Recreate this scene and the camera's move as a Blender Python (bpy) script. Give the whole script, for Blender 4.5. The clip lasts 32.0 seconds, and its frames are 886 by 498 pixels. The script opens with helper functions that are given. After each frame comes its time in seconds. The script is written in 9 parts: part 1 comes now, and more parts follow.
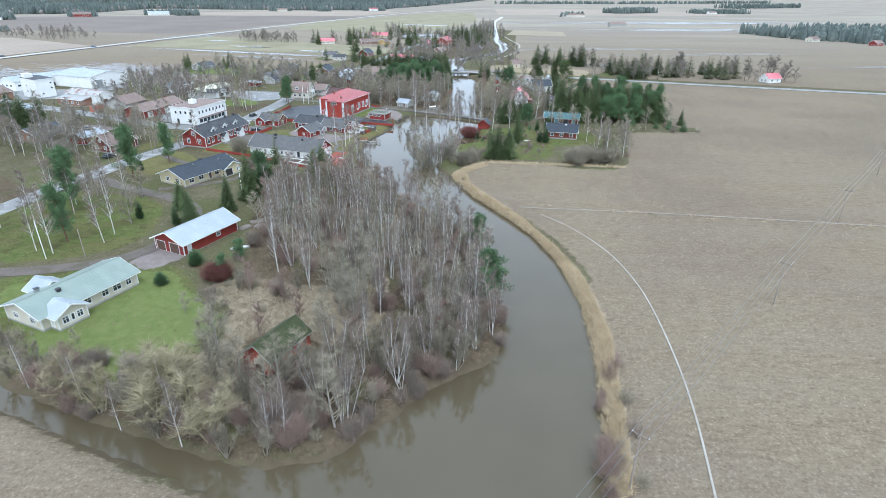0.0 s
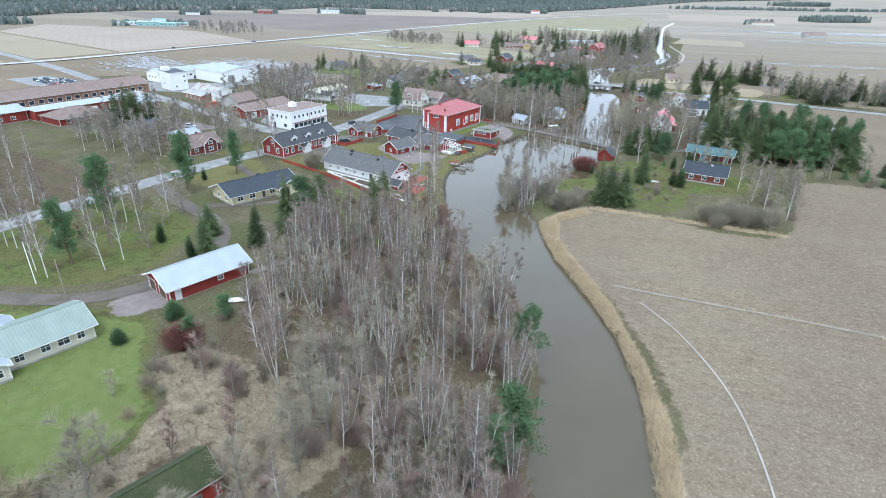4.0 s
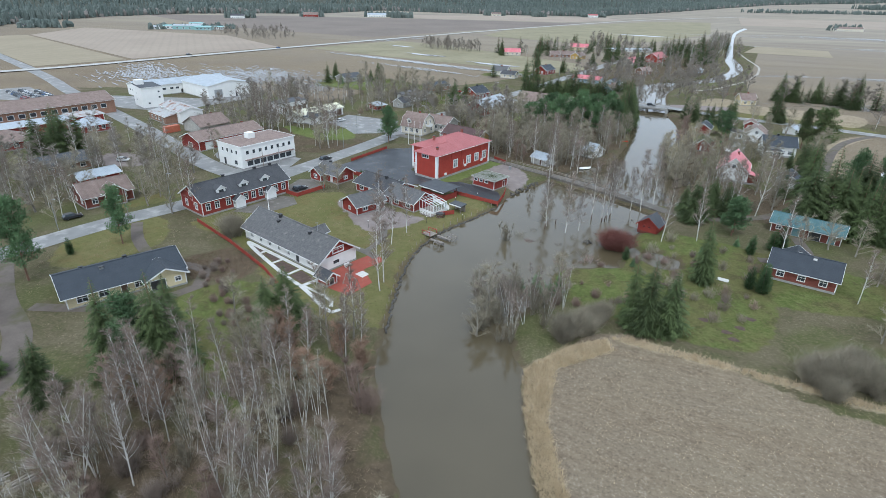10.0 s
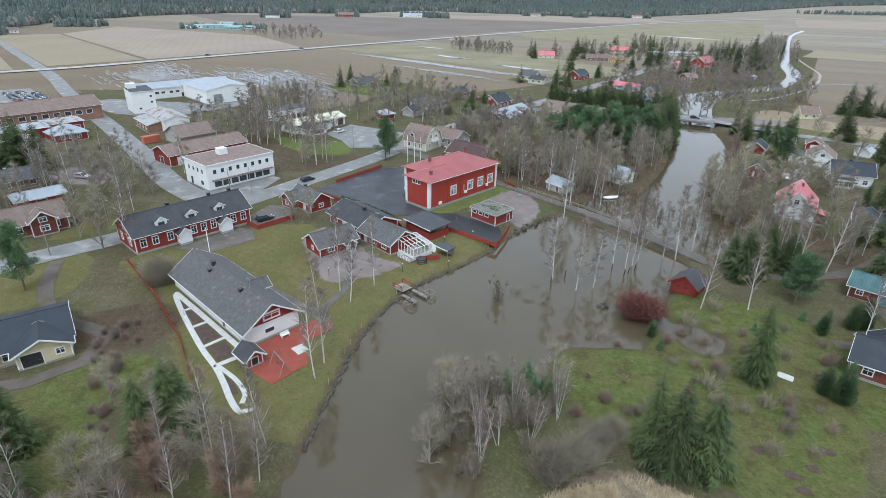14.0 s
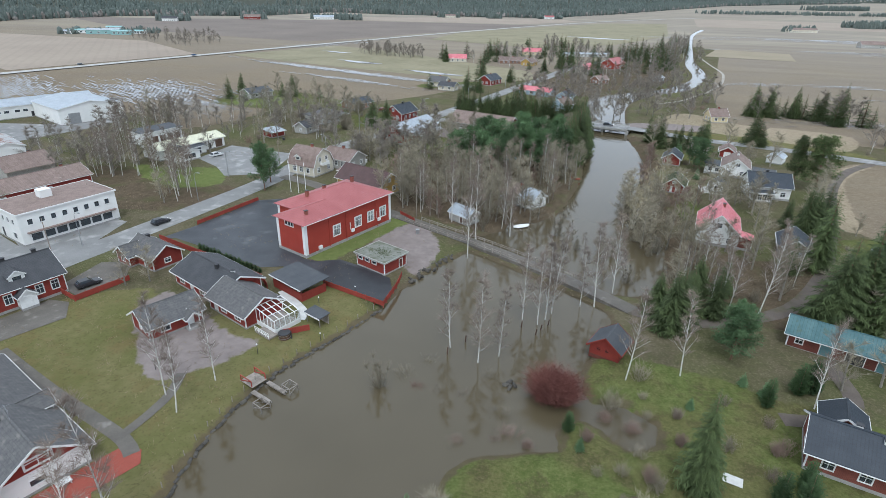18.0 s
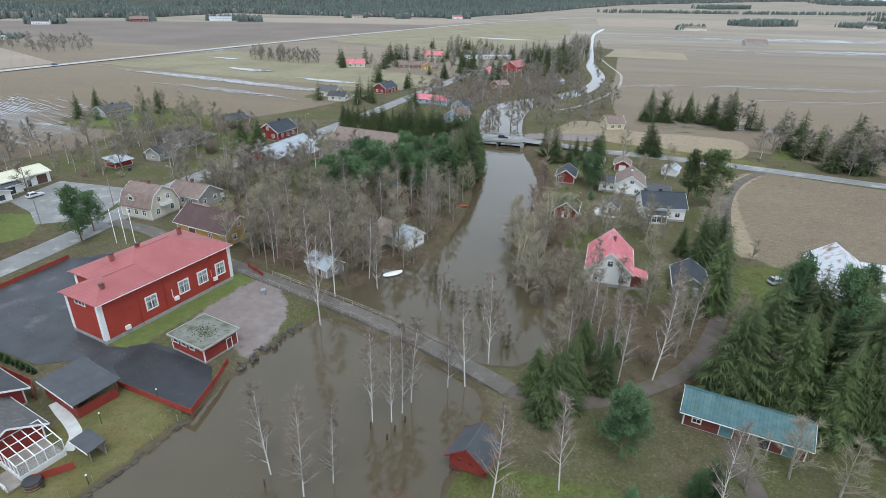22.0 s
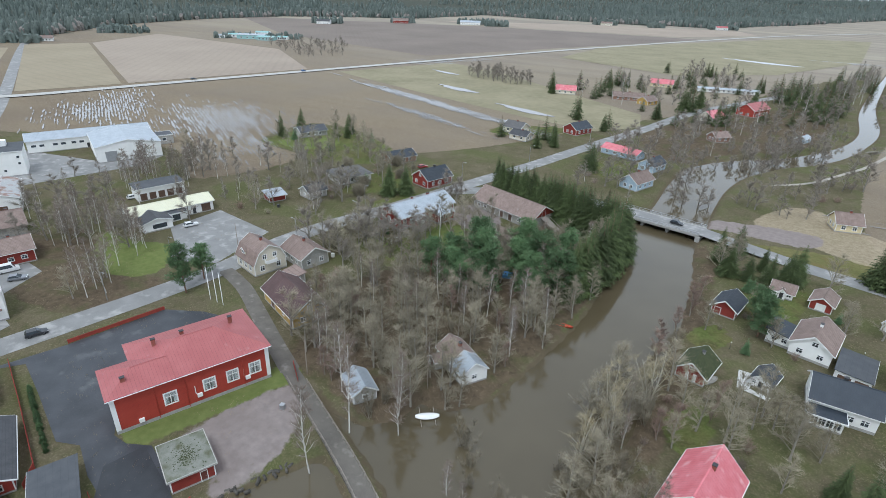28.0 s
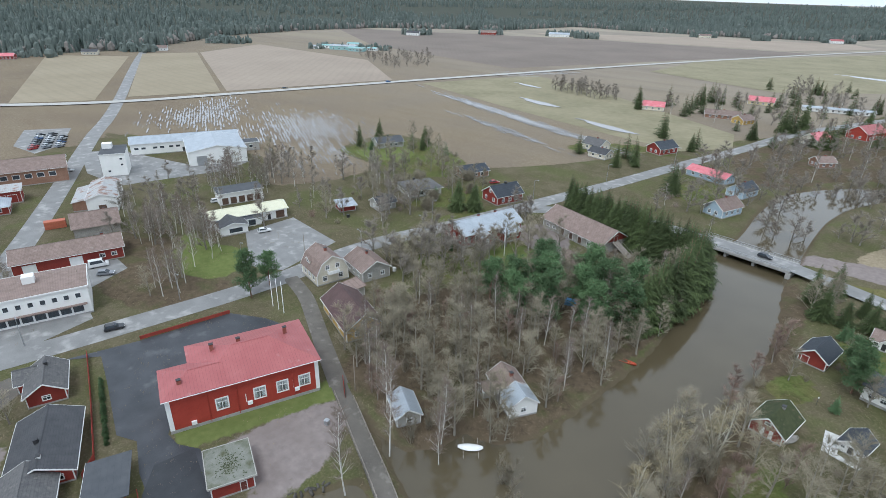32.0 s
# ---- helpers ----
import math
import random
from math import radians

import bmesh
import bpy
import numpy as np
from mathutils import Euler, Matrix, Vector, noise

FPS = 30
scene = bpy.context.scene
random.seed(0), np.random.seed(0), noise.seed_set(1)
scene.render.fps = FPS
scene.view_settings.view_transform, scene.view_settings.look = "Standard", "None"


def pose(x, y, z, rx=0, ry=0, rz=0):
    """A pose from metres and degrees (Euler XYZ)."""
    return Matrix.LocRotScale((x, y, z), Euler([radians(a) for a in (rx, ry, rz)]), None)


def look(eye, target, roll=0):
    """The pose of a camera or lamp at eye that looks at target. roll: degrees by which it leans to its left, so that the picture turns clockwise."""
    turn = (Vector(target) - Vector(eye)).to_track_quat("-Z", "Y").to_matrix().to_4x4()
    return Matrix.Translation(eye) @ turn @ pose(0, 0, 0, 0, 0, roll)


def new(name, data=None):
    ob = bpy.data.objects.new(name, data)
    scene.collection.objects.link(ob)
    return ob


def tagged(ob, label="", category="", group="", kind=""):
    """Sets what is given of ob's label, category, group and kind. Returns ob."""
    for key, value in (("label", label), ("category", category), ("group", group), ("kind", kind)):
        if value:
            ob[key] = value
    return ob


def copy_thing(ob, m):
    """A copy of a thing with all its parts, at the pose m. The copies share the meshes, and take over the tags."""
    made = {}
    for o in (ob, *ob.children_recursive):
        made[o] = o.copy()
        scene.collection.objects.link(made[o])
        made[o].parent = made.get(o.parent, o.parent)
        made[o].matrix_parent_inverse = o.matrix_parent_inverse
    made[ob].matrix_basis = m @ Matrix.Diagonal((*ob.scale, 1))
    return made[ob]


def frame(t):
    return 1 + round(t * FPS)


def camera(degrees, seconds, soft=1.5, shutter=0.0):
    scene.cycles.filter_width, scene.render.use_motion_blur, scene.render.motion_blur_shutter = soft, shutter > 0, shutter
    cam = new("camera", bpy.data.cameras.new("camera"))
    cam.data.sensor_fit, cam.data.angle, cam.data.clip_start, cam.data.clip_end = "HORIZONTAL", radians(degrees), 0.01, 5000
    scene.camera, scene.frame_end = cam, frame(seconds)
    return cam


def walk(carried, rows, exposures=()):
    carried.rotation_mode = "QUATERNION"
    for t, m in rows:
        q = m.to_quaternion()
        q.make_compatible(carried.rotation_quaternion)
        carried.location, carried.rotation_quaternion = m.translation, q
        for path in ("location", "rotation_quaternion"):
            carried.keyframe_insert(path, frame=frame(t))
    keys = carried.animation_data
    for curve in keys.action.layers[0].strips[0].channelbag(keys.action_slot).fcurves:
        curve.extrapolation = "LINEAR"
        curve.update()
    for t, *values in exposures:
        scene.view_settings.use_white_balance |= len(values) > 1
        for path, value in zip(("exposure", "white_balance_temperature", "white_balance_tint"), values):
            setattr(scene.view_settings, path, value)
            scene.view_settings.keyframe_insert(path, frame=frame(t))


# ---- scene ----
cam = camera(77.7, 32.0, soft=0.8)
PATH = [
    (0, (0.793, 2.832, 55.584), (0.793, 4.641, 54.732), 0.7),
    (0.5, (3.323, 7.515, 55.559), (3.265, 9.324, 54.707), 0.8),
    (1, (5.771, 12.434, 55.534), (5.643, 14.239, 54.68), 0.9),
    (1.5, (7.938, 17.477, 55.356), (7.741, 19.275, 54.502), 1.0),
    (2, (9.863, 22.539, 55.201), (9.592, 24.327, 54.347), 1.0),
    (2.5, (11.583, 27.505, 55.088), (11.267, 29.287, 54.236), 1.1),
    (3, (13.07, 32.585, 54.96), (12.718, 34.359, 54.108), 1.1),
    (3.5, (14.146, 37.733, 54.744), (13.727, 39.493, 53.891), 1.2),
    (4, (15.33, 42.602, 54.788), (14.838, 44.342, 53.935), 1.3),
    (4.5, (16.244, 47.639, 54.82), (15.657, 49.349, 53.965), 1.4),
    (6.5, (18.46, 69.39, 55.227), (17.822, 71.084, 54.376), 1.3),
    (7, (18.449, 74.807, 55.372), (17.814, 76.503, 54.523), 1.3),
    (7.5, (18.234, 80.587, 55.265), (17.603, 82.286, 54.418), 1.3),
    (8, (17.91, 86.01, 55.113), (17.284, 87.71, 54.266), 1.3),
    (8.5, (17.703, 91.207, 55.04), (17.082, 92.909, 54.193), 1.2),
    (9, (17.443, 96.29, 54.929), (16.825, 97.993, 54.082), 1.2),
    (9.5, (17.12, 101.17, 54.686), (16.474, 102.862, 53.838), 1.2),
    (10, (16.93, 105.825, 54.527), (16.265, 107.51, 53.678), 1.2),
    (10.5, (16.79, 110.236, 54.345), (16.107, 111.914, 53.496), 1.1),
    (11, (16.687, 114.522, 54.221), (15.983, 116.19, 53.371), 1.1),
    (11.5, (16.652, 118.686, 54.066), (15.92, 120.342, 53.217), 1.1),
    (12, (16.581, 122.681, 53.809), (15.823, 124.325, 52.959), 1.2),
    (12.5, (16.513, 126.636, 53.625), (15.739, 128.272, 52.775), 1.1),
    (13, (16.269, 130.642, 53.357), (15.494, 132.279, 52.507), 1.2),
    (13.5, (16.202, 134.324, 53.32), (15.419, 135.957, 52.47), 1.2),
    (15.5, (15.089, 148.304, 53.378), (14.33, 149.947, 52.527), 1.3),
    (16, (14.817, 151.618, 53.538), (14.077, 153.27, 52.688), 1.3),
    (16.5, (14.648, 154.997, 53.637), (13.926, 156.658, 52.788), 1.3),
    (17, (14.616, 158.223, 53.834), (13.927, 159.898, 52.987), 1.3),
    (17.5, (14.801, 161.493, 53.776), (14.164, 163.189, 52.93), 1.3),
    (18, (15.13, 164.836, 53.595), (14.576, 166.563, 52.753), 1.2),
    (18.5, (15.64, 168.058, 53.705), (15.143, 169.803, 52.864), 1.2),
    (19, (16.198, 171.271, 53.773), (15.735, 173.027, 52.934), 1.2),
    (19.5, (17.054, 174.502, 53.815), (16.668, 176.276, 52.978), 1.1),
    (20, (17.857, 177.83, 53.869), (17.509, 179.613, 53.032), 1.1),
    (20.5, (18.904, 181.068, 54.079), (18.578, 182.854, 53.242), 1.1),
    (21, (20.085, 184.394, 54.156), (19.772, 186.183, 53.318), 1.1),
    (21.5, (21.335, 187.733, 54.529), (21.03, 189.522, 53.69), 1.2),
    (22, (22.687, 191.035, 55.755), (22.387, 192.825, 54.915), 1.2),
    (22.5, (24.044, 194.245, 57.237), (23.752, 196.037, 56.398), 1.2),
    (23, (25.372, 197.579, 58.597), (25.083, 199.37, 57.756), 1.2),
    (23.5, (26.79, 201.062, 59.805), (26.502, 202.853, 58.964), 1.2),
    (24, (28.295, 204.486, 61.229), (28.003, 206.277, 60.387), 1.1),
    (24.5, (29.867, 208.048, 62.491), (29.571, 209.837, 61.648), 1.1),
    (26.5, (37.298, 219.727, 70.121), (36.868, 221.487, 69.274), 1.3),
    (27, (38.659, 223.162, 71.535), (38.08, 224.877, 70.684), 1.4),
    (27.5, (39.642, 226.572, 72.615), (38.873, 228.207, 71.758), 1.6),
    (28, (40.38, 229.343, 73.527), (39.373, 230.837, 72.66), 2.0),
    (28.5, (41.056, 232.234, 74.231), (39.894, 233.609, 73.359), 2.0),
    (29, (41.242, 234.374, 74.532), (40.055, 235.73, 73.663), 2.1),
    (29.5, (41.3, 235.306, 74.753), (40.105, 236.659, 73.891), 2.2),
    (30, (41.088, 235.288, 74.695), (39.873, 236.623, 73.835), 2.1),
    (30.5, (40.803, 234.997, 74.719), (39.567, 236.317, 73.864), 2.0),
    (31, (40.858, 234.843, 74.72), (39.615, 236.159, 73.869), 1.9),
    (31.5, (40.993, 234.821, 74.764), (39.753, 236.143, 73.918), 1.7),
    (32, (41.221, 234.986, 74.845), (39.988, 236.315, 74.001), 1.6),
]
EXPOSURES = [(0, 0.82, 5350, 5), (3, 0.86, 5350, 5), (7, 0.8, 5450, 5), (9, 0.45, 5550, 5), (12, 0.38, 5600, 6), (16, 0.34, 5700, 6), (32, 0.34, 5740, 6)]
walk(cam, [(t, look(eye, target, roll)) for t, eye, target, roll in PATH], EXPOSURES)
import collections

# ---- sky, sun, exposure ----
world = bpy.data.worlds.new("overcast_sky")
scene.world = world
world.use_nodes = True
wn, wl = world.node_tree.nodes, world.node_tree.links
sky = wn.new("ShaderNodeTexSky")
sky.sky_type, sky.sun_disc = "NISHITA", False
sky.sun_elevation, sky.sun_rotation = radians(32), radians(200)
sky.air_density, sky.dust_density, sky.ozone_density = 1.0, 4.0, 1.0
grey = wn.new("ShaderNodeHueSaturation")
grey.inputs["Saturation"].default_value = 0.25
cloud = wn.new("ShaderNodeMix")
cloud.data_type = "RGBA"
cloud.inputs["Factor"].default_value = 0.8
cloud.inputs["B"].default_value = (8.2, 8.6, 9.2, 1)
wl.new(sky.outputs["Color"], grey.inputs["Color"])
wl.new(grey.outputs["Color"], cloud.inputs["A"])
wl.new(cloud.outputs["Result"], wn["Background"].inputs["Color"])
wn["Background"].inputs["Strength"].default_value = 0.113
sun = new("sun", bpy.data.lights.new("sun", "SUN"))
sun.data.energy, sun.data.angle, sun.data.color = 1.25, radians(18), (1.0, 0.97, 0.93)
sun.matrix_world = look((0, 0, 300), (-60, 150, 0))
scene.view_settings.exposure = 0.0


# ---- builders ----
class Shape:
    """Vertices and faces gathered for one mesh."""

    def __init__(self):
        self.v, self.f = [], []

    def face(self, *pts):
        n = len(self.v)
        self.v += [tuple(p) for p in pts]
        self.f.append(tuple(range(n, n + len(pts))))
        return self

    def box(self, x0, x1, y0, y1, z0, z1):
        n = len(self.v)
        self.v += [(x, y, z) for z in (z0, z1) for x, y in ((x0, y0), (x1, y0), (x1, y1), (x0, y1))]
        self.f += [tuple(n + i for i in q) for q in ((3, 2, 1, 0), (4, 5, 6, 7), (0, 1, 5, 4), (1, 2, 6, 5), (2, 3, 7, 6), (3, 0, 4, 7))]
        return self

    def prism(self, pts, low, high):
        """A plate between the outlines pts + low and pts + high (offsets are vectors)."""
        n, k = len(self.v), len(pts)
        self.v += [(p[0] + o[0], p[1] + o[1], p[2] + o[2]) for o in (low, high) for p in pts]
        self.f += [tuple(n + k - 1 - i for i in range(k)), tuple(n + k + i for i in range(k))]
        self.f += [(n + i, n + (i + 1) % k, n + k + (i + 1) % k, n + k + i) for i in range(k)]
        return self

    def beam(self, a, b, w, h=None):
        """A squared bar from a to b."""
        a, b, h = Vector(a), Vector(b), h or w
        d = (b - a).normalized()
        s = d.cross(Vector((0, 0, 1)))
        s = s.normalized() if s.length > 1e-4 else Vector((1, 0, 0))
        u = s.cross(d)
        pts = [a + s * (i * w / 2) + u * (j * h / 2) for i, j in ((-1, -1), (1, -1), (1, 1), (-1, 1))]
        return self.prism(pts, (0, 0, 0), b - a)

    def tube(self, pts, radii, sides=6):
        n, k = len(self.v), len(pts)
        for i, p in enumerate(pts):
            p = Vector(p)
            d = (Vector(pts[min(i + 1, k - 1)]) - Vector(pts[max(i - 1, 0)])).normalized()
            s = d.cross(Vector((0.31, 0.95, 0.07))).normalized()
            u = d.cross(s)
            for j in range(sides):
                a = math.tau * j / sides
                self.v.append(tuple(p + (s * math.cos(a) + u * math.sin(a)) * radii[i]))
        for i in range(k - 1):
            for j in range(sides):
                j2 = (j + 1) % sides
                self.f.append((n + i * sides + j, n + i * sides + j2, n + (i + 1) * sides + j2, n + (i + 1) * sides + j))
        self.f.append(tuple(n + (k - 1) * sides + j for j in range(sides)))
        return self

    def mesh(self, name, material, smooth=False):
        me = bpy.data.meshes.new(name)
        me.from_pydata(self.v, [], self.f)
        if material:
            me.materials.append(material)
        if smooth:
            me.polygons.foreach_set("use_smooth", [True] * len(me.polygons))
        me.update()
        return me


def part(name, shape, material, parent, label="", m=None, smooth=False):
    """One mesh object under a thing or a part. shape: a Shape or a mesh that alike parts share."""
    me = shape.mesh(name, material, smooth) if isinstance(shape, Shape) else shape
    ob = new(name, me)
    ob.parent = parent
    if m is not None:
        ob.matrix_basis = m
    return tagged(ob, label)


def thing(name, label, category, m, group="", kind=""):
    ob = new(name)
    ob.empty_display_size = 0.2
    ob.matrix_basis = m
    return tagged(ob, label, category, group, kind)


def solid(name, shape, material, label, category, m=None, group="", kind="", smooth=False):
    """A thing of one mesh."""
    ob = new(name, shape.mesh(name, material, smooth) if isinstance(shape, Shape) else shape)
    if m is not None:
        ob.matrix_basis = m
    return tagged(ob, label, category, group, kind)


# ---- materials ----
def surf(name, a, b, rough=0.8, scale=1.0, fine=12.0, bump=0.2, spread=0.5, metal=0.0, lines=(), vary=0.0, spec=0.4, wear=None):
    """A node material: two colours mixed by a coarse and a fine noise, with bump. lines: (axis, step, share, darkening) for
    boards, seams and tiles, axis one of x y z s (s: x + y). vary: brightness change from object to object.
    wear: a third colour in patches, with its scale and amount."""
    mt = bpy.data.materials.new(name)
    mt.use_nodes = True
    nt = mt.node_tree
    n, l = nt.nodes, nt.links
    bs = n["Principled BSDF"]
    bs.inputs["Roughness"].default_value = rough
    bs.inputs["Metallic"].default_value = metal
    bs.inputs["Specular IOR Level"].default_value = spec
    tc = n.new("ShaderNodeTexCoord")

    def noise_at(s, detail=4):
        t = n.new("ShaderNodeTexNoise")
        t.inputs["Scale"].default_value, t.inputs["Detail"].default_value = s, detail
        l.new(tc.outputs["Object"], t.inputs["Vector"])
        return t.outputs["Fac"]

    def calc(op, x, y=0.0, clamp=False):
        t = n.new("ShaderNodeMath")
        t.operation, t.use_clamp = op, clamp
        for i, v in enumerate((x, y)):
            if isinstance(v, (int, float)):
                t.inputs[i].default_value = v
            else:
                l.new(v, t.inputs[i])
        return t.outputs[0]

    def mix(f, x, y):
        t = n.new("ShaderNodeMix")
        t.data_type = "RGBA"
        for key, v in (("Factor", f), ("A", x), ("B", y)):
            if isinstance(v, tuple):
                t.inputs[key].default_value = (*v, 1)
            elif isinstance(v, (int, float)):
                t.inputs[key].default_value = v
            else:
                l.new(v, t.inputs[key])
        return t.outputs["Result"]

    coarse, fin = noise_at(scale), noise_at(fine, 6)
    f = calc("ADD", calc("MULTIPLY", calc("SUBTRACT", coarse, 0.5), 1.6), calc("MULTIPLY", calc("SUBTRACT", fin, 0.5), 1.0))
    f = calc("ADD", calc("MULTIPLY", f, spread * 2), 0.5, True)
    col = mix(f, a, b)
    if wear:
        wcol, wscale, amount = wear
        w = calc("MULTIPLY", calc("SUBTRACT", noise_at(wscale, 8), 1.0 - amount), 6.0, True)
        col = mix(w, col, wcol)
    height = fin
    if lines:
        sep = n.new("ShaderNodeSeparateXYZ")
        l.new(tc.outputs["Object"], sep.inputs[0])
        for axis, step, share, dark in lines:
            src = calc("ADD", sep.outputs["X"], sep.outputs["Y"]) if axis == "s" else sep.outputs["XYZ".index(axis.upper())]
            fr = calc("FRACT", calc("DIVIDE", calc("ADD", src, 1000.0), step))
            gap = calc("LESS_THAN", fr, share)
            col = mix(calc("MULTIPLY", gap, dark), col, (0.02, 0.02, 0.02))
            height = calc("SUBTRACT", height, calc("MULTIPLY", gap, 2.0))
    if vary:
        info = n.new("ShaderNodeObjectInfo")
        hsv = n.new("ShaderNodeHueSaturation")
        l.new(calc("ADD", calc("MULTIPLY", info.outputs["Random"], 2 * vary), 1.0 - vary), hsv.inputs["Value"])
        l.new(col, hsv.inputs["Color"])
        col = hsv.outputs["Color"]
    l.new(col, bs.inputs["Base Color"])
    if bump:
        bp = n.new("ShaderNodeBump")
        bp.inputs["Strength"].default_value, bp.inputs["Distance"].default_value = bump, 0.05
        l.new(height, bp.inputs["Height"])
        l.new(bp.outputs["Normal"], bs.inputs["Normal"])
    return mt


RED = surf("falu_red_boards", (0.20, 0.025, 0.018), (0.27, 0.045, 0.03), 0.75, 0.5, 9, 0.3, lines=(("s", 0.16, 0.12, 0.35),), vary=0.12)
REDHALL = surf("bright_red_boards", (0.30, 0.035, 0.022), (0.38, 0.055, 0.035), 0.7, 0.4, 9, 0.3, lines=(("s", 0.18, 0.1, 0.3),))
REDOLD = surf("weathered_red_boards", (0.13, 0.035, 0.025), (0.21, 0.07, 0.05), 0.85, 0.7, 8, 0.4, lines=(("s", 0.17, 0.14, 0.4),), vary=0.15, wear=((0.2, 0.16, 0.13), 1.5, 0.35))
WHITE = surf("white_paint", (0.72, 0.72, 0.70), (0.82, 0.81, 0.79), 0.6, 1.0, 10, 0.1)
PLASTER = surf("white_plaster", (0.70, 0.70, 0.67), (0.82, 0.81, 0.78), 0.85, 0.4, 14, 0.2, wear=((0.45, 0.44, 0.40), 0.8, 0.3))
CREAM = surf("cream_boards", (0.58, 0.53, 0.42), (0.68, 0.63, 0.52), 0.75, 0.5, 9, 0.2, lines=(("z", 0.16, 0.1, 0.25),), vary=0.06)
YELLOW = surf("pale_yellow_brick", (0.56, 0.48, 0.29), (0.66, 0.57, 0.37), 0.8, 0.6, 14, 0.2, lines=(("z", 0.09, 0.12, 0.2),), vary=0.05)
OCHRE = surf("ochre_boards", (0.42, 0.27, 0.07), (0.52, 0.35, 0.11), 0.8, 0.6, 9, 0.3, lines=(("s", 0.18, 0.12, 0.35),))
BLUE = surf("pale_blue_boards", (0.36, 0.46, 0.55), (0.46, 0.56, 0.64), 0.75, 0.5, 9, 0.2, lines=(("z", 0.16, 0.1, 0.25),), vary=0.1)
GREYWALL = surf("grey_boards", (0.32, 0.31, 0.28), (0.46, 0.44, 0.40), 0.85, 0.6, 9, 0.3, lines=(("s", 0.17, 0.12, 0.35),), vary=0.1)
BROWNWALL = surf("brown_brick", (0.26, 0.14, 0.09), (0.34, 0.20, 0.14), 0.85, 0.6, 14, 0.25, lines=(("z", 0.09, 0.14, 0.3),), vary=0.1)
STONE = surf("grey_stone_plinth", (0.25, 0.24, 0.23), (0.38, 0.37, 0.35), 0.9, 1.5, 8, 0.5)
DARKTILE = surf("dark_grey_roof_tiles", (0.040, 0.042, 0.047), (0.078, 0.078, 0.083), 0.6, 0.6, 9, 0.5, lines=(("x", 0.33, 0.12, 0.4), ("z", 0.18, 0.14, 0.45)), vary=0.1)
SLATE = surf("worn_grey_slate_roof", (0.072, 0.072, 0.075), (0.145, 0.138, 0.133), 0.65, 1.6, 5, 0.5, lines=(("x", 0.6, 0.06, 0.22), ("z", 0.24, 0.12, 0.3)), wear=((0.20, 0.185, 0.17), 0.9, 0.4))
BLUEROOF = surf("blue_black_roof_sheet", (0.022, 0.029, 0.039), (0.040, 0.048, 0.060), 0.55, 0.5, 9, 0.4, lines=(("x", 0.4, 0.1, 0.4), ("z", 0.3, 0.1, 0.3)), vary=0.15)
REDROOF = surf("red_seamed_metal_roof", (0.30, 0.082, 0.082), (0.385, 0.125, 0.122), 0.5, 0.3, 8, 0.4, lines=(("x", 0.6, 0.07, 0.4),), wear=((0.42, 0.20, 0.195), 0.5, 0.36))
PINKROOF = surf("faded_pink_red_metal_roof", (0.50, 0.10, 0.12), (0.62, 0.22, 0.24), 0.45, 0.5, 8, 0.4, lines=(("x", 0.6, 0.07, 0.35),), wear=((0.70, 0.42, 0.42), 0.35, 0.42))
TINROOF = surf("light_grey_metal_roof", (0.33, 0.365, 0.40), (0.46, 0.495, 0.53), 0.45, 0.4, 7, 0.35, 0.5, 0.3, lines=(("x", 0.5, 0.08, 0.35),), wear=((0.36, 0.38, 0.38), 0.7, 0.32))
GREENTIN = surf("pale_green_metal_roof", (0.20, 0.245, 0.212), (0.29, 0.335, 0.295), 0.5, 0.4, 7, 0.35, 0.5, 0.1, lines=(("x", 0.5, 0.08, 0.4),))
VERDIGRIS = surf("blotched_blue_green_roof", (0.042, 0.10, 0.108), (0.105, 0.185, 0.19), 0.7, 0.9, 6, 0.4, lines=(("x", 0.5, 0.1, 0.4),), wear=((0.09, 0.11, 0.06), 0.7, 0.4))
RUSTROOF = surf("rust_streaked_metal_roof", (0.36, 0.36, 0.355), (0.48, 0.475, 0.465), 0.55, 0.4, 7, 0.3, 0.5, 0.2, lines=(("x", 0.6, 0.08, 0.35),), wear=((0.235, 0.115, 0.07), 0.4, 0.52))
RUSTBARN = surf("white_metal_roof_with_rust_streaks", (0.52, 0.54, 0.56), (0.64, 0.65, 0.66), 0.5, 0.4, 7, 0.3, 0.5, 0.2, lines=(("x", 0.7, 0.06, 0.3),), wear=((0.20, 0.095, 0.06), 0.42, 0.5))
BROWNROOF = surf("worn_brown_roof_tiles", (0.17, 0.12, 0.10), (0.28, 0.21, 0.18), 0.8, 0.7, 7, 0.4, lines=(("x", 0.33, 0.12, 0.35), ("z", 0.2, 0.14, 0.4)), vary=0.12, wear=((0.34, 0.28, 0.25), 0.6, 0.35))
WINEROOF = surf("dark_wine_red_roof", (0.060, 0.032, 0.030), (0.105, 0.060, 0.055), 0.6, 0.5, 8, 0.4, lines=(("x", 0.5, 0.08, 0.35),))
YELLOWROOF = surf("pale_yellow_metal_roof", (0.58, 0.56, 0.40), (0.68, 0.66, 0.50), 0.5, 0.4, 7, 0.3, lines=(("x", 0.6, 0.06, 0.3),))
MOSSROOF = surf("mossy_felt_roof", (0.135, 0.14, 0.112), (0.235, 0.235, 0.205), 0.95, 0.8, 7, 0.5, wear=((0.075, 0.08, 0.04), 0.4, 0.5))
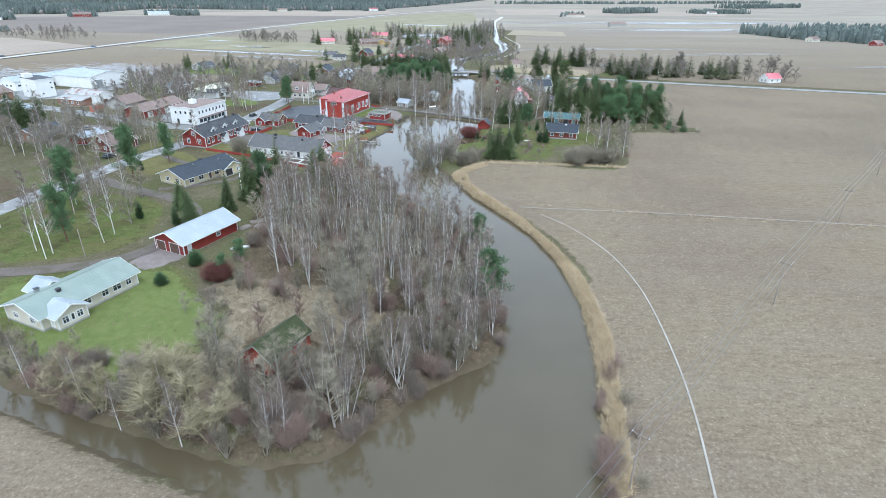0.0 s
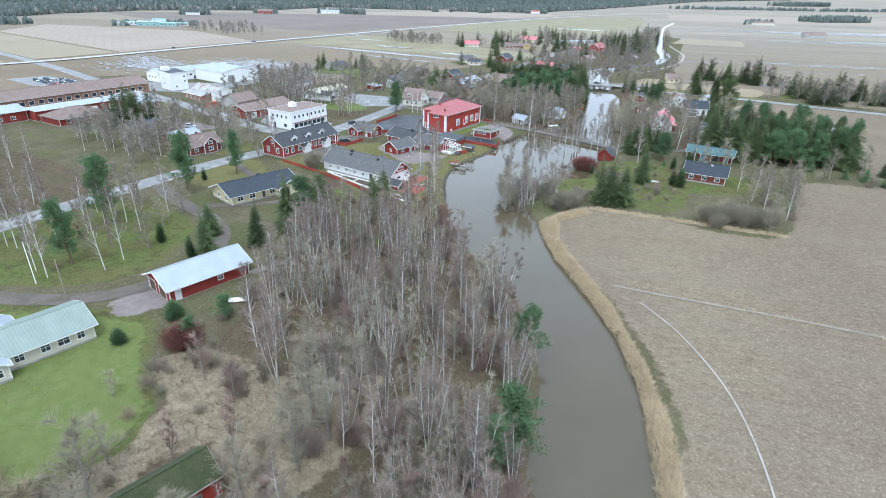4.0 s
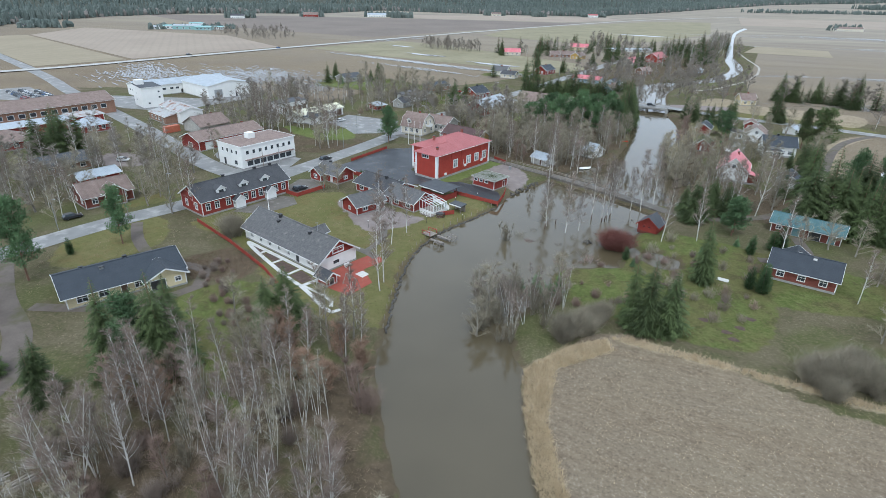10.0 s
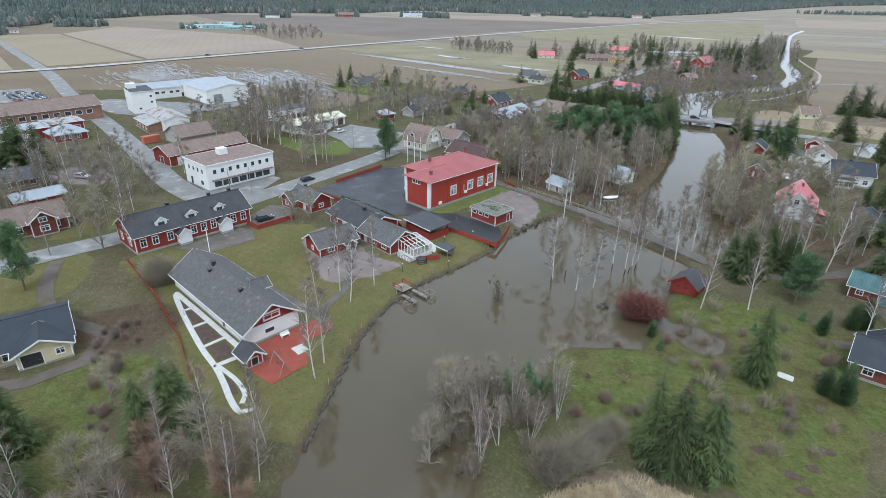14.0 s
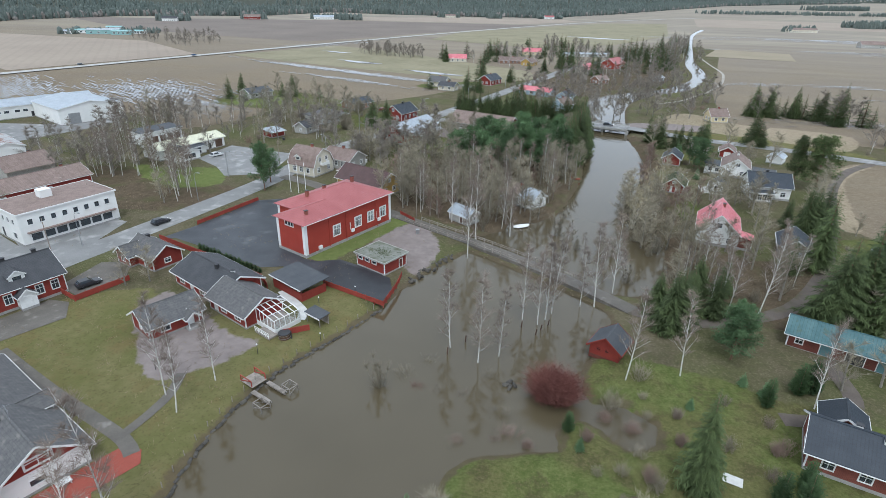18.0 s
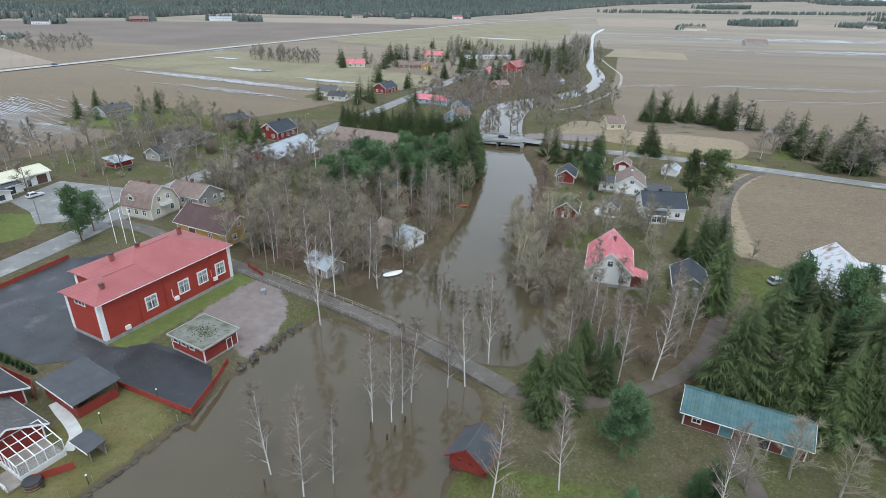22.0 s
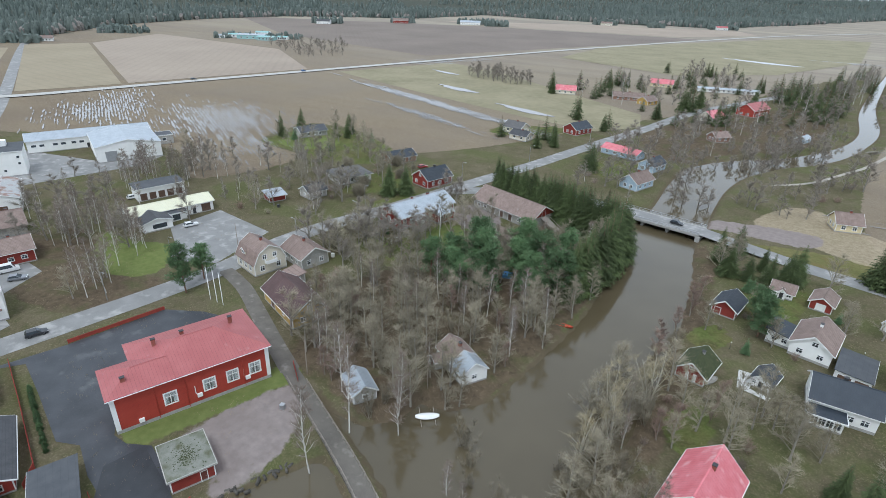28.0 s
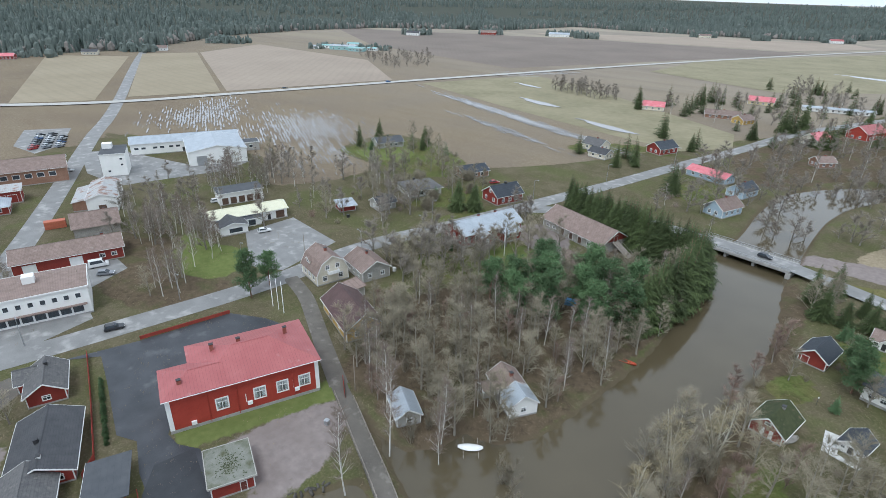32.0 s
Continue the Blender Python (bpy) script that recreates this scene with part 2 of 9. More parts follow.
FELT = surf("dark_roofing_felt", (0.055, 0.059, 0.067), (0.088, 0.092, 0.098), 0.75, 0.5, 9, 0.3, lines=(("y", 1.0, 0.03, 0.4),))
GREENMOSS = surf("green_moss_thatch", (0.03, 0.042, 0.016), (0.065, 0.07, 0.03), 0.95, 1.2, 6, 0.8, wear=((0.14, 0.11, 0.07), 1.0, 0.38))
BRICKRED = surf("red_brick_chimney", (0.22, 0.07, 0.05), (0.30, 0.11, 0.08), 0.85, 1, 9, 0.3, lines=(("z", 0.08, 0.15, 0.3),))
BLACK = surf("black_sheet_metal", (0.025, 0.025, 0.028), (0.05, 0.05, 0.052), 0.45, 2, 9, 0.1)
DOORBROWN = surf("brown_door_boards", (0.09, 0.055, 0.04), (0.15, 0.09, 0.06), 0.7, 1, 9, 0.2, lines=(("x", 0.15, 0.1, 0.4),))
DOORGREEN = surf("blue_green_door", (0.10, 0.20, 0.22), (0.14, 0.26, 0.27), 0.7, 1, 9, 0.2)
GREYWOOD = surf("weathered_grey_timber", (0.22, 0.19, 0.16), (0.36, 0.32, 0.28), 0.9, 1.2, 9, 0.4, lines=(("s", 0.2, 0.1, 0.35),), vary=0.15)
STEEL = surf("galvanised_steel", (0.36, 0.37, 0.38), (0.48, 0.49, 0.50), 0.45, 1, 9, 0.1, 0.5, 0.7)
CONCRETE = surf("stained_concrete", (0.30, 0.29, 0.27), (0.42, 0.41, 0.39), 0.9, 0.5, 8, 0.3, wear=((0.2, 0.19, 0.18), 0.7, 0.33))


def glass_material(name, tint, rough=0.06, through_it=0.45):
    mt = bpy.data.materials.new(name)
    mt.use_nodes = True
    b = mt.node_tree.nodes["Principled BSDF"]
    b.inputs["Base Color"].default_value = (*tint, 1)
    b.inputs["Roughness"].default_value, b.inputs["IOR"].default_value = rough, 1.5
    b.inputs["Transmission Weight"].default_value = through_it
    return mt


GLASS = glass_material("window_glass", (0.10, 0.12, 0.14))
CLEAR = glass_material("greenhouse_glass", (0.85, 0.9, 0.9), 0.03, 0.9)

# ---- plan of land and water ----
LAND = 1.0
RIVER = [(-10, -60), (-9, 20), (-16, 44), (-24, 48.5), (-32, 52.2), (-42, 56), (-52, 60), (-64, 64.6), (-90, 72), (-130, 84), (-130, 88), (-90, 76), (-64, 68.5),
         (-52, 63.6), (-42, 60.2), (-32, 56.6), (-24, 54.5), (-15, 55.5), (-10, 59.5), (-5, 65), (1, 72), (8, 76), (11, 81), (12, 92), (12.5, 102), (11.6, 112),
         (9.3, 123), (6, 133), (0, 142), (-7, 151), (-14, 161), (-19, 168.5), (-22.5, 179), (-26.6, 191), (-29, 199), (-30.6, 209), (-30.3, 219), (-28.2, 227),
         (-25.3, 235), (-22.6, 245), (-21.6, 254), (-19.5, 262), (-17, 268), (-13.5, 275.4), (-8.5, 273.2), (4.5, 266.6), (16, 260.2), (18.5, 256), (17.5, 250),
         (15.7, 243), (14.6, 236), (16.6, 231.6), (21.5, 232.4), (26, 229.5), (25.8, 225.6), (22, 224), (18.5, 226.6), (15, 227.8), (12.6, 225), (13.4, 221), (9.8, 219.3), (5.5, 217.5), (0.8, 213), (1.2, 205), (-0.5, 197), (-2.2, 189), (0, 181), (3.4, 176), (4.8, 170),
         (9, 158), (14, 148), (18.5, 139), (23, 128.5), (26.5, 115), (28, 97), (26.5, 79), (23.5, 62), (21, 50), (17, 20), (16, -60)]
POND = [(-26, 286.4), (-20, 284.2), (-12.8, 285.6), (-9.6, 291), (-8.4, 296.4), (-4, 297.6), (-0.6, 300.4), (2.2, 307), (4, 325), (4.6, 350), (1, 378), (-2.6, 400), (-3.4, 436), (-6, 470), (-4, 500), (10, 527), (28, 546), (50, 590), (60, 640), (60, 720), (67, 830), (80, 970), (98.5, 1200), (131, 1400),
        (138, 1400), (104, 1200), (86, 1000), (76, 855), (70, 750), (71, 665), (67, 622), (56, 574), (43.5, 546), (31, 528), (20, 503), (15.5, 478), (15.5, 450), (17, 425), (18, 404), (22, 384), (25, 360), (27, 333), (27, 312), (28, 296), (29, 285), (28, 272), (22.5, 266.2),
        (16, 266.4), (5, 273.2), (-7, 279.6), (-16, 282.8)]


def smooth_line(pts, step=3.0, closed=False):
    """A rounded line through the points."""
    out, n = [], len(pts)
    for i in range(n if closed else n - 1):
        p = [np.array(pts[(i + k) % n] if closed else pts[min(max(i + k, 0), n - 1)], float) for k in (-1, 0, 1, 2)]
        m = max(1, int(np.linalg.norm(p[2] - p[1]) / step))
        for t in np.arange(m) / m:
            out.append(0.5 * (2 * p[1] + (p[2] - p[0]) * t + (2 * p[0] - 5 * p[1] + 4 * p[2] - p[3]) * t * t + (3 * p[1] - p[0] - 3 * p[2] + p[3]) * t ** 3))
    if not closed:
        out.append(np.array(pts[-1], float))
    return np.array(out)


RIVER, POND = smooth_line(RIVER, 3, True), smooth_line(POND, 4, True)


def spread(lo, hi, step, reach, growth):
    core = list(np.arange(lo, hi + step, step))
    s, a, b = step, core[0], core[-1]
    while b < hi + reach:
        s *= growth
        a, b = a - s, b + s
        core = [a] + core + [b]
    return np.array(core)


# ---- ground: one sheet to the horizon ----
VILLAGE = [(-300, 96), (-130, 84), (-64, 64), (-28, 50), (-8, 56), (10, 76), (26, 90), (30, 98), (32, 105), (29, 122), (21, 142), (11, 158), (5, 172), (13, 191.5), (30, 189.5), (62, 186), (78, 234), (98, 239), (112, 242),
           (113, 249), (102, 256), (100, 310), (76, 317), (82, 366), (99, 394), (140, 381), (300, 336), (302, 352), (150, 398), (112, 424), (72, 432), (62, 470), (66, 560), (84, 700), (100, 900),
           (40, 900), (-30, 640), (-64, 556), (-92, 470), (-122, 428), (-160, 446), (-196, 440), (-186, 400), (-148, 392), (-158, 346), (-200, 364), (-250, 346), (-290, 330), (-280, 306), (-250, 200)]
LAWNS = [[(-90, 101), (-64, 108.5), (-57, 108.7), (-47, 97), (-39, 89), (-37.2, 81.5), (-41, 74.5), (-48.3, 68.8), (-56, 69), (-80, 87)],
         [(-126, 124), (-118, 150), (-100, 154), (-78, 146), (-71.5, 121), (-85, 110.5), (-98, 110.2)],
         [(-92, 96), (-99, 92), (-104, 84), (-96, 76), (-86, 84), (-82, 92)],
         [(0.6, 213.6), (5.5, 217), (13, 221.5), (14, 232), (18, 246), (24, 244), (43, 240), (41, 226), (43, 214), (38, 196), (20, 195.5), (9.7, 199), (1.6, 204)],
         [(-60, 178), (-52, 182), (-47, 160), (-44, 150), (-50, 146), (-58, 158), (-64, 168)],
         [(-46.6, 258.2), (-37.8, 288), (-33.2, 289), (-32.5, 285), (-41, 257)],
         [(-134, 300), (-122, 300), (-108, 306), (-96, 294), (-104, 286), (-122, 290)],
         [(-60, 352), (-50, 352), (-40, 366), (-46, 376), (-56, 372)], [(-70, 346), (-56, 352), (-48, 348), (-52, 338), (-64, 338)],
         [(30, 320), (36, 328), (40, 322), (36, 312)], [(27, 352), (33, 362), (37, 356), (32, 346)], [(63, 300), (70, 312), (80, 314), (82, 300), (72, 288), (66, 288)],
         [(-44, 470), (-30, 488), (-18, 480), (-20, 462), (-34, 456)], [(-104, 492), (-88, 500), (-84, 512), (-64, 520), (-72, 534), (-98, 520), (-112, 500)],
         [(-186, 402), (-160, 398), (-122, 402), (-120, 424), (-150, 440), (-184, 436)], [(-95, 376), (-88, 390), (-92, 412), (-108, 396), (-104, 372)],
         [(113, 415), (120.5, 413), (130, 440), (118, 430)], [(-86, 366), (-76, 376), (-74, 392), (-84, 382)], [(46, 366), (40, 372), (30, 366), (34, 380), (50, 394)], [(38, 216), (62, 218), (66, 232), (42, 240)]]
STRIP = [(-60.2, 168.7), (-60.3, 173), (-49.6, 169), (-40.7, 160.3), (-35, 153.5), (-27.6, 151.3), (-32.4, 148.9), (-44.3, 158), (-54, 163)]
LUSH = [[(-86, 99), (-64, 106), (-57, 106), (-48, 96), (-40.5, 88.4), (-39, 82), (-43, 76), (-49, 70.6), (-56, 71), (-76, 86)], LAWNS[5], LAWNS[6], [(-58, 354), (-50, 354), (-43, 366), (-48, 372), (-56, 368)],
        [(-178, 404), (-160, 402), (-150, 414), (-160, 428), (-178, 424)]]
YARDS = [[(-88, 201), (-80, 224), (-66, 236), (-56, 224), (-44, 236), (-33, 232), (-24, 246), (-23.5, 240), (-27, 229), (-30, 212), (-28, 198), (-22, 179), (-30, 176), (-44, 178), (-70, 196)],
         [(-37, 248), (-26, 246), (-30, 232), (-38, 230)], 
         [(-86, 190), (-98, 200), (-108, 186), (-96, 170), (-88, 178)], [(-105, 212), (-112, 200), (-114, 210), (-107, 222)],
         [(38, 422), (64, 426), (100, 412), (104, 402), (60, 412), (30, 416)]]
REEDS = [[(21, 50), (23.5, 62), (26.5, 79), (28, 97), (26.5, 115), (23, 128.5), (18.5, 139), (14, 148), (9, 158), (4.8, 170), (3.4, 176), (8, 184), (14, 189.5), (16, 187), (8, 178),
          (9, 166), (15.5, 151.5), (21.5, 139), (27, 122), (30.6, 104), (30.4, 84), (27, 64), (24, 50)],
         [(14, 190), (29, 188.8), (45, 187.4), (62, 185.6), (64, 187.2), (61, 187.8), (45, 189.2), (29, 190.8), (18, 192)],
         [(44, 470), (68, 450.5), (90, 449.5), (109, 441.6), (99, 412.6), (74, 421.4), (49.4, 429), (30, 441)],
         [(72, 318), (78, 364), (96, 392), (101, 392), (85, 365), (76, 318)], [(-28, 46), (-17, 41), (-11, 20), (-11, -10), (-60, 0), (-42, 26)]]
HEADLAND = [(17, 153.5), (34.8, 147.6), (64.6, 142.8), (93, 138.5), (160, 132), (400, 110), (400, 107), (160, 129.4), (93, 136), (64.6, 140.4), (34.8, 145), (18, 150.5)]
CLEARING = [(-47, 98), (-38, 90.5), (-38.5, 86), (-42, 80), (-45, 73.5), (-50, 69.6), (-40, 66), (-30, 64), (-24, 67), (-28, 72), (-33, 80), (-28, 86), (-20, 80), (-14, 80), (-10, 90), (-11.6, 106), (-20, 101), (-30, 101), (-40, 104)]
WOODS = [[(-36, 76), (-20, 68), (0, 74), (10, 80), (11, 108), (4, 132), (-18, 164), (-44, 160), (-50, 140), (-44, 120), (-40, 100)],
         [(-130, 96), (-102, 116), (-120, 156), (-180, 180), (-230, 150), (-200, 90)], [(-40, 290), (-26, 288), (-14, 287), (-4, 292), (1, 306), (3, 340), (0, 372), (-20, 372), (-40, 350), (-52, 318)],
         [(30, 262), (50, 262), (66, 262), (62, 290), (44, 292), (30, 300), (28, 280)], [(-66, 178), (-57, 182), (-60, 194), (-70, 192), (-75, 182)],
         [(-100, 268), (-92, 272), (-90, 292), (-110, 288), (-116, 300), (-150, 290), (-120, 268)], [(-8, 410), (-30, 408), (-32, 386), (-6, 384)], [(18, 300), (28, 276), (33, 300), (31, 350), (25, 400), (16, 400)],
         [(-14, 500), (8, 535), (34, 570), (46, 650), (20, 700), (-40, 560)], [(-68, 71), (-40, 61), (-24, 55), (-11, 57), (1, 70), (12, 80), (13, 104), (9, 104), (4, 86), (-20, 68), (-44, 68)]]
GRAVEL = [[(-63, 236), (-42, 228), (-36, 227), (-44, 214), (-52, 218), (-64, 230)], [(-36.5, 263), (-33.5, 282), (-30, 287), (-22, 276), (-19.5, 268), (-21.5, 258.5), (-25, 262)],
          [(-68, 110), (-66, 118), (-62, 128), (-57, 112), (-62, 106)], [(-56, 376), (-36, 370), (-30, 382), (-34, 374), (-50, 396), (-62, 384)],
          [(-142, 228), (-138, 236), (-158, 240), (-160, 226)], [(-8, 424), (30, 426), (48, 428), (50, 440), (30, 438)]]

EDGE = [(-1500, -200), (-980, 120), (-780, 300), (-740, 400), (-735, 500), (-900, 700), (-960, 900), (-960, 1080), (-860, 1230), (-780, 1300), (-800, 1640), (-600, 1620), (-440, 1640), (-220, 1720), (-140, 2000), (0, 2350), (400, 3300), (1200, 4200)]

gx, gy = spread(-120, 100, 1.3, 4600, 1.045), spread(44, 420, 1.3, 4600, 1.045)
GX, GY = np.meshgrid(gx, gy)
fx, fy = GX.ravel(), GY.ravel()


def inside(poly):
    """Which points of the ground sheet lie within an outline."""
    a, hit = np.asarray(poly, float), np.zeros(GX.shape, bool)
    b = np.roll(a, -1, 0)
    for j, y in enumerate(gy):
        cut = (a[:, 1] > y) != (b[:, 1] > y)
        if cut.any():
            xs = np.sort(a[cut, 0] + (b[cut, 0] - a[cut, 0]) * (y - a[cut, 1]) / (b[cut, 1] - a[cut, 1]))
            hit[j] = np.searchsorted(xs, gx) % 2 == 1
    return hit


def far_from(line, most):
    """Metres from a closed line to each point of the ground sheet, at most so many."""
    best = np.full(GX.shape, most)
    for (x0, y0), (x1, y1) in zip(line, np.roll(line, -1, 0)):
        i0, i1 = np.searchsorted(gx, (min(x0, x1) - most, max(x0, x1) + most))
        j0, j1 = np.searchsorted(gy, (min(y0, y1) - most, max(y0, y1) + most))
        if i0 < i1 and j0 < j1:
            dx, dy, px, py = x1 - x0, y1 - y0, GX[j0:j1, i0:i1] - x0, GY[j0:j1, i0:i1] - y0
            t = np.clip((px * dx + py * dy) / (dx * dx + dy * dy + 1e-9), 0, 1)
            best[j0:j1, i0:i1] = np.minimum(best[j0:j1, i0:i1], np.hypot(px - t * dx, py - t * dy))
    return best


def zone(*polys):
    """How far inside of the outlines a place lies: 0 outside, 1 inside, soft over 1.8 m."""
    w = np.zeros(GX.shape)
    for poly in polys:
        p = smooth_line(poly, 4, True)
        d = far_from(p, 3.0)
        w = np.maximum(w, np.clip(np.where(inside(p), d, -d) / 1.8 + 0.5, 0, 1))
    return w.ravel()


dist = np.minimum(far_from(RIVER, 9.0), far_from(POND, 9.0))
dist = np.where(inside(RIVER) | inside(POND), -dist, dist).ravel()
wob = np.zeros(fx.shape)
near_core = (fx > -125) & (fx < 105) & (fy > 40) & (fy < 430)
wob[near_core] = [noise.noise((a * 0.35, b * 0.35, 0.0)) + 0.5 * noise.noise((a * 1.1, b * 1.1, 5.0)) for a, b in zip(fx[near_core], fy[near_core])]


def hill(x, y):
    """Land height far off, where the plain rises to wooded hills; its slope is set to fit the skyline in view."""
    return LAND + 0.02 * max(0.0, math.hypot(x, y - 200) - 1900)


height = np.clip((dist + 0.7 * wob) * 0.42, -1.5, LAND) + 0.02 * wob + 0.02 * np.maximum(0, np.hypot(fx, fy - 200) - 1900)
DIST = dist.reshape(GX.shape)


def from_shore(x, y):
    """Metres from the water's edge, read from the ground sheet."""
    return float(DIST[min(np.searchsorted(gy, y), len(gy) - 1), min(np.searchsorted(gx, x), len(gx) - 1)])


def level(x, y):
    """Height of the land."""
    return min(max(from_shore(x, y) * 0.42, -1.5), LAND)


ground_mesh = bpy.data.meshes.new("ground")
nx, ny = len(gx), len(gy)
idx = np.arange(nx * ny).reshape(ny, nx)
quads = np.stack([idx[:-1, :-1], idx[:-1, 1:], idx[1:, 1:], idx[1:, :-1]], -1).reshape(-1, 4)
ground_mesh.from_pydata(np.stack([fx, fy, height], 1).tolist(), [], quads.tolist())
for key, weight in (("village", zone(VILLAGE)), ("lawn", zone(STRIP, *LAWNS)), ("lush", zone(*LUSH)), ("yard", zone(*YARDS)), ("reed", zone(*REEDS)),
                    ("wood", zone(*WOODS)), ("dry", zone(CLEARING)), ("gravel", zone(*GRAVEL)), ("forest", zone(EDGE + [(1200, 4700), (-4600, 4700), (-4600, -300)])), ("mud", np.clip(1.2 - np.abs(dist) / 1.3, 0, 1))):
    ground_mesh.attributes.new(key, "FLOAT", "POINT").data.foreach_set("value", weight.astype(np.float32))
ground_mesh.polygons.foreach_set("use_smooth", [True] * len(ground_mesh.polygons))


def ground_material():
    mt = bpy.data.materials.new("fields_and_grass")
    mt.use_nodes = True
    nt = mt.node_tree
    n, l = nt.nodes, nt.links
    bs = n["Principled BSDF"]
    geo = n.new("ShaderNodeNewGeometry")
    pos = geo.outputs["Position"]

    def noise_at(s, detail=5, rough=0.55, vec=None):
        t = n.new("ShaderNodeTexNoise")
        t.inputs["Scale"].default_value, t.inputs["Detail"].default_value, t.inputs["Roughness"].default_value = s, detail, rough
        l.new(vec or pos, t.inputs["Vector"])
        return t.outputs["Fac"]

    def calc(op, x, y=0.0, clamp=False):
        t = n.new("ShaderNodeMath")
        t.operation, t.use_clamp = op, clamp
        for i, v in enumerate((x, y)):
            if isinstance(v, (int, float)):
                t.inputs[i].default_value = v
            else:
                l.new(v, t.inputs[i])
        return t.outputs[0]

    def mix(f, x, y):
        t = n.new("ShaderNodeMix")
        t.data_type = "RGBA"
        for key, v in (("Factor", f), ("A", x), ("B", y)):
            if isinstance(v, tuple):
                t.inputs[key].default_value = (*v, 1)
            elif isinstance(v, (int, float)):
                t.inputs[key].default_value = v
            else:
                l.new(v, t.inputs[key])
        return t.outputs["Result"]

    def ramp(v, lo, hi):
        t = n.new("ShaderNodeMapRange")
        t.inputs["From Min"].default_value, t.inputs["From Max"].default_value = lo, hi
        l.new(v, t.inputs["Value"])
        return t.outputs["Result"]

    def turned(deg, sx, sy):
        t = n.new("ShaderNodeMapping")
        t.inputs["Rotation"].default_value = (0, 0, radians(deg))
        t.inputs["Scale"].default_value = (sx, sy, 1)
        l.new(pos, t.inputs["Vector"])
        return t.outputs["Vector"]

    big, mid, small, tiny = noise_at(0.02), noise_at(0.12), noise_at(0.7), noise_at(2.6, 8, 0.72)
    furrow = noise_at(1.0, 6, 0.7, turned(8, 0.35, 1.1))
    rows = noise_at(1.0, 4, 0.6, turned(8, 0.012, 0.12))
    soil = mix(ramp(furrow, 0.3, 0.7), (0.146, 0.111, 0.073), (0.243, 0.194, 0.134))
    soil = mix(calc("MULTIPLY", ramp(rows, 0.35, 0.7), 0.5), soil, (0.220, 0.186, 0.134))
    soil = mix(calc("MULTIPLY", ramp(big, 0.42, 0.62), 0.45), soil, (0.140, 0.108, 0.082))
    soil = mix(calc("MULTIPLY", ramp(tiny, 0.54, 0.66), 0.6), soil, (0.37, 0.325, 0.25))
    soil = mix(calc("MULTIPLY", ramp(tiny, 0.46, 0.36), 0.5), soil, (0.075, 0.06, 0.045))
    rough_g = mix(ramp(small, 0.35, 0.65), (0.110, 0.093, 0.057), (0.084, 0.080, 0.040))
    rough_g = mix(calc("MULTIPLY", ramp(mid, 0.45, 0.6), 0.6), rough_g, (0.138, 0.117, 0.075))
    rough_g = mix(calc("MULTIPLY", ramp(noise_at(0.05, 6, 0.65), 0.47, 0.6), 0.7), rough_g, (0.085, 0.096, 0.034))
    rough_g = mix(calc("MULTIPLY", ramp(tiny, 0.52, 0.68), 0.5), rough_g, (0.255, 0.21, 0.145))
    rough_g = mix(calc("MULTIPLY", ramp(tiny, 0.46, 0.34), 0.5), rough_g, (0.05, 0.042, 0.026))
    lawn = mix(ramp(small, 0.3, 0.7), (0.078, 0.098, 0.027), (0.128, 0.144, 0.050))
    lawn = mix(calc("MULTIPLY", ramp(mid, 0.42, 0.6), 0.7), lawn, (0.128, 0.112, 0.050))
    lawn = mix(calc("MULTIPLY", ramp(noise_at(0.3, 6, 0.7), 0.52, 0.62), 0.7), lawn, (0.075, 0.062, 0.032))
    lawn = mix(calc("MULTIPLY", ramp(tiny, 0.48, 0.66), 0.6), lawn, (0.050, 0.066, 0.017))
    lawn = mix(calc("MULTIPLY", ramp(tiny, 0.46, 0.34), 0.5), lawn, (0.175, 0.165, 0.075))
    lush = mix(ramp(small, 0.3, 0.7), (0.112, 0.140, 0.042), (0.155, 0.176, 0.062))
    lush = mix(calc("MULTIPLY", ramp(mid, 0.5, 0.7), 0.5), lush, (0.13, 0.145, 0.05))
    yard = mix(ramp(small, 0.3, 0.7), (0.128, 0.122, 0.048), (0.175, 0.155, 0.072))
    yard = mix(calc("MULTIPLY", ramp(mid, 0.4, 0.65), 0.55), yard, (0.094, 0.106, 0.030))
    yard = mix(calc("MULTIPLY", ramp(noise_at(0.22, 7, 0.7), 0.5, 0.63), 0.6), yard, (0.155, 0.118, 0.052))
    yard = mix(calc("MULTIPLY", ramp(tiny, 0.47, 0.36), 0.5), yard, (0.055, 0.05, 0.02))
    reed = mix(ramp(small, 0.3, 0.7), (0.36, 0.295, 0.205), (0.245, 0.195, 0.13))
    reed = mix(calc("MULTIPLY", ramp(tiny, 0.45, 0.7), 0.6), reed, (0.44, 0.375, 0.27))
    # Brown litter, darkened further to paint in the shade beneath brush.
    wood = mix(ramp(small, 0.3, 0.7), (0.068, 0.050, 0.034), (0.128, 0.096, 0.064))
    wood = mix(calc("MULTIPLY", ramp(mid, 0.52, 0.64), 0.65), wood, (0.072, 0.078, 0.030))
    wood = mix(calc("MULTIPLY", ramp(tiny, 0.5, 0.7), 0.5), wood, (0.20, 0.158, 0.115))
    gravel = mix(ramp(small, 0.3, 0.7), (0.20, 0.168, 0.156), (0.26, 0.222, 0.205))
    gravel = mix(calc("MULTIPLY", ramp(mid, 0.45, 0.65), 0.5), gravel, (0.20, 0.165, 0.15))
    dry = mix(ramp(small, 0.3, 0.7), (0.185, 0.145, 0.094), (0.285, 0.235, 0.160))
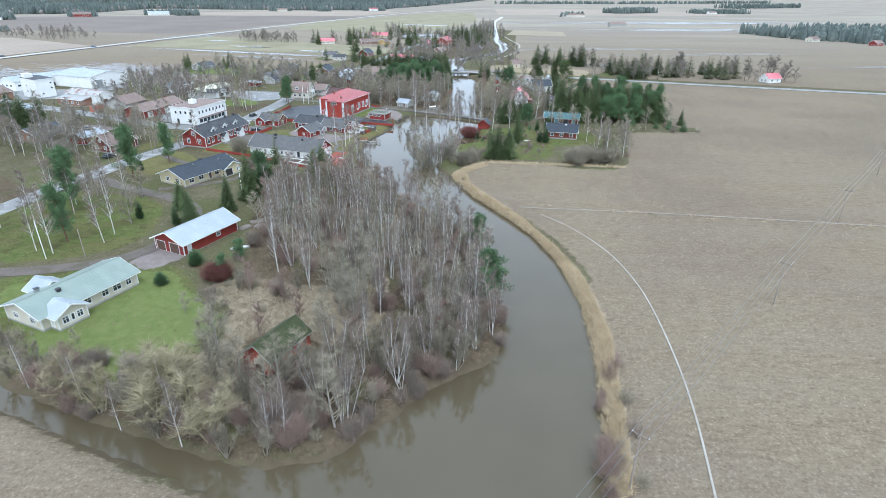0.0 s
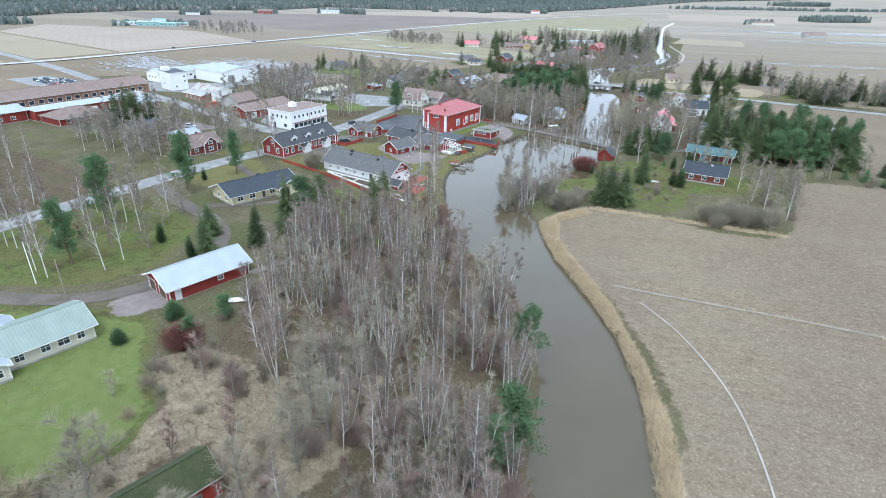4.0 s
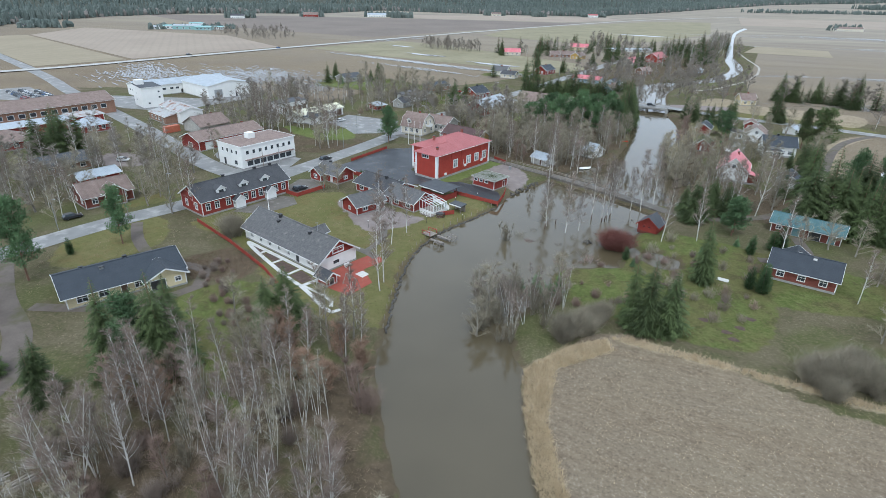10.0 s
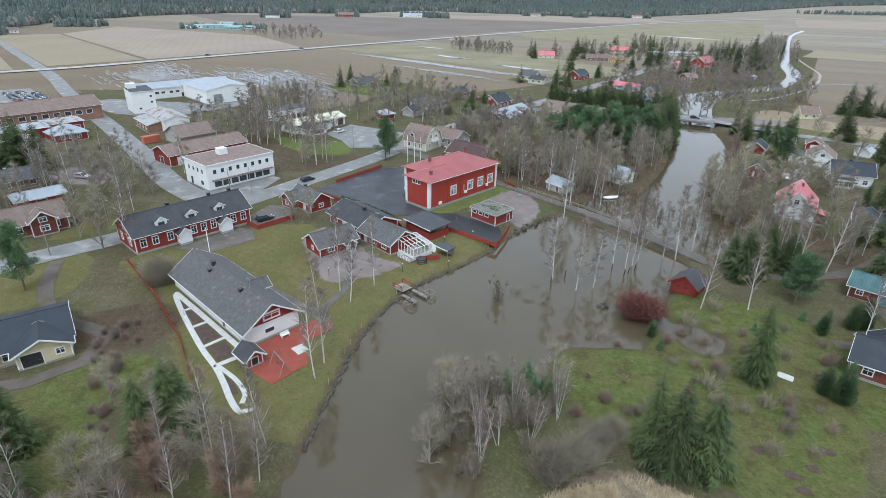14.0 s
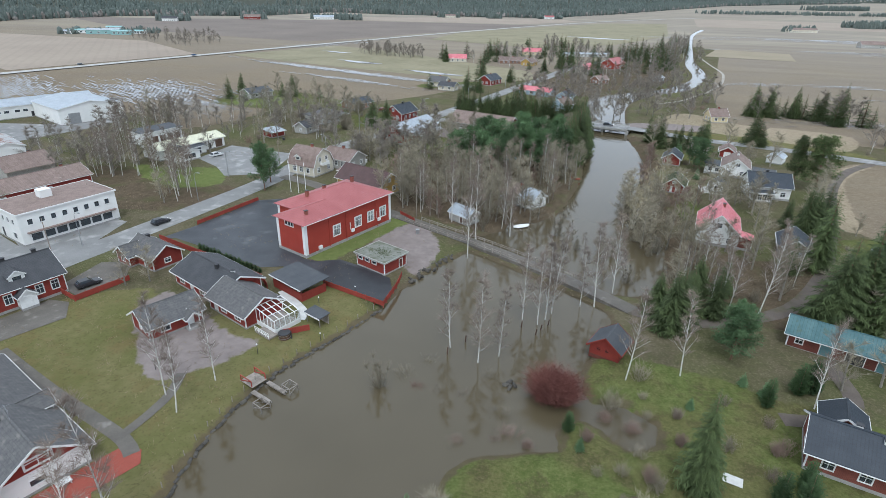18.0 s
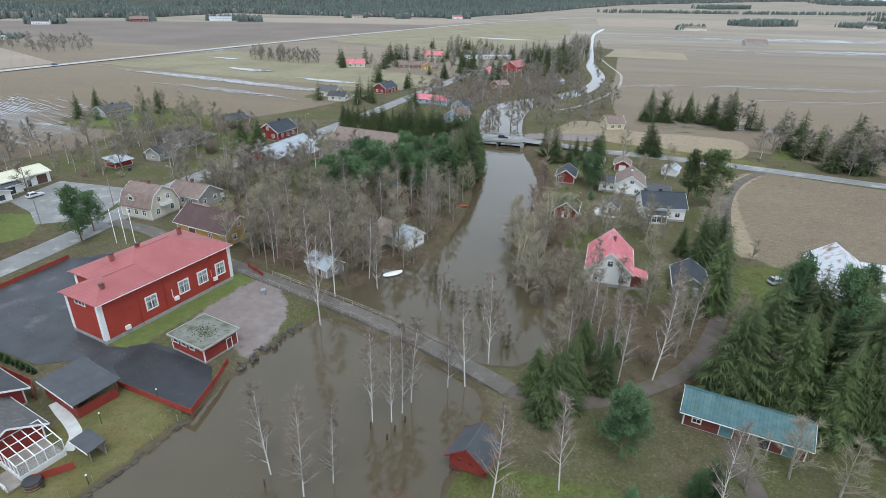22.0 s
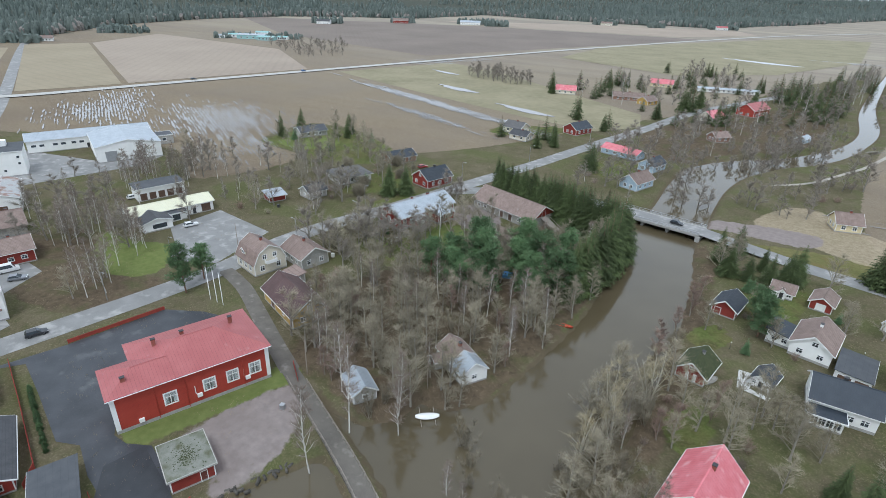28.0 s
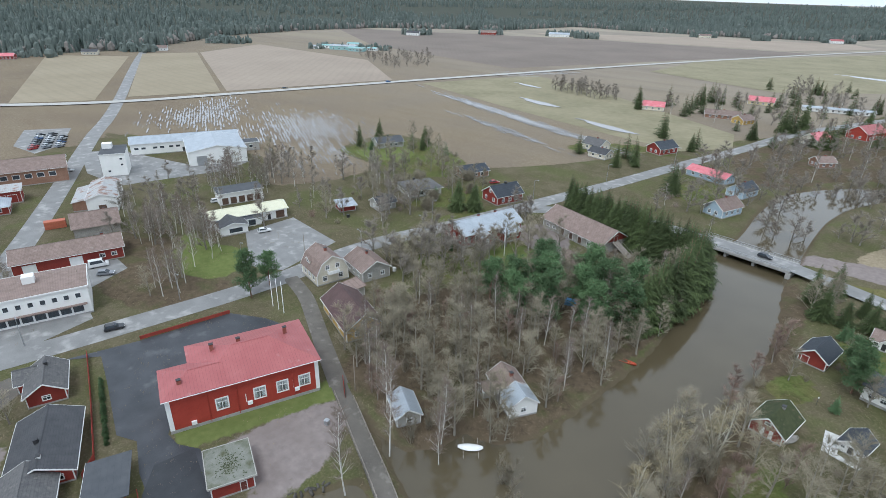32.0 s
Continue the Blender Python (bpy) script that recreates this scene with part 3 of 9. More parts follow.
    dry = mix(calc("MULTIPLY", ramp(tiny, 0.45, 0.7), 0.6), dry, (0.42, 0.36, 0.265))
    mud = mix(small, (0.07, 0.055, 0.036), (0.13, 0.10, 0.066))
    edge = calc("ADD", calc("MULTIPLY", calc("SUBTRACT", noise_at(0.45, 5), 0.5), 1.5), calc("MULTIPLY", calc("SUBTRACT", small, 0.5), 0.6))
    # Paler far-field tones blended in northward: distance haze put into the colour.
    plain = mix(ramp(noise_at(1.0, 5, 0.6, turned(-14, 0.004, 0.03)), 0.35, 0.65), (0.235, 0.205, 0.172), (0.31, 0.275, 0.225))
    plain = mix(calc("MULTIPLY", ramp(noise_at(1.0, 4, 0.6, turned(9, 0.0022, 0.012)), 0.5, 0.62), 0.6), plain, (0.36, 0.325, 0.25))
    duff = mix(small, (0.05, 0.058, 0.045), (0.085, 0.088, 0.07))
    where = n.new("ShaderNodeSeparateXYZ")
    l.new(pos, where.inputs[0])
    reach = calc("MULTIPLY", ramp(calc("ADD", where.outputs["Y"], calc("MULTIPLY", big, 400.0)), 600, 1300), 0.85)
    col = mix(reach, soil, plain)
    for key, c, amount in (("village", rough_g, 1.0), ("yard", yard, 0.95), ("wood", wood, 0.9), ("dry", dry, 0.9), ("lawn", lawn, 1.0), ("lush", lush, 0.95), ("reed", reed, 0.74), ("gravel", gravel, 1.0), ("mud", mud, 0.8), ("forest", duff, 1.0)):
        a = n.new("ShaderNodeAttribute")
        a.attribute_name = key
        m = ramp(calc("ADD", a.outputs["Fac"], edge), 0.35, 0.65)
        m = calc("MULTIPLY", calc("MULTIPLY", m, amount), calc("MULTIPLY", a.outputs["Fac"], 3.0, True))
        col = mix(m, col, c)
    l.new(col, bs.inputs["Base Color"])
    bs.inputs["Roughness"].default_value, bs.inputs["Specular IOR Level"].default_value = 0.95, 0.06
    bp = n.new("ShaderNodeBump")
    bp.inputs["Strength"].default_value, bp.inputs["Distance"].default_value = 0.7, 0.12
    l.new(calc("ADD", calc("ADD", small, tiny), calc("MULTIPLY", furrow, 0.8)), bp.inputs["Height"])
    l.new(bp.outputs["Normal"], bs.inputs["Normal"])
    return mt


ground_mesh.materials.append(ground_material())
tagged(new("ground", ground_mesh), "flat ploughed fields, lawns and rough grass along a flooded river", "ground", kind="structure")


def water_material():
    mt = bpy.data.materials.new("muddy_water")
    mt.use_nodes = True
    n, l = mt.node_tree.nodes, mt.node_tree.links
    b = n["Principled BSDF"]
    geo = n.new("ShaderNodeNewGeometry")
    t1, t2 = n.new("ShaderNodeTexNoise"), n.new("ShaderNodeTexNoise")
    t1.inputs["Scale"].default_value, t2.inputs["Scale"].default_value = 0.06, 1.4
    t2.inputs["Detail"].default_value = 4
    for t in (t1, t2):
        l.new(geo.outputs["Position"], t.inputs["Vector"])
    m = n.new("ShaderNodeMix")
    m.data_type = "RGBA"
    m.inputs["A"].default_value, m.inputs["B"].default_value = (0.068, 0.054, 0.030, 1), (0.098, 0.079, 0.047, 1)
    l.new(t1.outputs["Fac"], m.inputs["Factor"])
    l.new(m.outputs["Result"], b.inputs["Base Color"])
    b.inputs["Roughness"].default_value, b.inputs["IOR"].default_value = 0.045, 1.5
    bp = n.new("ShaderNodeBump")
    bp.inputs["Strength"].default_value, bp.inputs["Distance"].default_value = 0.08, 0.03
    l.new(t2.outputs["Fac"], bp.inputs["Height"])
    l.new(bp.outputs["Normal"], b.inputs["Normal"])
    return mt


WATER = water_material()
solid("water", Shape().face((-170, -70, 0), (125, -70, 0), (125, 640, 0), (-170, 640, 0)).face((-10, 640, 0), (240, 640, 0), (240, 1440, 0), (-10, 1440, 0)), WATER,
      "brown flood water of a winding river", "river", kind="structure")

# ---- roads, fields and yards laid on the ground ----
ASPHALT = surf("worn_grey_asphalt", (0.17, 0.167, 0.161), (0.25, 0.245, 0.237), 0.7, 0.25, 6, 0.3, wear=((0.35, 0.34, 0.325), 0.3, 0.47))
WETASPHALT = surf("dark_damp_asphalt", (0.030, 0.032, 0.037), (0.068, 0.071, 0.078), 0.5, 0.22, 5, 0.25, wear=((0.125, 0.127, 0.13), 0.2, 0.40))
BLACKTOP = surf("fresh_black_asphalt", (0.022, 0.024, 0.028), (0.042, 0.044, 0.048), 0.5, 0.4, 8, 0.25, wear=((0.08, 0.08, 0.08), 0.4, 0.3))
LANEMAT = surf("dark_muddy_lane", (0.095, 0.084, 0.070), (0.155, 0.138, 0.118), 0.75, 0.4, 5, 0.4, wear=((0.23, 0.21, 0.185), 0.5, 0.42))
STRAWRUT = surf("straw_rut", (0.175, 0.150, 0.118), (0.285, 0.245, 0.185), 0.95, 0.5, 5, 0.4)
PALERUT = surf("pale_rut", (0.25, 0.22, 0.18), (0.42, 0.39, 0.34), 0.9, 0.3, 3, 0.2)
HIGHWAY = surf("pale_highway", (0.36, 0.35, 0.32), (0.45, 0.43, 0.40), 0.85, 0.2, 5, 0.2)
DIRT = surf("reddish_gravel_track", (0.095, 0.077, 0.064), (0.150, 0.123, 0.104), 0.9, 0.4, 6, 0.4, wear=((0.09, 0.083, 0.045), 0.3, 0.47))
REDPAVE = surf("red_rubber_paving", (0.25, 0.055, 0.035), (0.32, 0.08, 0.055), 0.8, 0.5, 9, 0.2, lines=(("x", 0.5, 0.04, 0.25), ("y", 0.5, 0.04, 0.25)))
CHIPS = surf("white_stone_chippings", (0.46, 0.45, 0.42), (0.64, 0.63, 0.60), 0.9, 1.2, 12, 0.5)
BED = surf("dark_planting_soil", (0.06, 0.042, 0.032), (0.12, 0.08, 0.065), 0.95, 1.5, 7, 0.6)
STUBBLE = surf("pale_stubble_field", (0.235, 0.195, 0.128), (0.305, 0.255, 0.175), 0.95, 0.02, 0.3, 0.2, lines=(("y", 9, 0.3, 0.05),))
MEADOW = surf("yellow_green_meadow", (0.175, 0.158, 0.090), (0.275, 0.240, 0.152), 0.95, 0.03, 0.25, 0.3)
# Both ploughlands lightened to carry the haze over far fields in their colour.
DARKSOIL = surf("dark_wet_ploughland", (0.135, 0.108, 0.088), (0.20, 0.162, 0.132), 0.9, 0.012, 0.3, 0.3, lines=(("s", 9, 0.2, 0.05),))
PALESOIL = surf("pale_hazed_ploughland", (0.26, 0.21, 0.165), (0.335, 0.275, 0.212), 0.95, 0.015, 0.3, 0.3, lines=(("s", 11, 0.3, 0.05),))


LINES = []


def ribbon(name, pts, width, material, label, category, z=LAND + 0.07, step=4.0, thick=0.0, kind="structure"):
    """A strip of that width along a line; with thick > 0 a slab with sides."""
    line = smooth_line(pts, step)
    LINES.append((line, width / 2 + 0.8))
    t = np.gradient(line, axis=0)
    t /= np.linalg.norm(t, axis=1)[:, None] + 1e-9
    side = np.stack([-t[:, 1], t[:, 0]], 1)
    zs = np.array([z(*p) if callable(z) else z for p in line])
    s = Shape()
    for i in range(len(line)):
        for k in (-1, -0.4, 0.4, 1):
            p = line[i] + side[i] * width / 2 * k
            s.v.append((p[0], p[1], zs[i] + (0.03 if abs(k) < 1 else 0)))
    s.f = [(4 * i + k, 4 * i + 4 + k, 4 * i + 5 + k, 4 * i + 1 + k)[::-1] for i in range(len(line) - 1) for k in range(3)]
    if thick:
        n = len(s.v)
        s.v += [(x, y, h - thick) for x, y, h in s.v]
        s.f += [(4 * i + k, n + 4 * i + k, n + 4 * i + 4 + k, 4 * i + 4 + k) for i in range(len(line) - 1) for k in (0, 3)]
    return solid(name, s, material, label, category, kind=kind)


def patch(name, pts, material, label, category, z=LAND + 0.05, kind="structure", rounded=0.0, m=None):
    line = smooth_line(pts, rounded, True) if rounded else pts
    s = Shape()
    s.face(*[(p[0], p[1], z) for p in line])
    bm = bmesh.new()
    me = s.mesh(name, material)
    bm.from_mesh(me)
    bmesh.ops.triangulate(bm, faces=bm.faces[:])
    if sum(f.normal.z for f in bm.faces) < 0:
        bmesh.ops.reverse_faces(bm, faces=bm.faces[:])
    bm.to_mesh(me)
    bm.free()
    return solid(name, me, material, label, category, kind=kind)


# streets
ribbon("road", [(-122, 120), (-116, 150), (-111, 172), (-106, 192), (-99.5, 209), (-94.5, 228), (-91.5, 246), (-88.5, 267), (-85.6, 289), (-84.5, 306), (-85.5, 326), (-83.5, 346), (-78.6, 366), (-70.5, 408),
                (-61.5, 455), (-53, 508), (-43, 562), (-30, 640), (10, 760)], 7.5, ASPHALT, "worn grey village street with pale wheel tracks", "road")
ribbon("road_side", [(-74, 396), (-56, 412), (-36, 420.5), (-10, 419.3)], 7, ASPHALT, "worn grey asphalt road to the bridge", "road", z=lambda x, y: LAND + 0.08 + 1.3 * max(0, (x + 50) / 40))
ribbon("road_east", [(16, 416.6), (41, 412), (61, 408.6), (80, 405), (103, 398.5), (139, 386.5), (200, 368), (300, 340), (460, 300), (800, 240)], 7, ASPHALT, "worn pale asphalt road across the fields", "road",
       z=lambda x, y: LAND + 0.09 + 1.3 * max(0, 1 - max(0, x - 18) / 30))
ribbon("highway", [(-640, 60), (-500, 200), (-425, 290), (-386, 360), (-368, 441), (-340, 581), (-312, 710), (-248, 985), (-154, 1324), (-60, 1600), (90, 1920), (400, 2500)], 9, HIGHWAY,
       "long pale highway over the plain", "road", z=LAND + 0.5, step=20)
ribbon("road_cross", [(-1100, 680), (-690, 490), (-380, 359.5), (-290, 317.5), (-217, 285.5), (-167, 263), (-140, 250), (-118, 240), (-92, 233)], 7.5, ASPHALT, "broad worn asphalt side street", "road", step=6)
ribbon("lane", [(-83, 306), (-72, 303.4), (-60.7, 298.6), (-48, 292.8), (-35.5, 287.4)], 4.0, LANEMAT, "narrow lane beside the hall", "road", z=LAND + 0.09)
ribbon("track", [(103.5, 397), (90, 380), (80, 358), (71.5, 327), (64, 300), (58, 284), (50, 270), (40, 262), (30, 257.6), (21, 259.4)], 3.0, DIRT, "brown gravel track past the barn", "track")
ribbon("shed_drive", [(52, 254), (52.6, 249), (53, 244.5), (51.6, 240.6), (47.5, 237.4), (42, 236)], 2.6, DIRT, "worn gravel drive to the long shed", "track", z=LAND + 0.066, step=1.5)
ribbon("field_track", [(27, 141.5), (33.5, 132), (39, 118), (41, 103), (40.4, 87), (38, 68.5), (33.8, 50), (27, 24)], 0.32, PALERUT, "thin pale wheel rut in the field", "track", step=2)
ribbon("headland_track", [(22, 146.8), (28.8, 145.9), (40.3, 145), (52.6, 144), (70, 142), (87, 139.8), (120, 135.4), (180, 128)], 0.8, STRAWRUT, "pale straw-strewn rut across the field", "track", step=2)
ribbon("river_track", [(30, 492), (43.6, 508), (56, 536), (64, 556), (75, 596), (81, 636), (83, 666), (80, 720), (78, 768), (77, 800)], 1.8, PALERUT, "pale wheel track along the far river bank", "track")
ribbon("driveway", [(-110, 101), (-92, 104.5), (-81, 106.5), (-70, 112), (-64.5, 121), (-64, 132), (-67, 142), (-77, 151), (-92, 158), (-108, 168)], 4.2, DIRT, "reddish gravel driveway", "track")
ribbon("driveway_loop", [(-100, 195), (-92, 188), (-80, 182), (-66, 182), (-62.5, 176), (-65, 169), (-74, 162), (-84, 158)], 2.6, DIRT, "gravel drive round the yellow house", "track", z=LAND + 0.068)
patch("yard_asphalt", [(-84, 250), (-80, 265), (-77, 285), (-69, 290), (-62, 292), (-57.6, 264.5), (-46, 257.2), (-42.5, 257.4), (-38.6, 259.7), (-33.8, 258.6), (-27, 256.4), (-33.6, 249.2), (-40.5, 250.2), (-48.2, 252.6), (-52.3, 250.6), (-68, 254.2), (-79.7, 256.6)], WETASPHALT,
      "dark damp asphalt yard of the red hall", "yard")
patch("yard_blacktop", [(-39.5, 259), (-33.6, 257.6), (-25.2, 255.6), (-23.0, 251.5), (-22.7, 245.4), (-35.4, 248.7), (-40.5, 252.6)], BLACKTOP, "fresh black asphalt beside the garage", "yard", z=LAND + 0.062)
patch("parking", [(-121, 313), (-121.6, 331.7), (-94.3, 330), (-88.5, 307), (-100, 300), (-108.4, 307)], ASPHALT, "grey asphalt parking area", "yard")
patch("factory_yard", [(-198, 300), (-190, 340), (-196, 356), (-206, 334), (-244, 322), (-256, 318), (-262, 304), (-224, 296)], ASPHALT, "grey asphalt factory yard", "yard")
patch("office_yard", [(-104, 239), (-124, 248.6), (-128, 252), (-132, 262), (-128, 276), (-120, 276), (-113, 262), (-97.6, 260.4), (-92, 238)], ASPHALT, "grey asphalt apron round the office", "yard", z=LAND + 0.05)
# big fields
FIELD_Z = LAND + 0.06
for pts, mt, lab in (([(-322, 593), (-290, 722), (-207, 692), (-124, 640), (-58, 600), (-47, 562), (-64, 534), (-110, 540), (-200, 560)], MEADOW, "yellow-green wet meadow"),
                     ([(-1000, 1000), (-562, 1230), (-165, 1320), (-262, 1010), (-342, 750), (-640, 800)], DARKSOIL, "dark ploughed field"),
                     ([(-423, 307), (-401, 352), (-664, 466), (-720, 400)], STUBBLE, "pale striped stubble field"), ([(-402, 374), (-384, 435), (-666, 545), (-684, 488)], STUBBLE, "pale striped stubble field"),
                     ([(-384, 440), (-352, 584), (-490, 668), (-728, 664), (-664, 548)], PALESOIL, "pale ploughed field"),
                     ([(83, 804), (163, 793), (175, 880), (105, 905)], STUBBLE, "pale strip of stubble"), ([(160, 1980), (1000, 2110), (741, 1590), (131, 1490)], PALESOIL, "pale distant field"),
                     ([(-240, 1040), (-48, 1513), (75, 1584), (60, 1117), (-10, 900), (-90, 810), (-230, 860)], MEADOW, "tan meadow by the highway"),
                     ([(-700, 1300), (-400, 1560), (-160, 1640), (-110, 1540), (-210, 1330), (-560, 1250)], PALESOIL, "pale distant field")):
    FIELD_Z += 0.02
    patch("field", pts, mt, lab, "field", z=FIELD_Z)
# standing water in the furrows
STANDING = bpy.data.materials.new("standing_rain_water")
STANDING.use_nodes = True
wet = STANDING.node_tree.nodes["Principled BSDF"]
# Base colour paled to stand in for the reflected sky.
wet.inputs["Base Color"].default_value = (0.24, 0.225, 0.21, 1)
wet.inputs["Roughness"].default_value, wet.inputs["IOR"].default_value = 0.12, 1.5


def puddle(cx, cy, length, width, turn, count, longest, seed, slim=1.0):
    """Many thin ragged strips of water in the furrows of a wet hollow."""
    r, s = random.Random(seed), Shape()
    ca, sa = math.cos(radians(turn)), math.sin(radians(turn))
    for _ in range(count * 4):
        u, v = r.gauss(0, 0.34) * length, r.gauss(0, 0.34) * width
        v = round(v / 1.6) * 1.6 + r.uniform(-0.3, 0.3)
        half, fat, n = longest * r.uniform(0.05, 0.28), slim * r.uniform(0.12, 0.55), 6
        up, low = [], []
        for k in range(n):
            t = k / (n - 1)
            w = fat * math.sin(math.pi * (0.06 + 0.88 * t)) * r.uniform(0.5, 1.2)
            mid = v + r.uniform(-0.25, 0.25)
            up.append((u - half + 2 * half * t, mid + w))
            low.append((u - half + 2 * half * t, mid - w))
        h = LAND + 0.28 + r.uniform(0, 0.03)
        s.face(*[(cx + x * ca - y * sa, cy + x * sa + y * ca, h) for x, y in low + up[::-1]])
    return solid("puddle", s, STANDING, "rain water standing in ploughed furrows", "puddle", kind="structure")


for k, spot in enumerate(((-304, 382, 46, 40, -25, 120, 26), (-236, 412, 70, 44, -25, 170, 34), (-180, 390, 36, 26, -25, 40, 20, 0.7), (-330, 408, 50, 20, -25, 40, 26), (-182, 538, 120, 7, -16.5, 110, 46, 1.3),
                          (-166, 503, 60, 6, -16.5, 40, 30, 0.9), (-300, 730, 90, 26, 70, 26, 50), (200, 618, 110, 16, 8, 20, 60), (250, 572, 180, 12, 8, 16, 70), (370, 486, 90, 12, 4, 10, 50), (110, 470, 60, 16, 8, 24, 20),
                          (480, 1185, 460, 60, 9, 60, 160, 4.5), (420, 960, 300, 40, 9, 40, 120, 3.0), (92, 600, 40, 12, 20, 16, 16, 0.8))):
    puddle(*spot[:7], 60 + k, *spot[7:])


for cx, cy, a, b in ((-199, 595, 20, 4.5), (-123, 558, 22, 4), (-255, 660, 16, 3), (-40, 1010, 40, 8)):
    patch("puddle", [(cx + a * math.cos(g) * (1 + 0.3 * math.sin(3 * g)) + 0.28 * b * math.sin(g), cy - 0.28 * a * math.cos(g) + b * math.sin(g) * (1 + 0.25 * math.cos(5 * g))) for g in np.linspace(0, 6.0, 22)], STANDING,
          "shallow pool of rain water on the meadow", "puddle", z=LAND + 0.32)


# ---- houses ----
def frame_mesh(w, h, bars, border=0.15, depth=0.07):
    s = Shape()
    border = 0.24 if w > 1.65 and bars else border
    k = 0.06 if w > 1.65 else 0.03
    s.box(-w / 2 - border, w / 2 + border, -depth, 0.03, -border, 0.0)
    s.box(-w / 2 - border, w / 2 + border, -depth, 0.03, h, h + border)
    s.box(-w / 2 - border, -w / 2, -depth, 0.03, 0, h)
    s.box(w / 2, w / 2 + border, -depth, 0.03, 0, h)
    if bars:
        s.box(-k, k, -0.02, 0.06, 0, h)
        s.box(-w / 2, -k, -0.02, 0.06, h * 0.62, h * 0.62 + k * 1.8)
        s.box(k, w / 2, -0.02, 0.06, h * 0.62, h * 0.62 + k * 1.8)
    return s


SHARED, TAKEN = {}, []


def opening(parent, m, w, h, trim, bars=True):
    """A window: frame with its pane and bars, set into a wall; local -y points outwards."""
    key = (w, h, bars, trim.name)
    if key not in SHARED:
        SHARED[key] = (frame_mesh(w, h, bars).mesh("window", trim), Shape().box(-w / 2, w / 2, 0.065, 0.085, 0, h).mesh("pane", CLEAR if w > 1.65 and bars else GLASS))
    fr = part("window", SHARED[key][0], None, parent, m=m)
    part("pane", SHARED[key][1], None, fr)
    if w > 1.65 and bars:
        if ("curtain", w, h) not in SHARED:
            c = Shape()
            c.face((-w / 2, 0.12, 0.05), (-w * 0.2, 0.12, 0.05), (-w * 0.24, 0.12, h * 0.4), (-w * 0.02, 0.12, h), (-w / 2, 0.12, h))
            c.face((w * 0.2, 0.12, 0.05), (w / 2, 0.12, 0.05), (w / 2, 0.12, h), (w * 0.02, 0.12, h), (w * 0.24, 0.12, h * 0.4))
            SHARED["curtain", w, h] = c.mesh("curtain", WHITE)
        part("curtain", SHARED["curtain", w, h], None, fr)


def leaf(parent, m, w, h, material, trim, handle=True, label=""):
    """A door with casing, leaf and handle."""
    key = ("door", w, h, material.name, trim.name)
    if key not in SHARED:
        s = Shape().box(-w / 2, w / 2, 0.0, 0.06, 0, h)
        for z0, z1 in ((0.15, h * 0.45), (h * 0.52, h - 0.15)):
            s.box(-w / 2 + 0.12, w / 2 - 0.12, -0.025, 0.0, z0, z1)
        c = Shape().box(-w / 2 - 0.12, -w / 2, -0.06, 0.05, 0, h + 0.12).box(w / 2, w / 2 + 0.12, -0.06, 0.05, 0, h + 0.12).box(-w / 2, w / 2, -0.06, 0.05, h, h + 0.12)
        SHARED[key] = (s.mesh("door", material), c.mesh("casing", trim), Shape().beam((w * 0.36, -0.07, 1.0), (w * 0.36 - 0.14, -0.07, 1.0), 0.03).mesh("handle", STEEL))
    d = part("door", SHARED[key][0], None, parent, label, m=m)
    part("casing", SHARED[key][1], None, d)
    if handle:
        part("handle", SHARED[key][2], None, d)


def wall_shape(length, tops, holes, t=0.18):
    """An upright wall along x from 0 to length, outside at y = 0, with openings. tops: outline of its upper edge [(x, z)...]."""
    s = Shape()
    xs = sorted({0.0, length, *[x for x, _ in tops], *[v for x0, x1, _, _ in holes for v in (x0, x1)]})

    def top(x):
        for (x0, z0), (x1, z1) in zip(tops, tops[1:]):
            if x0 <= x <= x1:
                return z0 + (z1 - z0) * (x - x0) / (x1 - x0 + 1e-9)
        return tops[-1][1]

    for a, b in zip(xs, xs[1:]):
        if b - a < 1e-6:
            continue
        cuts = sorted((z0, z1) for x0, x1, z0, z1 in holes if x0 <= a + 1e-6 and x1 >= b - 1e-6)
        lo = 0.0
        for z0, z1 in cuts + [(None, None)]:
            ta, tb = (z0, z0) if z0 is not None else (top(a), top(b))
            if ta - lo > 0.01 or tb - lo > 0.01:
                for y, flip in ((0.0, False), (t, True)):
                    q = [(a, y, lo), (b, y, lo), (b, y, max(tb, lo)), (a, y, max(ta, lo))]
                    s.face(*(q[::-1] if flip else q))
            lo = z1 if z1 is not None else lo
    for x0, x1, z0, z1 in holes:
        s.face((x0, 0, z0), (x1, 0, z0), (x1, t, z0), (x0, t, z0))
        s.face((x0, t, z1), (x1, t, z1), (x1, 0, z1), (x0, 0, z1))
        s.face((x0, 0, z0), (x0, t, z0), (x0, t, z1), (x0, 0, z1))
        s.face((x1, t, z0), (x1, 0, z0), (x1, 0, z1), (x1, t, z1))
    for (x0, z0), (x1, z1) in zip(tops, tops[1:]):
        s.face((x0, 0, z0), (x1, 0, z1), (x1, t, z1), (x0, t, z0))
    return s


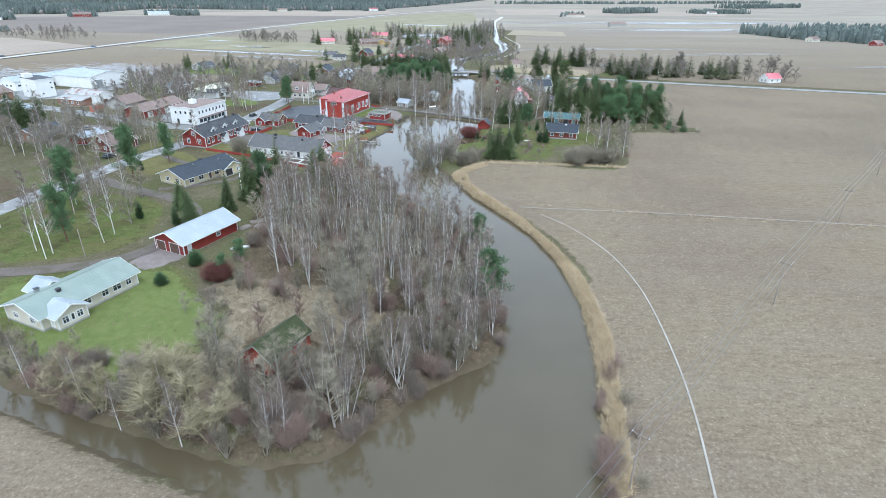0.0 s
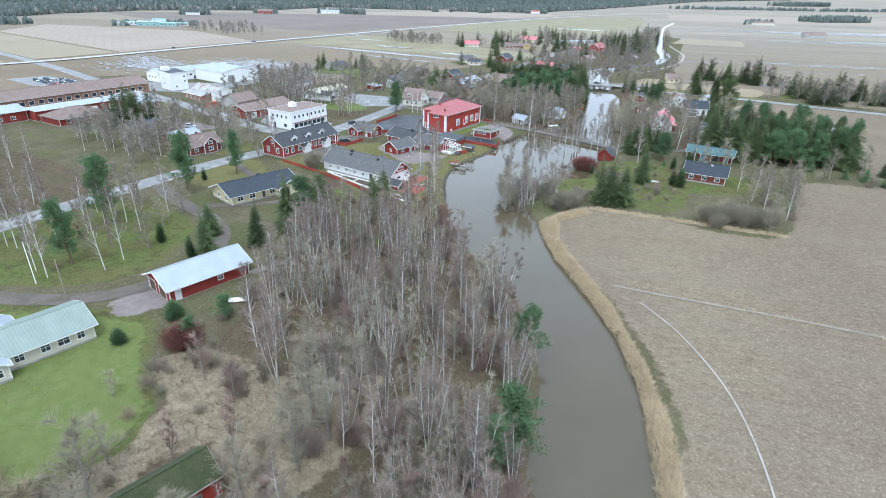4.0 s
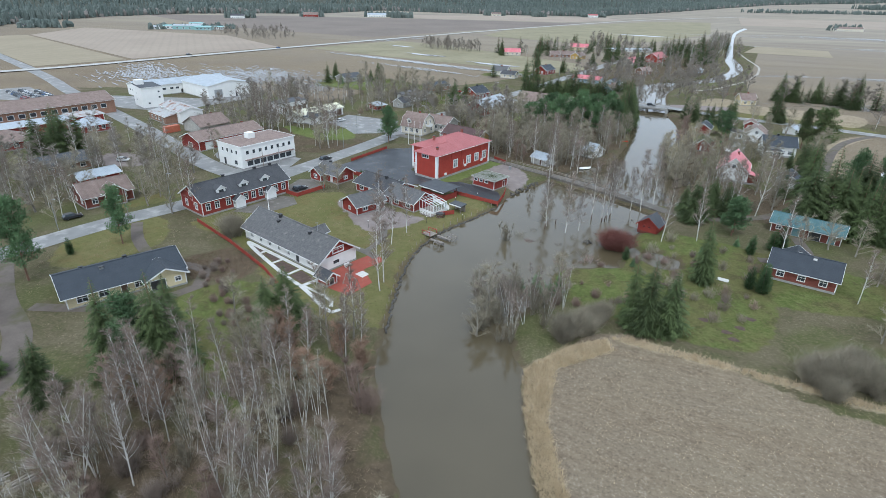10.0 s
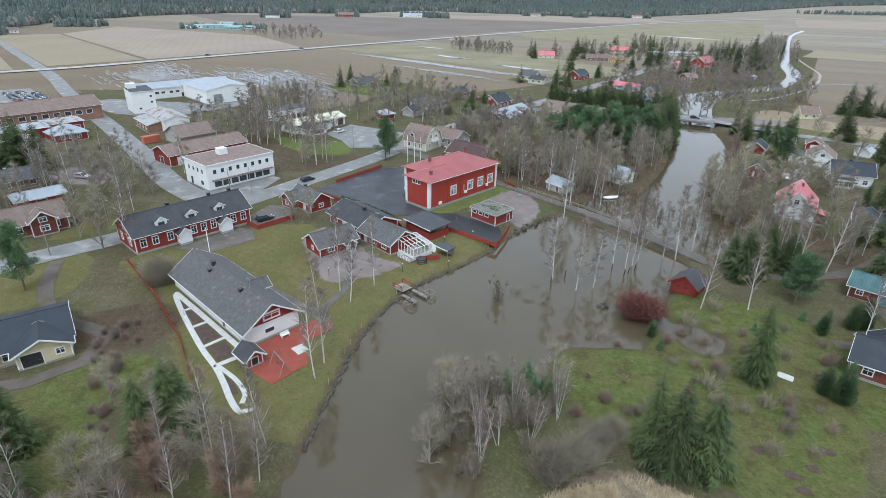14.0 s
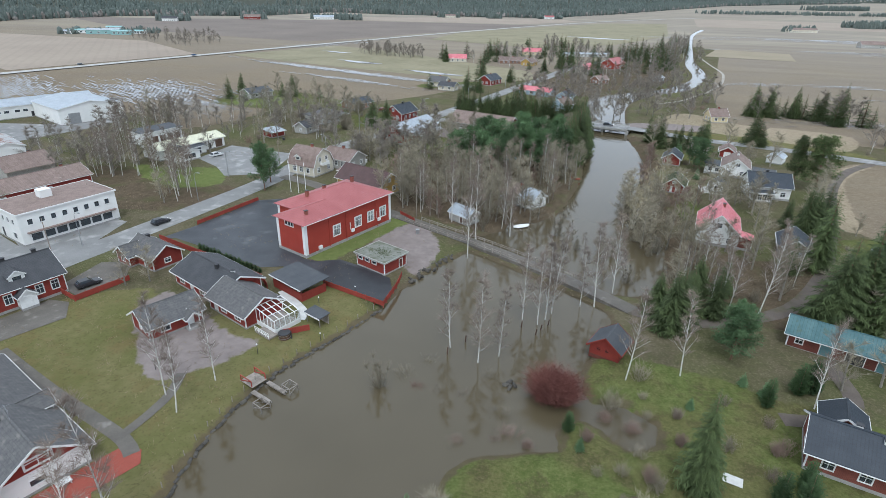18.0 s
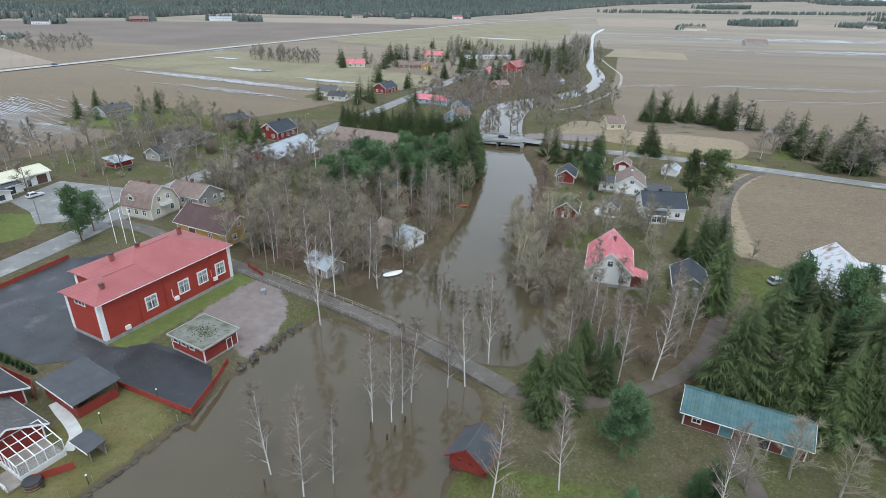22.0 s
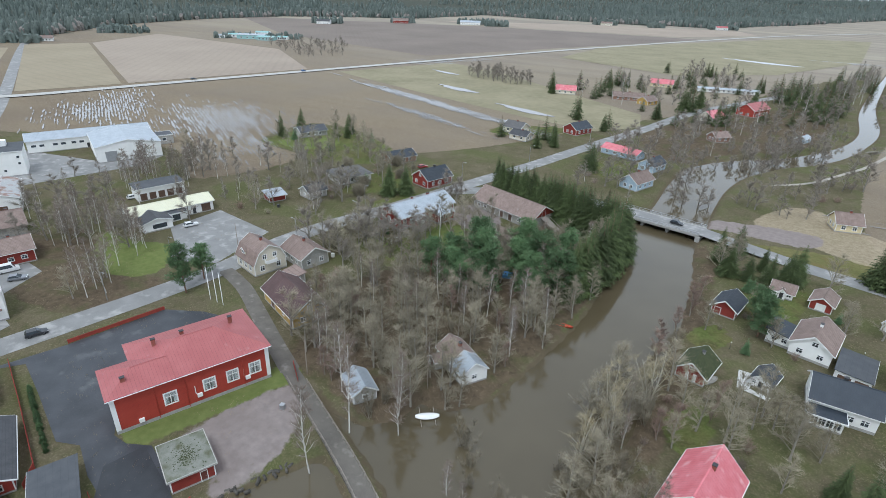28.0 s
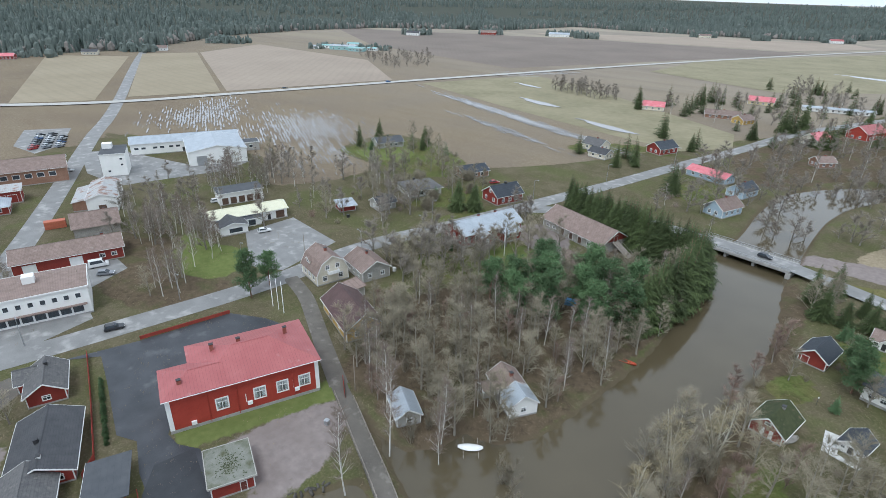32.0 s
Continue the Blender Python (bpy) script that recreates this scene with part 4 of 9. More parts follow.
def block(house, m, L, W, eave, ridge, wall, roof, trim=WHITE, kind="gable", over=0.5, front=(), back=(), left=(), right=(), gable=None, plinth=0.35,
          chimneys=(), base=STONE, corners=True, barge=None, thick=0.16, no_walls=False):
    """One body of a house: x along the ridge, -y the front, origin at the middle of its footprint.
    front/back/left/right: openings (u, z, w, h, what), u from the wall's middle, what: "w" window, "p" plain pane, or a door's material.
    kind: gable, hip, hipl (hip at -x only), flat, shed (high at the back), gambrel, half (half-hipped)."""
    hx, hy = L / 2, W / 2
    barge = barge or trim
    TAKEN.append(((house.matrix_basis @ m).inverted(), hx + 1.6, hy + 1.6))
    if plinth:
        part("foundation", Shape().box(-hx - 0.05, hx + 0.05, -hy - 0.05, hy + 0.05, -0.6, plinth), base, house, m=m)
    rise = ridge - eave
    up = eave - plinth

    def ends(hipped):
        if kind == "shed":
            return [(0, up), (W, up + rise)]
        if kind in ("flat",) or hipped:
            return [(0, up), (W, up)]
        if kind == "gambrel":
            return [(0, up), (W * 0.16, up + rise * 0.62), (W / 2, up + rise), (W * 0.84, up + rise * 0.62), (W, up)]
        return [(0, up), (W / 2, up + rise), (W, up)]

    hip_l, hip_r = kind in ("hip", "hipl"), kind == "hip"
    sides = (("wall_front", L, [(0, up), (L, up)], front, pose(-hx, -hy, plinth)),
             ("wall_back", L, [(0, up + (rise if kind == "shed" else 0)), (L, up + (rise if kind == "shed" else 0))], back, pose(hx, hy, plinth, 0, 0, 180)),
             ("wall_end", W, [(W - x, z) for x, z in ends(hip_l)][::-1], left, pose(-hx, hy, plinth, 0, 0, -90)),
             ("wall_end", W, ends(hip_r), right, pose(hx, -hy, plinth, 0, 0, 90)))
    for nm, length, tops, openings, place in sides if not no_walls else ():
        holes = [(length / 2 + u - w / 2, length / 2 + u + w / 2, z - plinth, z - plinth + h) for u, z, w, h, _ in openings]
        low = [(a, b, max(c, 0.0), d) for a, b, c, d in holes]
        wm = wall
        if gable and nm == "wall_end" and len(tops) > 2:
            part("gable", Shape().prism([(x, 0, z) for x, z in tops] , (0, -0.04, 0.02), (0, -0.003, 0.02)), gable, house, m=m @ place)
        part("wall", wall_shape(length, tops, low), wm, house, m=m @ place)
        for u, z, w, h, what in openings:
            mm = m @ place @ pose(length / 2 + u, 0, z - plinth)
            if what in ("w", "p"):
                opening(house, mm, w, h, trim, what == "w")
            else:
                leaf(house, mm, w, h, what, trim)
    if corners and not no_walls:
        for sx in (-1, 1):
            for sy in (-1, 1):
                x0, y0 = sx * hx, sy * hy
                part("corner_board", Shape().box(min(x0, x0 + sx * 0.04) - (0.14 if sx > 0 else 0), max(x0, x0 + sx * 0.04) + (0.14 if sx < 0 else 0),
                                                 min(y0, y0 + sy * 0.04) - (0.14 if sy > 0 else 0), max(y0, y0 + sy * 0.04) + (0.14 if sy < 0 else 0), plinth, eave), trim, house, m=m)
    ox, oy = hx + over, hy + over
    slope = rise / hy if kind not in ("shed", "flat") else rise / W
    ze = eave - over * (slope if kind != "flat" else 0)

    def plane(pts, name="roof"):
        part(name, Shape().prism(pts, (0, 0, 0.03), (0, 0, thick)), roof, house, m=m)

    if kind == "flat":
        part("roof", Shape().box(-ox, ox, -oy, oy, eave + 0.004, eave + thick), roof, house, m=m)
        for a in (Shape().box(-ox - 0.03, ox + 0.03, -oy - 0.03, -oy + 0.1, eave - 0.12, eave + thick + 0.06), Shape().box(-ox - 0.03, ox + 0.03, oy - 0.1, oy + 0.03, eave - 0.12, eave + thick + 0.06),
                  Shape().box(-ox - 0.03, -ox + 0.1, -oy + 0.1, oy - 0.1, eave - 0.12, eave + thick + 0.06), Shape().box(ox - 0.1, ox + 0.03, -oy + 0.1, oy - 0.1, eave - 0.12, eave + thick + 0.06)):
            part("fascia", a, barge, house, m=m)
    elif kind == "shed":
        plane([(-ox, -oy, ze), (ox, -oy, ze), (ox, oy, ridge + over * slope), (-ox, oy, ridge + over * slope)])
        part("fascia", Shape().box(-ox, ox, -oy - 0.04, -oy, ze - 0.1, ze + thick), barge, house, m=m)
    elif kind == "gambrel":
        yk, zk = hy * 0.68, eave + rise * 0.62
        for s in (-1, 1):
            a = [(-ox, s * (hy + 0.25), eave - 0.4), (ox, s * (hy + 0.25), eave - 0.4), (ox, s * yk, zk), (-ox, s * yk, zk)]
            b = [(-ox, s * yk, zk), (ox, s * yk, zk), (ox, 0, ridge), (-ox, 0, ridge)]
            plane(a if s < 0 else a[::-1])
            plane(b if s < 0 else b[::-1])
            for x in (-ox, ox):
                part("bargeboard", Shape().beam((x, s * (hy + 0.25), eave - 0.35), (x, s * yk, zk + 0.05), 0.06, 0.22).beam((x, s * yk, zk + 0.05), (x, 0, ridge + 0.05), 0.06, 0.22), barge, house, m=m)
    else:
        il, ir = (hy if hip_l else 0), (hy if hip_r else 0)
        rl, rr = -ox + (il + over if hip_l else 0), ox - (ir + over if hip_r else 0)
        for s in (-1, 1):
            q = [(-ox, s * oy, ze), (ox, s * oy, ze), (rr, 0, ridge), (rl, 0, ridge)]
            plane(q if s < 0 else q[::-1])
            part("gutter", Shape().beam((-ox, s * (oy + 0.05), ze + 0.02), (ox, s * (oy + 0.05), ze + 0.02), 0.12, 0.1), trim, house, m=m)
        if hip_l:
            plane([(-ox, oy, ze), (-ox, -oy, ze), (rl, 0, ridge)])
        if hip_r:
            plane([(ox, -oy, ze), (ox, oy, ze), (rr, 0, ridge)])
        for x, hipped in ((-ox - 0.03, hip_l), (ox + 0.03, hip_r)):
            if not hipped:
                for s in (-1, 1):
                    part("bargeboard", Shape().beam((x, s * oy, ze + 0.04), (x, 0, ridge + 0.04), 0.05, 0.26), barge, house, m=m)
        part("ridge_cap", Shape().beam((rl, 0, ridge + thick), (rr, 0, ridge + thick), 0.26, 0.08), roof, house, m=m)
    for u, v, hgt, what in chimneys:
        zc = ridge - abs(v) * (slope if kind not in ("flat", "shed") else 0)
        c = part("chimney", Shape().box(u - 0.35, u + 0.35, v - 0.3, v + 0.3, zc - 0.5, zc + hgt), what, house, m=m)
        part("cap", Shape().box(u - 0.42, u + 0.42, v - 0.37, v + 0.37, zc + hgt, zc + hgt + 0.1), BLACK, c)


def row_of(n, span, z, w, h, what="w", at=0.0):
    return [(at - span / 2 + span * (i + 0.5) / n, z, w, h, what) for i in range(n)]


def house(name, label, cx, cy, ang, category="house", group="", z=LAND - 0.02):
    return thing(name, label, category, pose(cx, cy, z, 0, 0, ang), group)


def dormer(h, m, w, d, zb, zt, wall, roof, trim=WHITE):
    """A gabled dormer: its front faces -y at the origin, running back d."""
    s = Shape()
    s.face((-w / 2, 0, zb), (w / 2, 0, zb), (w / 2, 0, zt - w * 0.35), (0, 0, zt), (-w / 2, 0, zt - w * 0.35))
    s.face((-w / 2, d, zb), (-w / 2, 0, zb), (-w / 2, 0, zt - w * 0.35), (-w / 2, d, zt - w * 0.35))
    s.face((w / 2, 0, zb), (w / 2, d, zb), (w / 2, d, zt - w * 0.35), (w / 2, 0, zt - w * 0.35))
    body = part("dormer", s, wall, h, m=m)
    o, e = 0.25, zt - w * 0.35 - 0.18
    for sg in (-1, 1):
        q = [(0, -0.3, zt), (0, d, zt), (sg * (w / 2 + o), d, e), (sg * (w / 2 + o), -0.3, e)]
        part("roof", Shape().prism(q if sg < 0 else q[::-1], (0, 0, 0.02), (0, 0, 0.12)), roof, body)
        part("bargeboard", Shape().beam((0, -0.32, zt + 0.03), (sg * (w / 2 + o), -0.32, e + 0.03), 0.05, 0.2), trim, body)
    k = ("dw", w)
    if k not in SHARED:
        SHARED[k] = (frame_mesh(w * 0.55, 0.7, True).mesh("window", trim), Shape().box(-w * 0.275, w * 0.275, -0.03, -0.01, 0, 0.7).mesh("pane", GLASS))
    fr = part("window", SHARED[k][0], None, h, m=m @ pose(0, -0.02, zb + 0.25))
    part("pane", SHARED[k][1], None, fr)


# ---- buildings along the river and the street ----
I4 = Matrix.Identity(4)
# cream bungalow with green metal roof
h = house("bungalow", "cream bungalow with pale green metal roof and white porch gable", -69.1, 93.6, 66)
block(h, I4, 19, 10, 2.9, 4.7, CREAM, GREENTIN, over=0.6, front=[(-1, 1.1, 1.2, 1.1, "w"), (2.5, 1.1, 1.2, 1.1, "w"), (5, 1.1, 1.6, 1.1, "w"), (7.5, 1.1, 1.0, 1.1, "w")], back=row_of(4, 14, 1.1, 1.2, 1.1),
      left=[(-2, 1.1, 1.2, 1.1, "w"), (2.6, 1.1, 1.2, 1.1, "w")], right=[(-1, 1.1, 1.2, 1.1, "w")], chimneys=[(-5.5, 1.2, 0.9, STEEL), (-3.5, -1.6, 0.6, BLACK)])
block(h, pose(-5.5, -5.6, 0, 0, 0, -90), 3.6, 5.4, 2.8, 4.2, CREAM, TINROOF, right=[(-1.3, 1.0, 1.0, 1.2, "w"), (0, 1.0, 0.5, 1.2, "p"), (1.3, 1.0, 1.0, 1.2, "w")], front=[(0.3, 0.4, 0.9, 2.0, WHITE)])
block(h, pose(-1.5, 5.8, 0, 0, 0, 90), 4, 5, 2.7, 4.1, CREAM, TINROOF, right=[(0, 1.0, 1.2, 1.1, "w")])
# red shed with tin roof
h = house("garage_shed", "long red board shed with light metal roof and dark garage door", -57.65, 122.6, 65, "shed")
block(h, I4, 16.2, 9, 3.0, 5.0, RED, TINROOF, over=0.7, left=[(1.6, 0.1, 2.8, 2.4, DOORBROWN), (-2.6, 0.1, 2.6, 2.3, DOORBROWN)], front=[(-6.5, 0.1, 1.0, 2.0, WHITE), (2, 1.2, 1.0, 0.8, "w")], plinth=0.1)
# ruined log shed in the thicket
h = house("log_shed", "sagging dark red log shed with moss-grown roof", -25.9, 76.8, 64, "shed")
block(h, I4, 9.4, 5.6, 3.0, 5.0, REDHALL, GREENMOSS, trim=GREYWOOD, over=0.35, left=[(0.5, 0.1, 1.6, 1.9, DOORBROWN)], front=[(2, 1.0, 0.7, 0.7, "w")], plinth=0.1, corners=False)
# pale yellow bungalow with dark roof
h = house("yellow_bungalow", "pale yellow brick bungalow with blue-black roof and carport", -76.9, 171.2, 62)
block(h, I4, 20, 11, 2.9, 5.0, YELLOW, BLUEROOF, over=0.8, front=[(-7.5, 1.0, 1.6, 1.2, "w"), (-4.0, 1.0, 1.6, 1.2, "w"), (-0.6, 0.4, 1.0, 2.0, DOORBROWN), (2, 1.0, 1.4, 1.2, "w")], left=[(-2, 1.0, 1.4, 1.2, "w"), (2.5, 1.0, 1.4, 1.2, "w")],
      back=row_of(4, 15, 1.0, 1.4, 1.2), right=[(1, 1.0, 1.4, 1.2, "w")], chimneys=[(-3, -1.2, 0.5, STEEL), (1.5, 0.8, 0.6, BLACK), (-6, 1.5, 0.4, BLACK)])
block(h, pose(6.4, -5.4, 0, 0, 0, -90), 5, 7, 2.8, 4.5, YELLOW, BLUEROOF, over=0.6, right=[(-1.6, 0.1, 2.6, 2.3, BLACK), (2, 1.2, 1.0, 0.9, "w")])
# white house with grey roof and red gable
h = house("white_house", "long white plastered house with worn grey roof and red gable", -55, 199, -18.3)
block(h, I4, 27.7, 9.6, 3.1, 6.3, PLASTER, SLATE, gable=RED, over=0.7, front=[(-11, 1.1, 0.9, 0.9, "w"), (-7.5, 1.1, 0.9, 0.9, "w"), (-4, 1.1, 0.9, 0.9, "w"), (-0.5, 1.1, 0.9, 0.9, "w"), (3, 1.1, 0.9, 0.9, "w"), (6.2, 0.4, 1.1, 2.1, BLACK), (10, 1.1, 0.9, 0.9, "w")],
      back=row_of(6, 22, 1.1, 1.0, 1.1), right=[(-0.6, 1.1, 1.6, 0.8, "p")], left=[(0, 1.1, 1.2, 1.1, "w")], chimneys=[(-5.5, -0.3, 0.8, BLACK), (-5, -1.3, 0.4, BLACK), (6, -1.0, 0.5, BLACK)])
opening(h, pose(13.9, 0, 3.7, 0, 0, 90), 2.6, 0.9, WHITE)
block(h, pose(3.0, 3.3, 0, 0, 0, 90), 3.4, 2.6, 4.1, 5.2, PLASTER, SLATE, over=0.4, plinth=3.0)
part("aerial", Shape().beam((7.5, 0, 6.2), (7.5, 0, 8.6), 0.05).beam((6.7, 0, 8.2), (8.3, 0, 8.2), 0.03).beam((7.5, -0.5, 8.4), (7.5, 0.5, 8.4), 0.03).beam((7.0, 0, 7.8), (8.0, 0, 7.8), 0.03), STEEL, h, "thin television aerial")
# red row house with dormers
h = house("row_house", "long red board house with dormers and white porches", -89, 218.6, 72.5)
fr = [(-11.5, 1.5, 1.1, 1.7, "w"), (-9, 1.5, 1.1, 1.7, "w"), (-5.8, 1.5, 1.1, 1.7, "w"), (-0.6, 1.5, 1.1, 1.7, "w"), (1.7, 1.5, 1.1, 1.7, "w"), (4.0, 1.5, 1.1, 1.7, "w"), (8.9, 1.5, 1.1, 1.7, "w"), (11.4, 1.5, 1.1, 1.7, "w")]
block(h, I4, 26.3, 10.4, 4.2, 7.3, RED, DARKTILE, front=fr, back=row_of(8, 24, 1.5, 1.1, 1.7), left=[(-2.4, 1.5, 1.1, 1.7, "w"), (2.4, 1.5, 1.1, 1.7, "w"), (0, 4.6, 1.0, 1.2, "w")], right=[(0, 4.6, 1.0, 1.2, "w"), (-2.4, 1.5, 1.1, 1.7, "w")],
      chimneys=[(-3.4, 0.3, 0.8, BLACK), (6.2, 0.2, 0.8, BLACK), (11.2, 0.2, 0.8, BLACK)], plinth=0.5)
for u in (-6.8, -0.2, 6.4):
    dormer(h, pose(u, -4.1, 0), 2.5, 3.6, 4.7, 6.75, WHITE, DARKTILE)
for u in (-3.2, 6.4):
    block(h, pose(u, -6.0, 0, 0, 0, -90), 1.7, 2.6, 2.8, 3.9, WHITE, DARKTILE, over=0.3, right=[(0, 0.5, 1.2, 2.0, WHITE)], front=[(0, 1.4, 0.7, 1.0, "w")], back=[(0, 1.4, 0.7, 1.0, "w")], plinth=0.5)
# small red outbuilding
h = house("outbuilding", "small red board outbuilding with grey tiled roof", -54.1, 227, 66, "outbuilding")
block(h, I4, 9, 6.4, 2.7, 4.7, RED, SLATE, over=0.6, front=[(-1.8, 1.0, 1.4, 1.2, "w"), (2.4, 0.3, 0.9, 2.0, WHITE)], left=[(0, 1.1, 0.6, 0.8, "w")], right=[(0, 1.1, 1.0, 1.0, "w")], back=[(0, 1.0, 1.2, 1.1, "w")])
block(h, pose(2.4, -3.9, 0, 0, 0, -90), 1.6, 2.2, 2.3, 3.2, GREYWOOD, SLATE, over=0.3, no_walls=True)
for u in (1.5, 3.3):
    part("porch_post", Shape().box(u - 0.06, u + 0.06, -4.66, -4.54, 0, 2.4), WHITE, h)
# long restaurant building
h = house("restaurant", "long low red building with dark and weathered grey roofs", -54.9, 240.9, -20, "building")
block(h, I4, 15, 9, 2.9, 4.9, RED, DARKTILE, over=0.7, front=[(-5, 1.0, 1.4, 1.2, "w"), (-1.5, 0.3, 1.0, 2.0, WHITE), (2, 1.0, 1.4, 1.2, "w"), (5.4, 1.0, 1.4, 1.2, "w")], back=row_of(4, 12, 1.0, 1.2, 1.1), right=[(2.5, 1.0, 1.0, 1.0, "w")],
      chimneys=[(1.5, -0.6, 0.9, BLACK), (5.5, 0.2, 0.5, WHITE)])
block(h, pose(11.6, -1.6, 0), 11, 7.6, 2.7, 4.8, RED, SLATE, over=0.6, front=[(-3.4, 0.3, 1.0, 2.0, WHITE), (-1.0, 1.0, 1.5, 1.2, "w"), (3.2, 1.0, 1.5, 1.2, "w")], back=row_of(3, 8, 1.0, 1.2, 1.1))
# glazed veranda at the restaurant's end
h = house("conservatory", "white-framed glass veranda with open white rafters", -36.6, 233.6, -20, "conservatory")
for i in range(6):
    u = -2.6 + i * 1.04
    part("rafter", Shape().beam((-2.6, u, 3.4), (2.6, u, 2.5), 0.1, 0.14), WHITE, h)
    part("post", Shape().box(2.5, 2.6, u - 0.05, u + 0.05, 0, 2.45), WHITE, h)
for i in range(5):
    u = -2.6 + i * 1.04
    part("post", Shape().box(u, u + 0.1, -2.65, -2.55, 0, 3.3 - 0.17 * (u + 2.6)), WHITE, h)
    part("pane", Shape().box(2.53, 2.56, u + 0.1, u + 0.98, 0.9, 2.4), CLEAR, h)
for x, z in ((-2.5, 3.42), (-0.9, 3.14), (0.8, 2.85), (2.5, 2.55)):
    part("purlin", Shape().box(x - 0.05, x + 0.05, -2.65, 2.65, z, z + 0.09), WHITE, h)
part("skirting", Shape().box(2.48, 2.62, -2.6, 2.6, 0, 0.9).box(-2.6, 2.48, -2.66, -2.54, 0, 0.9), WHITE, h)
part("floor", Shape().box(-2.6, 2.6, -2.6, 2.6, 0.05, 0.2), GREYWOOD, h)
tub = thing("hot_tub", "round dark timber hot tub with steel hoops", "hot tub", pose(-33.2, 230.0, LAND))
part("staves", Shape().tube([(0, 0, -0.1), (0, 0, 1.0)], [0.95, 1.0], 16), DOORBROWN, tub)
part("lid", Shape().tube([(0, 0, 1.0), (0, 0, 1.08)], [1.05, 1.02], 16), BLACK, tub, "grey-black insulated cover")
for z in (0.25, 0.75):
    part("hoop", Shape().tube([(0, 0, z), (0, 0, z + 0.05)], [1.0, 1.0], 16), STEEL, tub)
part("stove_pipe", Shape().tube([(1.2, 0.2, 0), (1.2, 0.2, 1.5)], [0.12, 0.1], 8), BLACK, tub)
deck = thing("deck", "small wooden deck with white railing beside the veranda", "deck", pose(-36.6, 229.9, LAND, 0, 0, -20))
part("floor", Shape().box(-1.9, 1.9, -0.9, 0.9, 0.05, 0.35), GREYWOOD, deck)
for x in (-1.9, -0.95, 0.0, 0.95, 1.85):
    part("post", Shape().box(x - 0.04, x + 0.04, -0.92, -0.84, 0.35, 1.3), WHITE, deck)
for z in (0.6, 0.9, 1.2):
    part("rail", Shape().box(-1.9, 1.9, -0.9, -0.86, z, z + 0.1), WHITE, deck)
# street-side red cottage
h = house("street_cottage", "small red cottage with grey roof facing the street", -74.8, 245.8, -16)
block(h, I4, 9.5, 6.4, 2.8, 4.9, RED, SLATE, right=[(0, 1.1, 1.2, 0.9, "w")], front=[(-2, 1.0, 1.2, 1.1, "w"), (2, 0.3, 0.9, 2.0, WHITE)], back=row_of(2, 6, 1.0, 1.2, 1.1), chimneys=[(-2, 0.3, 0.7, BLACK)])
block(h, pose(-3.2, -3.4, 0, 0, 0, -90), 3.2, 4.6, 2.6, 4.2, RED, SLATE, right=[(0, 1.0, 1.2, 1.1, "w")])
# carport
h = house("carport", "open carport with flat dark felt roof", -39.8, 245.6, -22, "carport")
block(h, I4, 9, 5.8, 2.6, 2.9, RED, FELT, kind="shed", over=0.5, no_walls=True, plinth=0)
for sx in (-4.3, 0, 4.3):
    for sy in (-2.7, 2.7):
        part("post", Shape().box(sx - 0.08, sx + 0.08, sy - 0.08, sy + 0.08, 0, 2.62), REDOLD, h)
part("back_wall", Shape().box(-4.5, 4.5, -2.9, -2.8, 0.0, 1.7), RED, h)
part("side_wall", Shape().box(4.4, 4.5, -2.8, 2.8, 0.0, 1.7), RED, h)
part("side_wall", Shape().box(-4.5, -4.4, -2.8, 1.0, 0.0, 1.7), RED, h)
# garage by the river
h = house("garage", "red flat-roofed garage with moss on pale roof", -29.2, 260.6, -20, "garage")
block(h, I4, 8, 6.6, 2.9, 3.0, RED, MOSSROOF, kind="flat", over=0.45, barge=GREYWALL, front=[(-2.9, 1.8, 1.1, 0.6, "p"), (-0.9, 1.8, 1.1, 0.6, "p"), (1.1, 1.8, 1.1, 0.6, "p")], left=[(0, 0.1, 2.8, 2.2, REDOLD)], right=[(1.6, 0.1, 0.9, 2.0, REDOLD)])
cushion = random.Random(77)
moss = Shape()
for _ in range(320):
    x, y = cushion.gauss(0.2, 1.35), cushion.gauss(0, 1.0)
    w, k = cushion.uniform(0.06, 0.22), len(moss.v)
    moss.v += [(x + w * math.cos(a), y + w * math.sin(a), 3.03) for a in (0.3, 1.6, 2.8, 4.1, 5.2)] + [(x, y, 3.03 + cushion.uniform(0.05, 0.13))]
    moss.f += [(k + i, k + (i + 1) % 5, k + 5) for i in range(5)]
part("moss", moss, GREENMOSS, h, "dark moss cushions in the middle of the roof")
# the red hall
h = house("village_hall", "large red board hall with hipped red metal roof and white windows", -47.75, 275.6, 72, "hall")
HALLWIN = [(-7.2, 2.55, 1.9, 2.3, "w"), (-0.4, 2.55, 1.9, 2.3, "w"), (3.9, 2.55, 1.9, 2.3, "w"), (8.2, 2.55, 1.9, 2.3, "w")]
block(h, I4, 22.2, 15.2, 7.9, 10.7, REDHALL, REDROOF, kind="hip", over=0.6, plinth=0.7, barge=REDROOF, corners=False, front=HALLWIN, back=row_of(5, 18, 2.4, 1.5, 2.0), right=[(-3, 2.4, 1.5, 2.0, "w"), (3, 2.4, 1.5, 2.0, "w")],
      chimneys=[(-7.0, 1.8, 0.9, BRICKRED), (-2.0, 1.5, 0.9, BRICKRED), (7.1, 1.4, 0.9, BRICKRED)])
